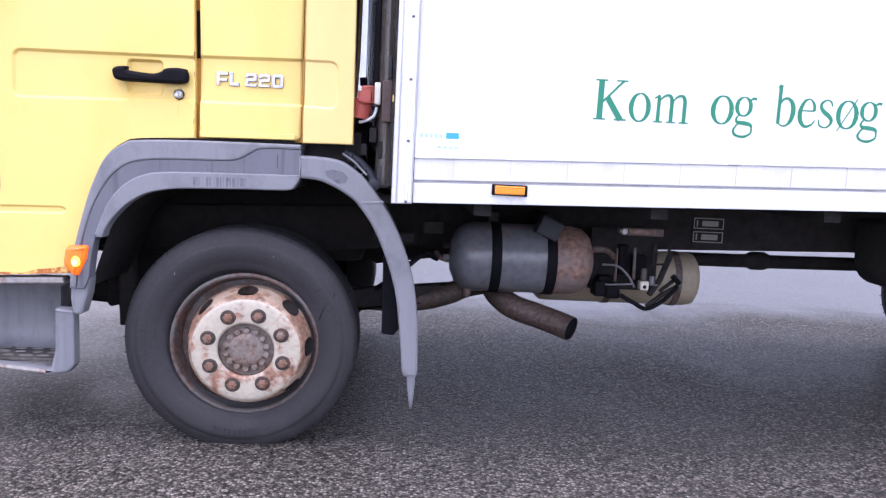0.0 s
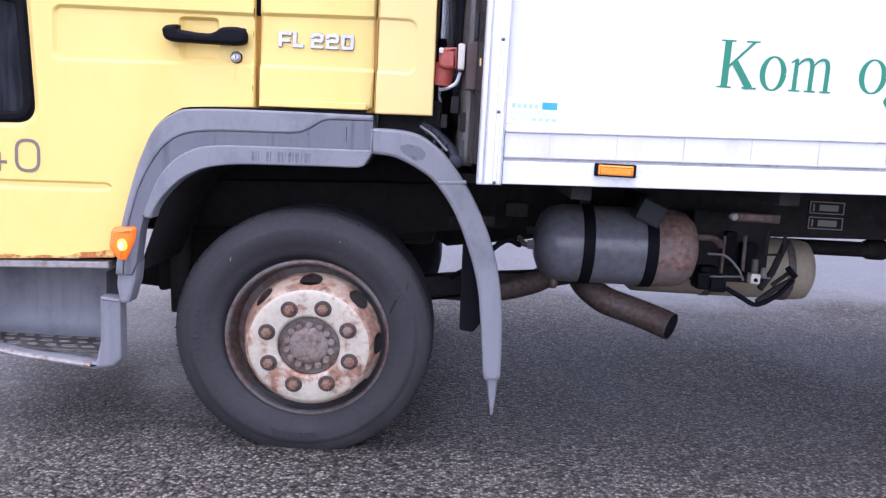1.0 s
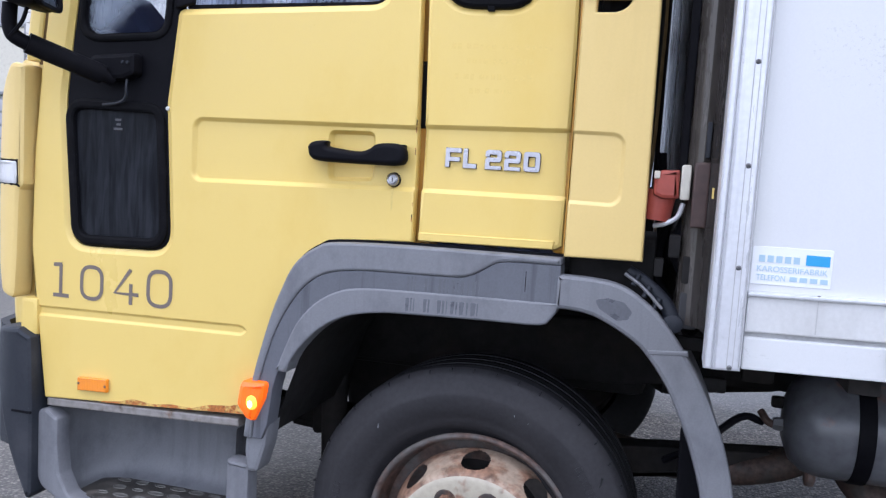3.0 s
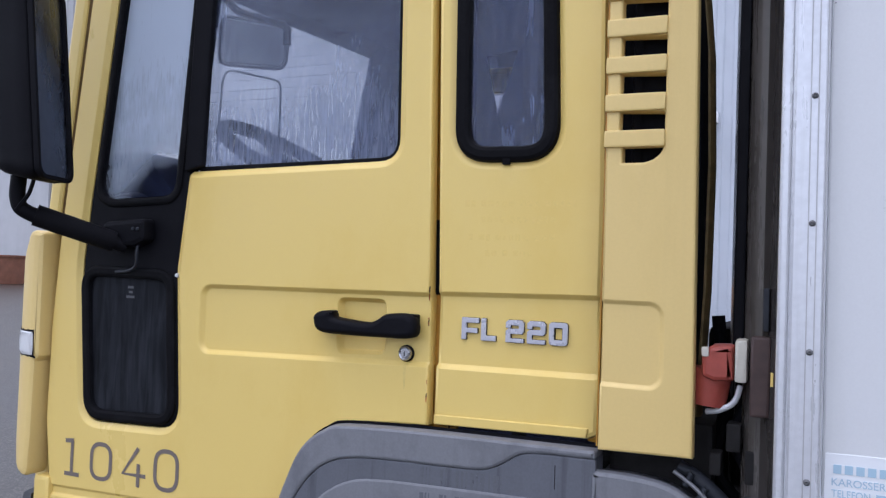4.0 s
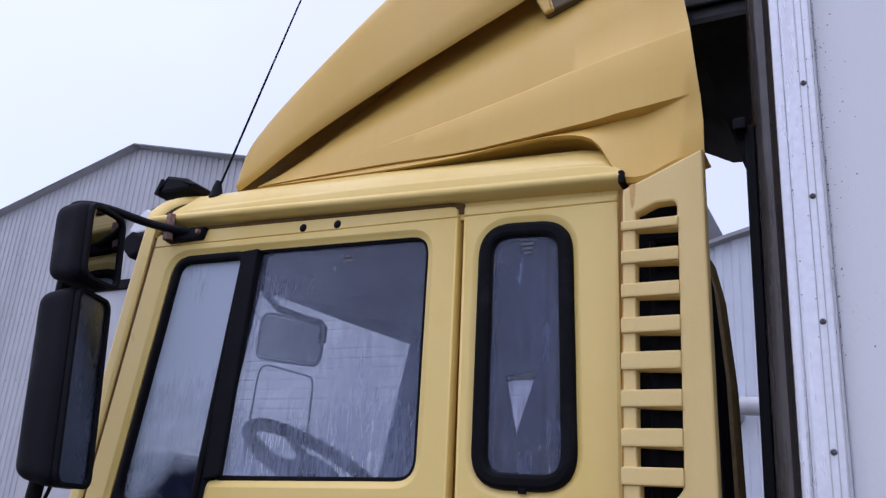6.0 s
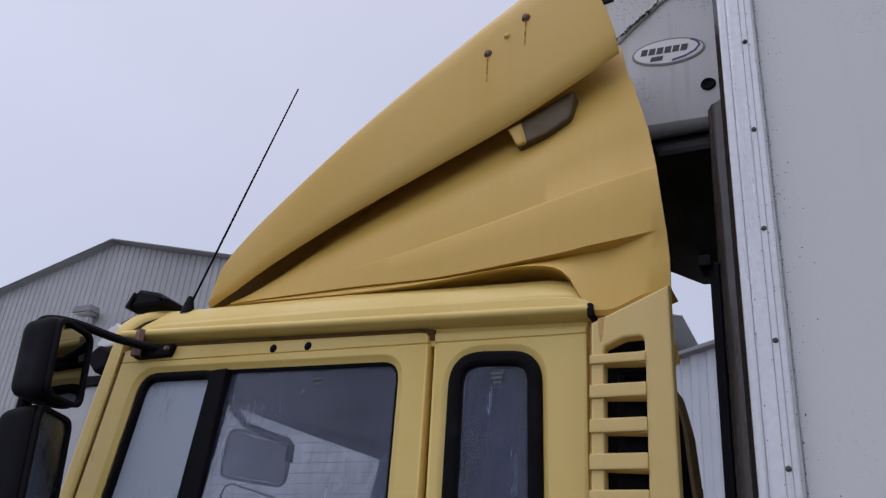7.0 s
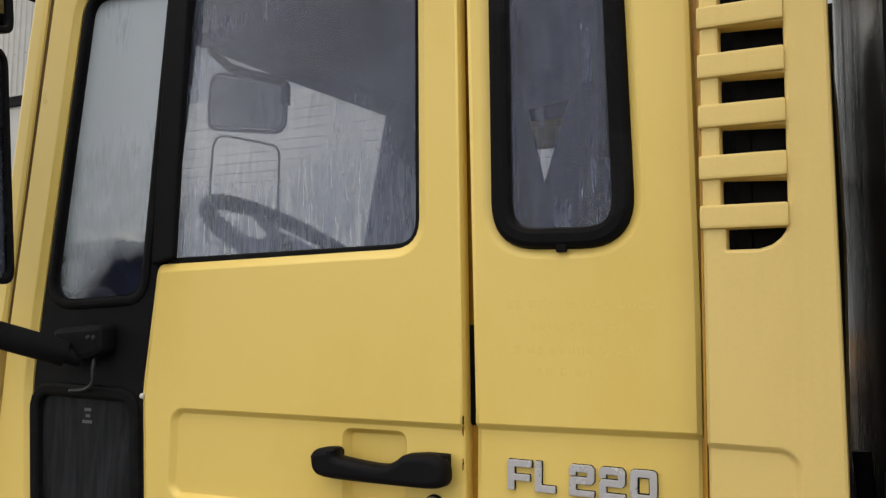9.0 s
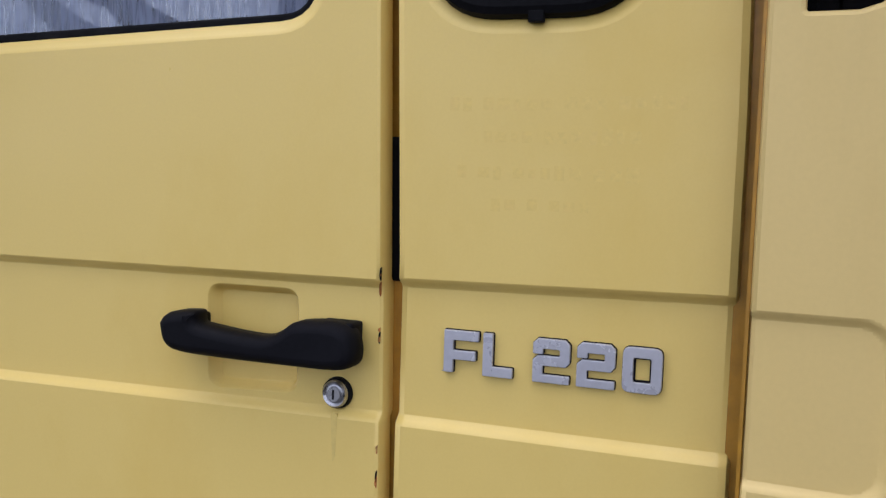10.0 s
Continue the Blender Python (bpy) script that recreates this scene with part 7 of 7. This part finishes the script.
part("inlet_base", box(0.601, 0.622, -0.028, 0.05, 1.292, 1.368, 0.006), BEIGE, plug)
part("inlet_bracket", box(0.627, 0.660, -0.03, 0.04, 1.235, 1.375, 0.005), BROWN, plug)
part("cable", tube([(0.610, 0.0, 1.285), (0.600, 0.0, 1.255), (0.575, 0.0, 1.238), (0.552, 0.01, 1.232)], 0.0055, 8), ALU_DIRTY, plug)
part("cap_pin", box(0.545, 0.558, -0.034, -0.02, 1.335, 1.352, 0.003), BEIGE, plug)
part("warning_label", box(0.664, 0.668, -0.112, -0.104, 1.300, 1.322), YELLOW, plug)
for k, pts in enumerate([[(0.62, 0.05, 1.25), (0.60, 0.05, 1.18), (0.63, 0.06, 1.10), (0.61, 0.1, 1.0)], [(0.58, 0.12, 1.24), (0.56, 0.12, 1.12), (0.60, 0.12, 1.05), (0.66, 0.14, 0.98)], [(0.55, 0.2, 1.4), (0.57, 0.2, 1.2), (0.62, 0.2, 1.1)]]):
    part("hose", tube(pts, 0.013, 8), BLACK, truck, "black hose between cab and body")
for x, z, s, mt in ((0.60, 1.19, 0.025, CHASSIS), (0.635, 1.14, 0.03, CHASSIS), (0.64, 1.05, 0.04, UNDERSIDE), (0.57, 1.14, 0.02, CHASSIS), (0.655, 1.22, 0.02, CHASSIS)):
    part("coupling", box(x - s / 2, x + s / 2, 0.0, 0.05, z - s, z + s, 0.004), mt, truck)
part("cab_back", box(0.16, 0.20, 0.05, 2.19, 1.08, 2.40, 0.02), UNDERSIDE, truck, "dark rear wall of the cab")

# --- refrigeration unit on the front wall
UK = 1.345


def unit(pts):
    return [(0.824 - (0.824 - x) * UK, 1.658 + (z - 1.658) * UK) for x, z in pts]


UY = 0.55
FRU = rpoly(unit([(0.72, 2.740), (0.72, 3.18), (0.60, 3.185), (0.46, 3.215), (0.33, 3.20), (0.27, 3.05), (0.33, 2.83), (0.47, 2.750)]), [0.01, 0.02, 0.02, 0.08, 0.08, 0.1, 0.1, 0.06])
fr = part("refrigeration_unit", prism(FRU, UY, 1.62, 0.035), FRIDGE, truck, "white refrigeration unit housing on the front wall", sharp=50)
# near-black panels carry the shade under the white housing
part("unit_base", prism(unit([(0.72, 2.69), (0.72, 2.736), (0.485, 2.736), (0.50, 2.69)]), UY + 0.01, 1.61, 0.02), UNDERSIDE, fr, "underside of the unit, shade put into its dark colour")
part("unit_underside", prism(unit([(0.72, 2.727), (0.47, 2.737), (0.33, 2.817), (0.278, 3.0), (0.266, 3.0), (0.318, 2.805), (0.465, 2.721), (0.72, 2.711)]), UY + 0.012, 1.61, 0.002), UNDERSIDE, fr, "underside of the housing, shade put into its dark colour")
part("unit_seam", prism(unit([(0.44, 2.730), (0.72, 2.730), (0.72, 2.737), (0.44, 2.737)]), UY - 0.004, UY + 0.02, 0.002), BLACK, fr)
part("unit_ridge", tube([(x, UY - 0.002, z) for x, z in unit([(0.36, 2.985), (0.42, 3.035), (0.49, 3.10), (0.55, 3.14), (0.66, 3.150)])], 0.009, 8), FRIDGE, fr)
mould = bmesh.new()
for i in range(150):
    f = rng.random() ** 1.3
    x, z = unit([(0.365 + 0.155 * f, 2.992 + 0.130 * f + rng.gauss(0, 0.003))])[0]
    spot(mould, rng, x, UY - 0.012, z + 0.002, rng.uniform(0.0015, 0.0042))
for i in range(110):
    x, z = unit([(0.36 + 0.30 * rng.random(), 3.06 + 0.10 * rng.random() ** 0.5)])[0]
    spot(mould, rng, x, UY - 0.0010, z, rng.uniform(0.0008, 0.0022))
part("mould_spots", mould, MOULD, fr, kind="stuff")
hx, hz = unit([(0.621, 2.856)])[0]
part("latch_hole", revolve([(0.0, -0.001), (0.012, -0.0015), (0.015, -0.005), (0.020, -0.005), (0.023, 0.0)], (hx, UY - 0.001, hz), seg=20), BLACK, fr)
part("grille", prism(rpoly(unit([(0.362, 3.165), (0.41, 3.170), (0.405, 3.186), (0.368, 3.180)]), 0.004), UY - 0.006, UY + 0.02, 0.003), BLACK, fr)


def oval(x, z, a, b, n=36):
    return unit([(x + a * math.cos(2 * math.pi * i / n), z + b * math.sin(2 * math.pi * i / n) - 0.07 * a * math.cos(2 * math.pi * i / n)) for i in range(n)])


lg = part("oval_emblem", prism(oval(0.536, 2.972, 0.080, 0.034), UY - 0.004, UY + 0.01, 0.002), STICKER, fr, "oval emblem with dark print")
part("emblem_edge", prism(oval(0.536, 2.972, 0.085, 0.039), UY - 0.0025, UY + 0.01, 0.001, holes=[oval(0.536, 2.972, 0.079, 0.033)]), PLATE, lg)
for i in range(6):
    x = 0.472 + i * 0.0185
    dz = 2.968 - (x - 0.536) * 0.08
    part("emblem_bar", prism(unit([(x, dz), (x + 0.0145, dz - 0.001), (x + 0.0185, dz + 0.016), (x + 0.004, dz + 0.017)]), UY - 0.0055, UY - 0.0035, 0.0003), INK, lg)
part("emblem_bar", prism(unit([(0.494, 2.951), (0.522, 2.949), (0.525, 2.961), (0.497, 2.963)]), UY - 0.0055, UY - 0.0035, 0.0003), INK, lg)
part("emblem_swoosh", stroke(unit([(0.545, 2.943), (0.575, 2.948), (0.598, 2.958), (0.609, 2.972), (0.602, 2.986), (0.590, 2.993)]), 0.008, UY - 0.0046), PURPLE, lg)

# --- roof spoiler
def sy(x):
    return -0.02 + 0.10 * max(0.0, (0.45 - x) / 1.25) ** 1.5


VU = [(-0.792, 2.500), (-0.785, 2.560), (-0.764, 2.624), (-0.715, 2.680), (-0.639, 2.746), (-0.474, 2.867), (-0.295, 2.990), (-0.017, 3.157), (0.181, 3.270), (0.270, 3.318), (0.318, 3.290)]
VL = [(-0.784, 2.498), (-0.735, 2.520), (-0.690, 2.540), (-0.638, 2.566), (-0.540, 2.610), (-0.400, 2.665), (-0.289, 2.706), (-0.053, 2.786), (0.136, 2.853), (0.290, 2.925), (0.422, 2.994)]
VU, VL = ([(p.x, p.y) for p in smooth_path([(x, z, 0) for x, z in q], 4)] for q in (VU, VL))
grid = []
for (xu, zu), (xl, zl) in zip(VU, VL):
    row = []
    for s in (0.0, 0.2, 0.4, 0.6, 0.8, 0.92):
        x, z = xl + (xu - xl) * s, zl + (zu - zl) * s
        row.append((x + 0.02 * math.sin(s * math.pi) * min(1.0, max(0.0, (xl - 0.05) / 0.3)), sy(x) - 0.006 * math.sin(s * math.pi), z))
    x, z, y = xu, zu, sy(xu)
    row += [(x - 0.004, y + 0.012, z + 0.002), (x - 0.012, y + 0.06, z + 0.018), (x - 0.02, y + 0.18, z + 0.035), (x - 0.03, y + 0.5, z + 0.05), (x - 0.035, 1.12, z + 0.055)]
    row += [(p[0], 2.24 - p[1], p[2]) for p in row[-2::-1]]
    grid.append(row)
spo = part("roof_deflector", sheet(draw_in(grid), inner=draw_in([[(x + 0.002, y + 0.008 * (1.12 - y) / 1.12, z - 0.007) for x, y, z in row] for row in grid])), YELLOW_SPOILER, truck, "yellow roof air deflector with rust runs", sharp=50)
for x, z in ((0.179, 3.172), (0.074, 3.087)):
    part("bolt", revolve([(0.0, -0.008), (0.007, -0.007), (0.011, -0.001), (0.013, 0.003)], (x, sy(x) - 0.006, z), seg=14), NUT, spo)
    part("rust_run", box(x - 0.0012, x + 0.0012, sy(x) - 0.0075, sy(x) - 0.004, z - 0.09, z - 0.008), RUST, spo)
part("bolt", revolve([(0.0, -0.006), (0.005, -0.006), (0.009, 0.0), (0.011, 0.003)], (0.127, sy(0.127) - 0.006, 3.128), seg=14), YELLOW, spo)
# side wings under the deflector


def wing_grid():
    """Columns from the front of the wing to its rear edge, each from the lower edge up under the deflector."""
    cols = [(-0.72, 2.485, 2.487, 2.489, 2.525), (-0.64, 2.482, 2.487, 2.491, 2.56), (-0.45, 2.466, 2.479, 2.508, 2.645), (-0.25, 2.452, 2.470, 2.530, 2.72), (-0.05, 2.447, 2.458, 2.556, 2.785), (0.10, 2.451, 2.461, 2.580, 2.84),
            (0.20, 2.449, 2.466, 2.600, 2.88), (0.275, 2.432, 2.470, 2.614, 2.915), (0.315, 2.390, 2.474, 2.622, 2.935), (0.345, 2.325, 2.478, 2.628, 2.95), (0.40, 2.312, 2.482, 2.637, 2.975), (0.46, 2.338, 2.488, 2.646, 3.002), (0.522, 2.358, 2.497, 2.656, 3.03)]

    lines = {k: smooth_path([(c[0], c[k], 0) for c in cols], 6) for k in (1, 2, 3, 4)}

    def at(k, x):
        for a, b in zip(lines[k], lines[k][1:]):
            if x <= b[0]:
                return a[1] + (b[1] - a[1]) * max(0.0, (x - a[0]) / max(1e-6, b[0] - a[0]))
        return cols[-1][k]
    # each level line runs back to its own place on the curved rear edge
    levels = [(0.521, 0, 0.0, 0.075, 0.0), (0.521, 0, 0.0, 0.030, 0.0), (0.521, 0, 0.0, 0.008, 0.0), (0.521, 0, 0.06, 0.004, -0.2), (0.521, 0, 0.5, 0.006, 0.4), (0.517, 0, 0.97, 0.0121, 1.0), (0.516, 1, 0.0, 0.004, 0.0), (0.508, 1, 0.5, 0.006, 0.0), (0.501, 1, 0.96, 0.008, 0.0),
              (0.500, 2, 0.0, 0.010, 0.0), (0.499, 2, 0.02, 0.014, 0.0), (0.484, 2, 0.3, 0.020, 0.0), (0.468, 2, 0.5, 0.029, 0.0), (0.455, 2, 0.65, 0.040, 0.0), (0.444, 2, 0.8, 0.050, 0.0), (0.432, 2, 0.9, 0.059, 0.0), (0.424, 2, 1.0, 0.070, 0.0), (0.416, 2, 1.0, 0.081, 0.04), (0.408, 2, 1.0, 0.096, 0.08), (0.39, 2, 1.0, 0.122, 0.12), (0.36, 2, 1.0, 0.190, 0.16)]
    n = 64
    rows = []
    for i in range(n + 1):
        out = []
        for xe, k, f, dy, bw in levels:
            x = -0.72 + (xe + 0.72) * i / n
            za, zb = at(1 + k, x), at(2 + k, x)
            fade = min(1.0, max(0.0, (0.505 - x) / 0.13))
            bul = 0.020 * min(1.0, max(0.0, (x + 0.05) / 0.45)) * fade * fade * (3 - 2 * fade)
            tuck = min(1.0, max(0.0, (x + 0.6) / 0.5))
            up = bw if dy > 0.08 else 0.0
            d = (0.005 + 0.0071 * fade if dy == 0.0121 else dy) + (bw * bul if not up else 0.0)
            y = sy(x)
            out.append((x, y + d, za + (zb - za) * f + up * (0.3 + 0.9 * tuck)))
        rows.append(out)
    return rows


wg = part("deflector_wing", sheet(wing_grid(), th=0.006, normal=(0, 1, 0)), YELLOW_SPOILER, truck, "yellow side wing of the roof deflector", sharp=30)
part("hinge_bracket", prism(rpoly([(0.128, 2.848), (0.160, 2.790), (0.235, 2.812), (0.296, 2.846), (0.306, 2.930)], [0.006, 0.012, 0.03, 0.03, 0.01]), 0.012, 0.09, 0.006), POCKET_PAINT, wg, "moulded hinge pocket, recess shade put into its brown")
part("pocket_end", prism(rpoly([(0.130, 2.850), (0.160, 2.790), (0.186, 2.798), (0.168, 2.862)], [0.004, 0.012, 0.006, 0.004]), 0.009, 0.08, 0.006), YELLOW_SPOILER, wg)
for ob in (spo, wg):
    ob.data.polygons.foreach_set("use_smooth", [True] * len(ob.data.polygons))
part("aerial", tube([(-0.830, 0.05, 2.49), (-0.71, 0.05, 2.84), (-0.591, 0.05, 3.184)], (0.0035, 0.0022), 8, smooth=0), BLACK, truck, "thin black rod aerial")
part("aerial_base", revolve([(0.0, 0.055), (0.008, 0.052), (0.014, 0.03), (0.020, 0.0)], (-0.835, 0.05, 2.462), axis="z", seg=16), BLACK, truck)

# --- mirrors
def mirror_body(cx, cy, depth, width, z0, z1, turn, name, label, glass):
    """A rounded housing whose glass faces backwards, turned towards the driver."""
    m4 = Matrix.Translation((cx, cy, 0)) @ Matrix.Rotation(radians(turn), 4, "Z")
    bm = box(-depth / 2, depth / 2, -width / 2, width / 2, z0, z1, 0.042, seg=5)
    for v in bm.verts:
        t = v.co.x / depth + 0.5
        v.co.y *= 0.62 + 0.38 * t
        v.co.z = (z0 + z1) / 2 + (v.co.z - (z0 + z1) / 2) * (0.90 + 0.10 * t)
    lean = Matrix.Identity(4)
    lean[0][2], lean[0][3] = -0.13, 0.13 * (z0 + z1) / 2
    m4 = lean @ m4
    bm.transform(m4)
    m = part(name, bm, BLACK, truck, label, sharp=60)
    w = width / 2 - 0.020
    rim = rpoly([(-w - 0.012, z0 + 0.008), (w + 0.012, z0 + 0.008), (w + 0.012, z1 - 0.008), (-w - 0.012, z1 - 0.008)], 0.034, 5)
    inner = rpoly([(-w, z0 + 0.020), (w, z0 + 0.020), (w, z1 - 0.020), (-w, z1 - 0.020)], 0.026, 5)
    rb = prism(rim, 0.0, 0.014, 0.003, holes=[inner])
    rb.transform(m4 @ Matrix(((0, -1, 0, depth / 2 + 0.010), (1, 0, 0, 0), (0, 0, 1, 0), (0, 0, 0, 1))))
    bmesh.ops.recalc_face_normals(rb, faces=rb.faces)
    part("mirror_rim", rb, BLACK, m)
    lp = rpoly([(-w, z0 + 0.018), (w, z0 + 0.018), (w, z1 - 0.018), (-w, z1 - 0.018)], 0.028, 5)
    g = bmesh.new()
    fill(g, [[g.verts.new((depth / 2 + 0.002, p[0], p[1])) for p in lp]])
    g.transform(m4)
    part("mirror_glass", g, glass, m, "mirror glass")
    return m


mirror_body(-0.985, -0.205, 0.12, 0.17, 1.640, 2.130, 20, "main_mirror", "tall black main mirror", MIRROR_DULL)
mirror_body(-1.000, -0.215, 0.125, 0.160, 2.130, 2.352, 13, "wide_angle_mirror", "black wide-angle mirror", MIRROR)
arm = part("mirror_arm", tube([(-0.995, -0.20, 1.66), (-0.995, -0.20, 1.605), (-0.978, -0.185, 1.575), (-0.91, -0.10, 1.540), (-0.84, -0.01, 1.505)], 0.018, 12), BLACK, truck, "black mirror arm")
part("arm_sleeve", tube([(-0.968, -0.172, 1.570), (-0.86, -0.03, 1.515)], 0.026, 12, smooth=0), BLACK, arm)
part("arm_link", tube([(-1.06, -0.20, 2.12), (-1.06, -0.20, 2.19)], 0.018, 10, smooth=0), BLACK, arm)
part("mirror_cable", tube([(-0.945, -0.20, 1.650), (-0.955, -0.205, 1.615), (-0.985, -0.21, 1.580)], 0.005, 6), BLACK, arm)
part("upper_arm", tube([(-1.085, -0.215, 2.345), (-1.050, -0.215, 2.364), (-1.00, -0.165, 2.366), (-0.93, -0.065, 2.350), (-0.83, 0.00, 2.338)], (0.013, 0.011), 10), BLACK, truck, "black upper mirror stay")
ub = part("upper_bracket", prism(rpoly([(-0.93, 2.315), (-0.80, 2.315), (-0.79, 2.350), (-0.87, 2.345), (-0.92, 2.36)], 0.008), -0.018, 0.01, 0.005), BLACK, truck, "black stay bracket with bolts")
part("bolt", revolve([(0.0, 0.045), (0.012, 0.045), (0.014, 0.035), (0.014, -0.03)], (-0.905, -0.03, 2.345), axis="z", seg=6), NUT, ub)
part("bolt", revolve([(0.0, -0.008), (0.006, -0.008), (0.008, 0.0)], (-0.808, -0.018, 2.333), seg=10), NUT, ub)
mp = part("mirror_mount", prism(rpoly([(-0.905, 1.565), (-0.765, 1.575), (-0.765, 1.520), (-0.80, 1.505), (-0.90, 1.50)], 0.015), -0.03, 0.012, 0.012), BLACK, truck, "black mirror mount")
for x in (-0.80, -0.785):
    part("bolt", revolve([(0.0, -0.004), (0.004, -0.003), (0.005, 0.0)], (x, -0.031, 1.548), seg=8), DARKGREY, mp)
part("mount_cable", tube([(-0.80, -0.01, 1.52), (-0.795, -0.02, 1.49), (-0.80, -0.015, 1.46), (-0.83, -0.008, 1.445), (-0.88, 0.0, 1.44)], 0.004, 6), DARKGREY, mp)

# --- inside the cab
def smooth_ring(loop, y):
    """A closed loop of the side plane as points at depth y."""
    return [(x, y, z) for x, z in loop] + [(loop[0][0], y, loop[0][1])]


part("dashboard", prism(rpoly([(-1.27, 1.10), (-0.80, 1.10), (-0.82, 1.55), (-0.95, 1.66), (-1.22, 1.62)], [0.01, 0.05, 0.08, 0.06, 0.02]), 0.10, 2.14, 0.03), TRIM, truck, "dark dashboard")
# added block that darkens the foot of the quarter light from the camera
part("dash_end", prism(rpoly([(-1.20, 1.55), (-0.80, 1.50), (-0.84, 1.66), (-0.95, 1.770), (-1.185, 1.766)], [0.01, 0.02, 0.05, 0.04, 0.03]), 0.15, 0.30, 0.03), TRIM, truck, "raised dashboard end, added and shaped to fit the camera's view")
sw = Matrix.Translation((-0.665, 0.45, 1.765)) @ Matrix.Rotation(radians(31), 4, "Y")
bm = bmesh.new()
ring = [(0.225 * math.cos(2 * math.pi * k / 40), 0.225 * math.sin(2 * math.pi * k / 40), 0) for k in range(41)]
tube(ring, 0.020, 10, bm, smooth=0, cap=False)
for k in (0.3, math.pi - 0.3, 1.5 * math.pi):
    tube([(0, 0, -0.02), (0.225 * math.cos(k), 0.225 * math.sin(k), 0)], 0.014, 8, bm, smooth=0)
revolve([(0.0, 0.01), (0.07, 0.005), (0.075, -0.03), (0.0, -0.04)], (0, 0, 0), axis="z", seg=20, bm=bm)
bm.transform(sw)
part("steering_wheel", bm, BLACK, truck, "black steering wheel", sharp=50)
part("steering_column", tube([(-0.675, 0.45, 1.745), (-0.86, 0.45, 1.40)], 0.04, 12, smooth=0), BLACK, truck)
for y in (0.33, 1.45):
    s = part("seat", box(-0.40, 0.10, y, y + 0.50, 1.25, 1.42, 0.05, seg=3), SEATCLOTH, truck, "dark cloth cab seat")
    back = prism(rpoly([(0.02, 1.38), (0.13, 1.36), (0.27, 2.05), (0.20, 2.08), (0.13, 2.05)], 0.03), y + 0.02, y + 0.48, 0.05)
    for v in back.verts:
        k = min(1.0, max(0.0, (v.co.z - 1.72) / 0.35))
        v.co.y = (y + 0.25) + (v.co.y - y - 0.25) * (1 - 0.55 * k)
    part("backrest", back, SEATCLOTH, s)
part("cab_lining_rear", box(0.13, 0.155, 0.36, 2.18, 1.10, 2.42), TRIM, truck, "grey lining of the cab's rear wall")
part("headlining", sheet([[(x, y, 2.372 + 0.10 * rise(y)) for y in (0.06, 0.5, 0.75, 1.0, 1.25, 1.5, 1.8, 2.18)] for x in (-1.06, -0.6, 0.155)], th=0.012, normal=(0, 0, 1)), TRIM, truck, "grey headlining")
# two frames stand in for the far mirrors, placed to fit the camera's view
hang = part("mirror_stand_in", tube(smooth_ring(rpoly([(-1.062, 2.285), (-0.800, 2.222), (-0.802, 2.088), (-1.066, 2.124)], 0.035, 5), 0.58), 0.0058, 6, smooth=0), PLINTH, truck, "thin grey frames standing in for the far mirrors, placed to fit the camera's view")
part("frame_plate", prism(rpoly([(-1.055, 2.275), (-0.806, 2.216), (-0.808, 2.096), (-1.060, 2.130)], 0.03), 0.575, 0.585, 0.003), CLAD_GREY, hang, "dull grey plate in the upper frame")
part("frame_edge", tube([(-1.068, 0.58, 2.352), (-0.995, 0.58, 2.290), (-0.900, 0.58, 2.256), (-0.815, 0.58, 2.230), (-0.801, 0.58, 2.215), (-0.801, 0.58, 2.165)], 0.0125, 8, smooth=0), BLACK, hang)
part("lower_frame", tube(smooth_ring(rpoly([(-1.045, 2.108), (-0.818, 2.052), (-0.816, 1.78), (-1.062, 1.80)], 0.04, 5), 0.58), 0.0038, 6, smooth=0), CLAD_GREY, hang)
part("far_pillar", prism(rpoly([(-1.02, 2.50), (-1.14, 2.50), (-1.32, 1.50), (-1.20, 1.50)], 0.02), 1.70, 2.18, 0.03), TRIM, truck, "dark lining of the far windscreen pillar")
# added dark panel; its V hole is placed to fit the camera's view
part("rear_window_mask", prism([(-0.16, 1.60), (0.32, 1.60), (0.32, 2.34), (-0.16, 2.34)], 0.112, 0.118, 0.001, holes=[[(0.058, 1.945), (0.130, 1.955), (0.087, 1.818)]]), SEATCLOTH, truck, "dark panel with a V hole, placed to fit the camera's view")
FARDOOR = [(0.17, 2.42), (0.17, 1.15), (-1.09, 1.10), (-1.06, 1.60), (-0.98, 2.46)]
FARWIN = rpoly([(-0.88, 2.36), (-0.10, 2.35), (-0.09, 1.62), (-0.97, 1.58)], 0.06)
far = prism(FARDOOR[::-1], 2.20, 2.24, 0.004, holes=[FARWIN])
part("far_side", far, YELLOW, truck, "yellow far side of the cab with its window")
fg = part("far_glass", prism(inset(FARWIN, -0.01), 2.215, 2.219, 0.001), GLASS_CLEAR, truck, "far side window", sharp=3)
fg.visible_shadow = False
part("far_mirror", box(-1.08, -0.96, 2.34, 2.54, 1.66, 2.10, 0.03, seg=3), BLACK, truck, "black far side mirror")
part("far_mirror", box(-1.10, -0.98, 2.34, 2.52, 2.14, 2.34, 0.03, seg=3), BLACK, truck, "black far side wide-angle mirror")
part("side_lining", prism(rpoly([(-0.66, 1.12), (0.34, 1.12), (0.34, 1.66), (-0.66, 1.66)], 0.005), 0.055, 0.065, 0.002), TRIM, truck)
part("rear_side_lining", prism([(-0.075, 1.62), (0.335, 1.62), (0.335, 2.30), (-0.085, 2.30)], 0.055, 0.065, 0.002, holes=[inset(RWIN, 0.018)]), TRIM, truck)
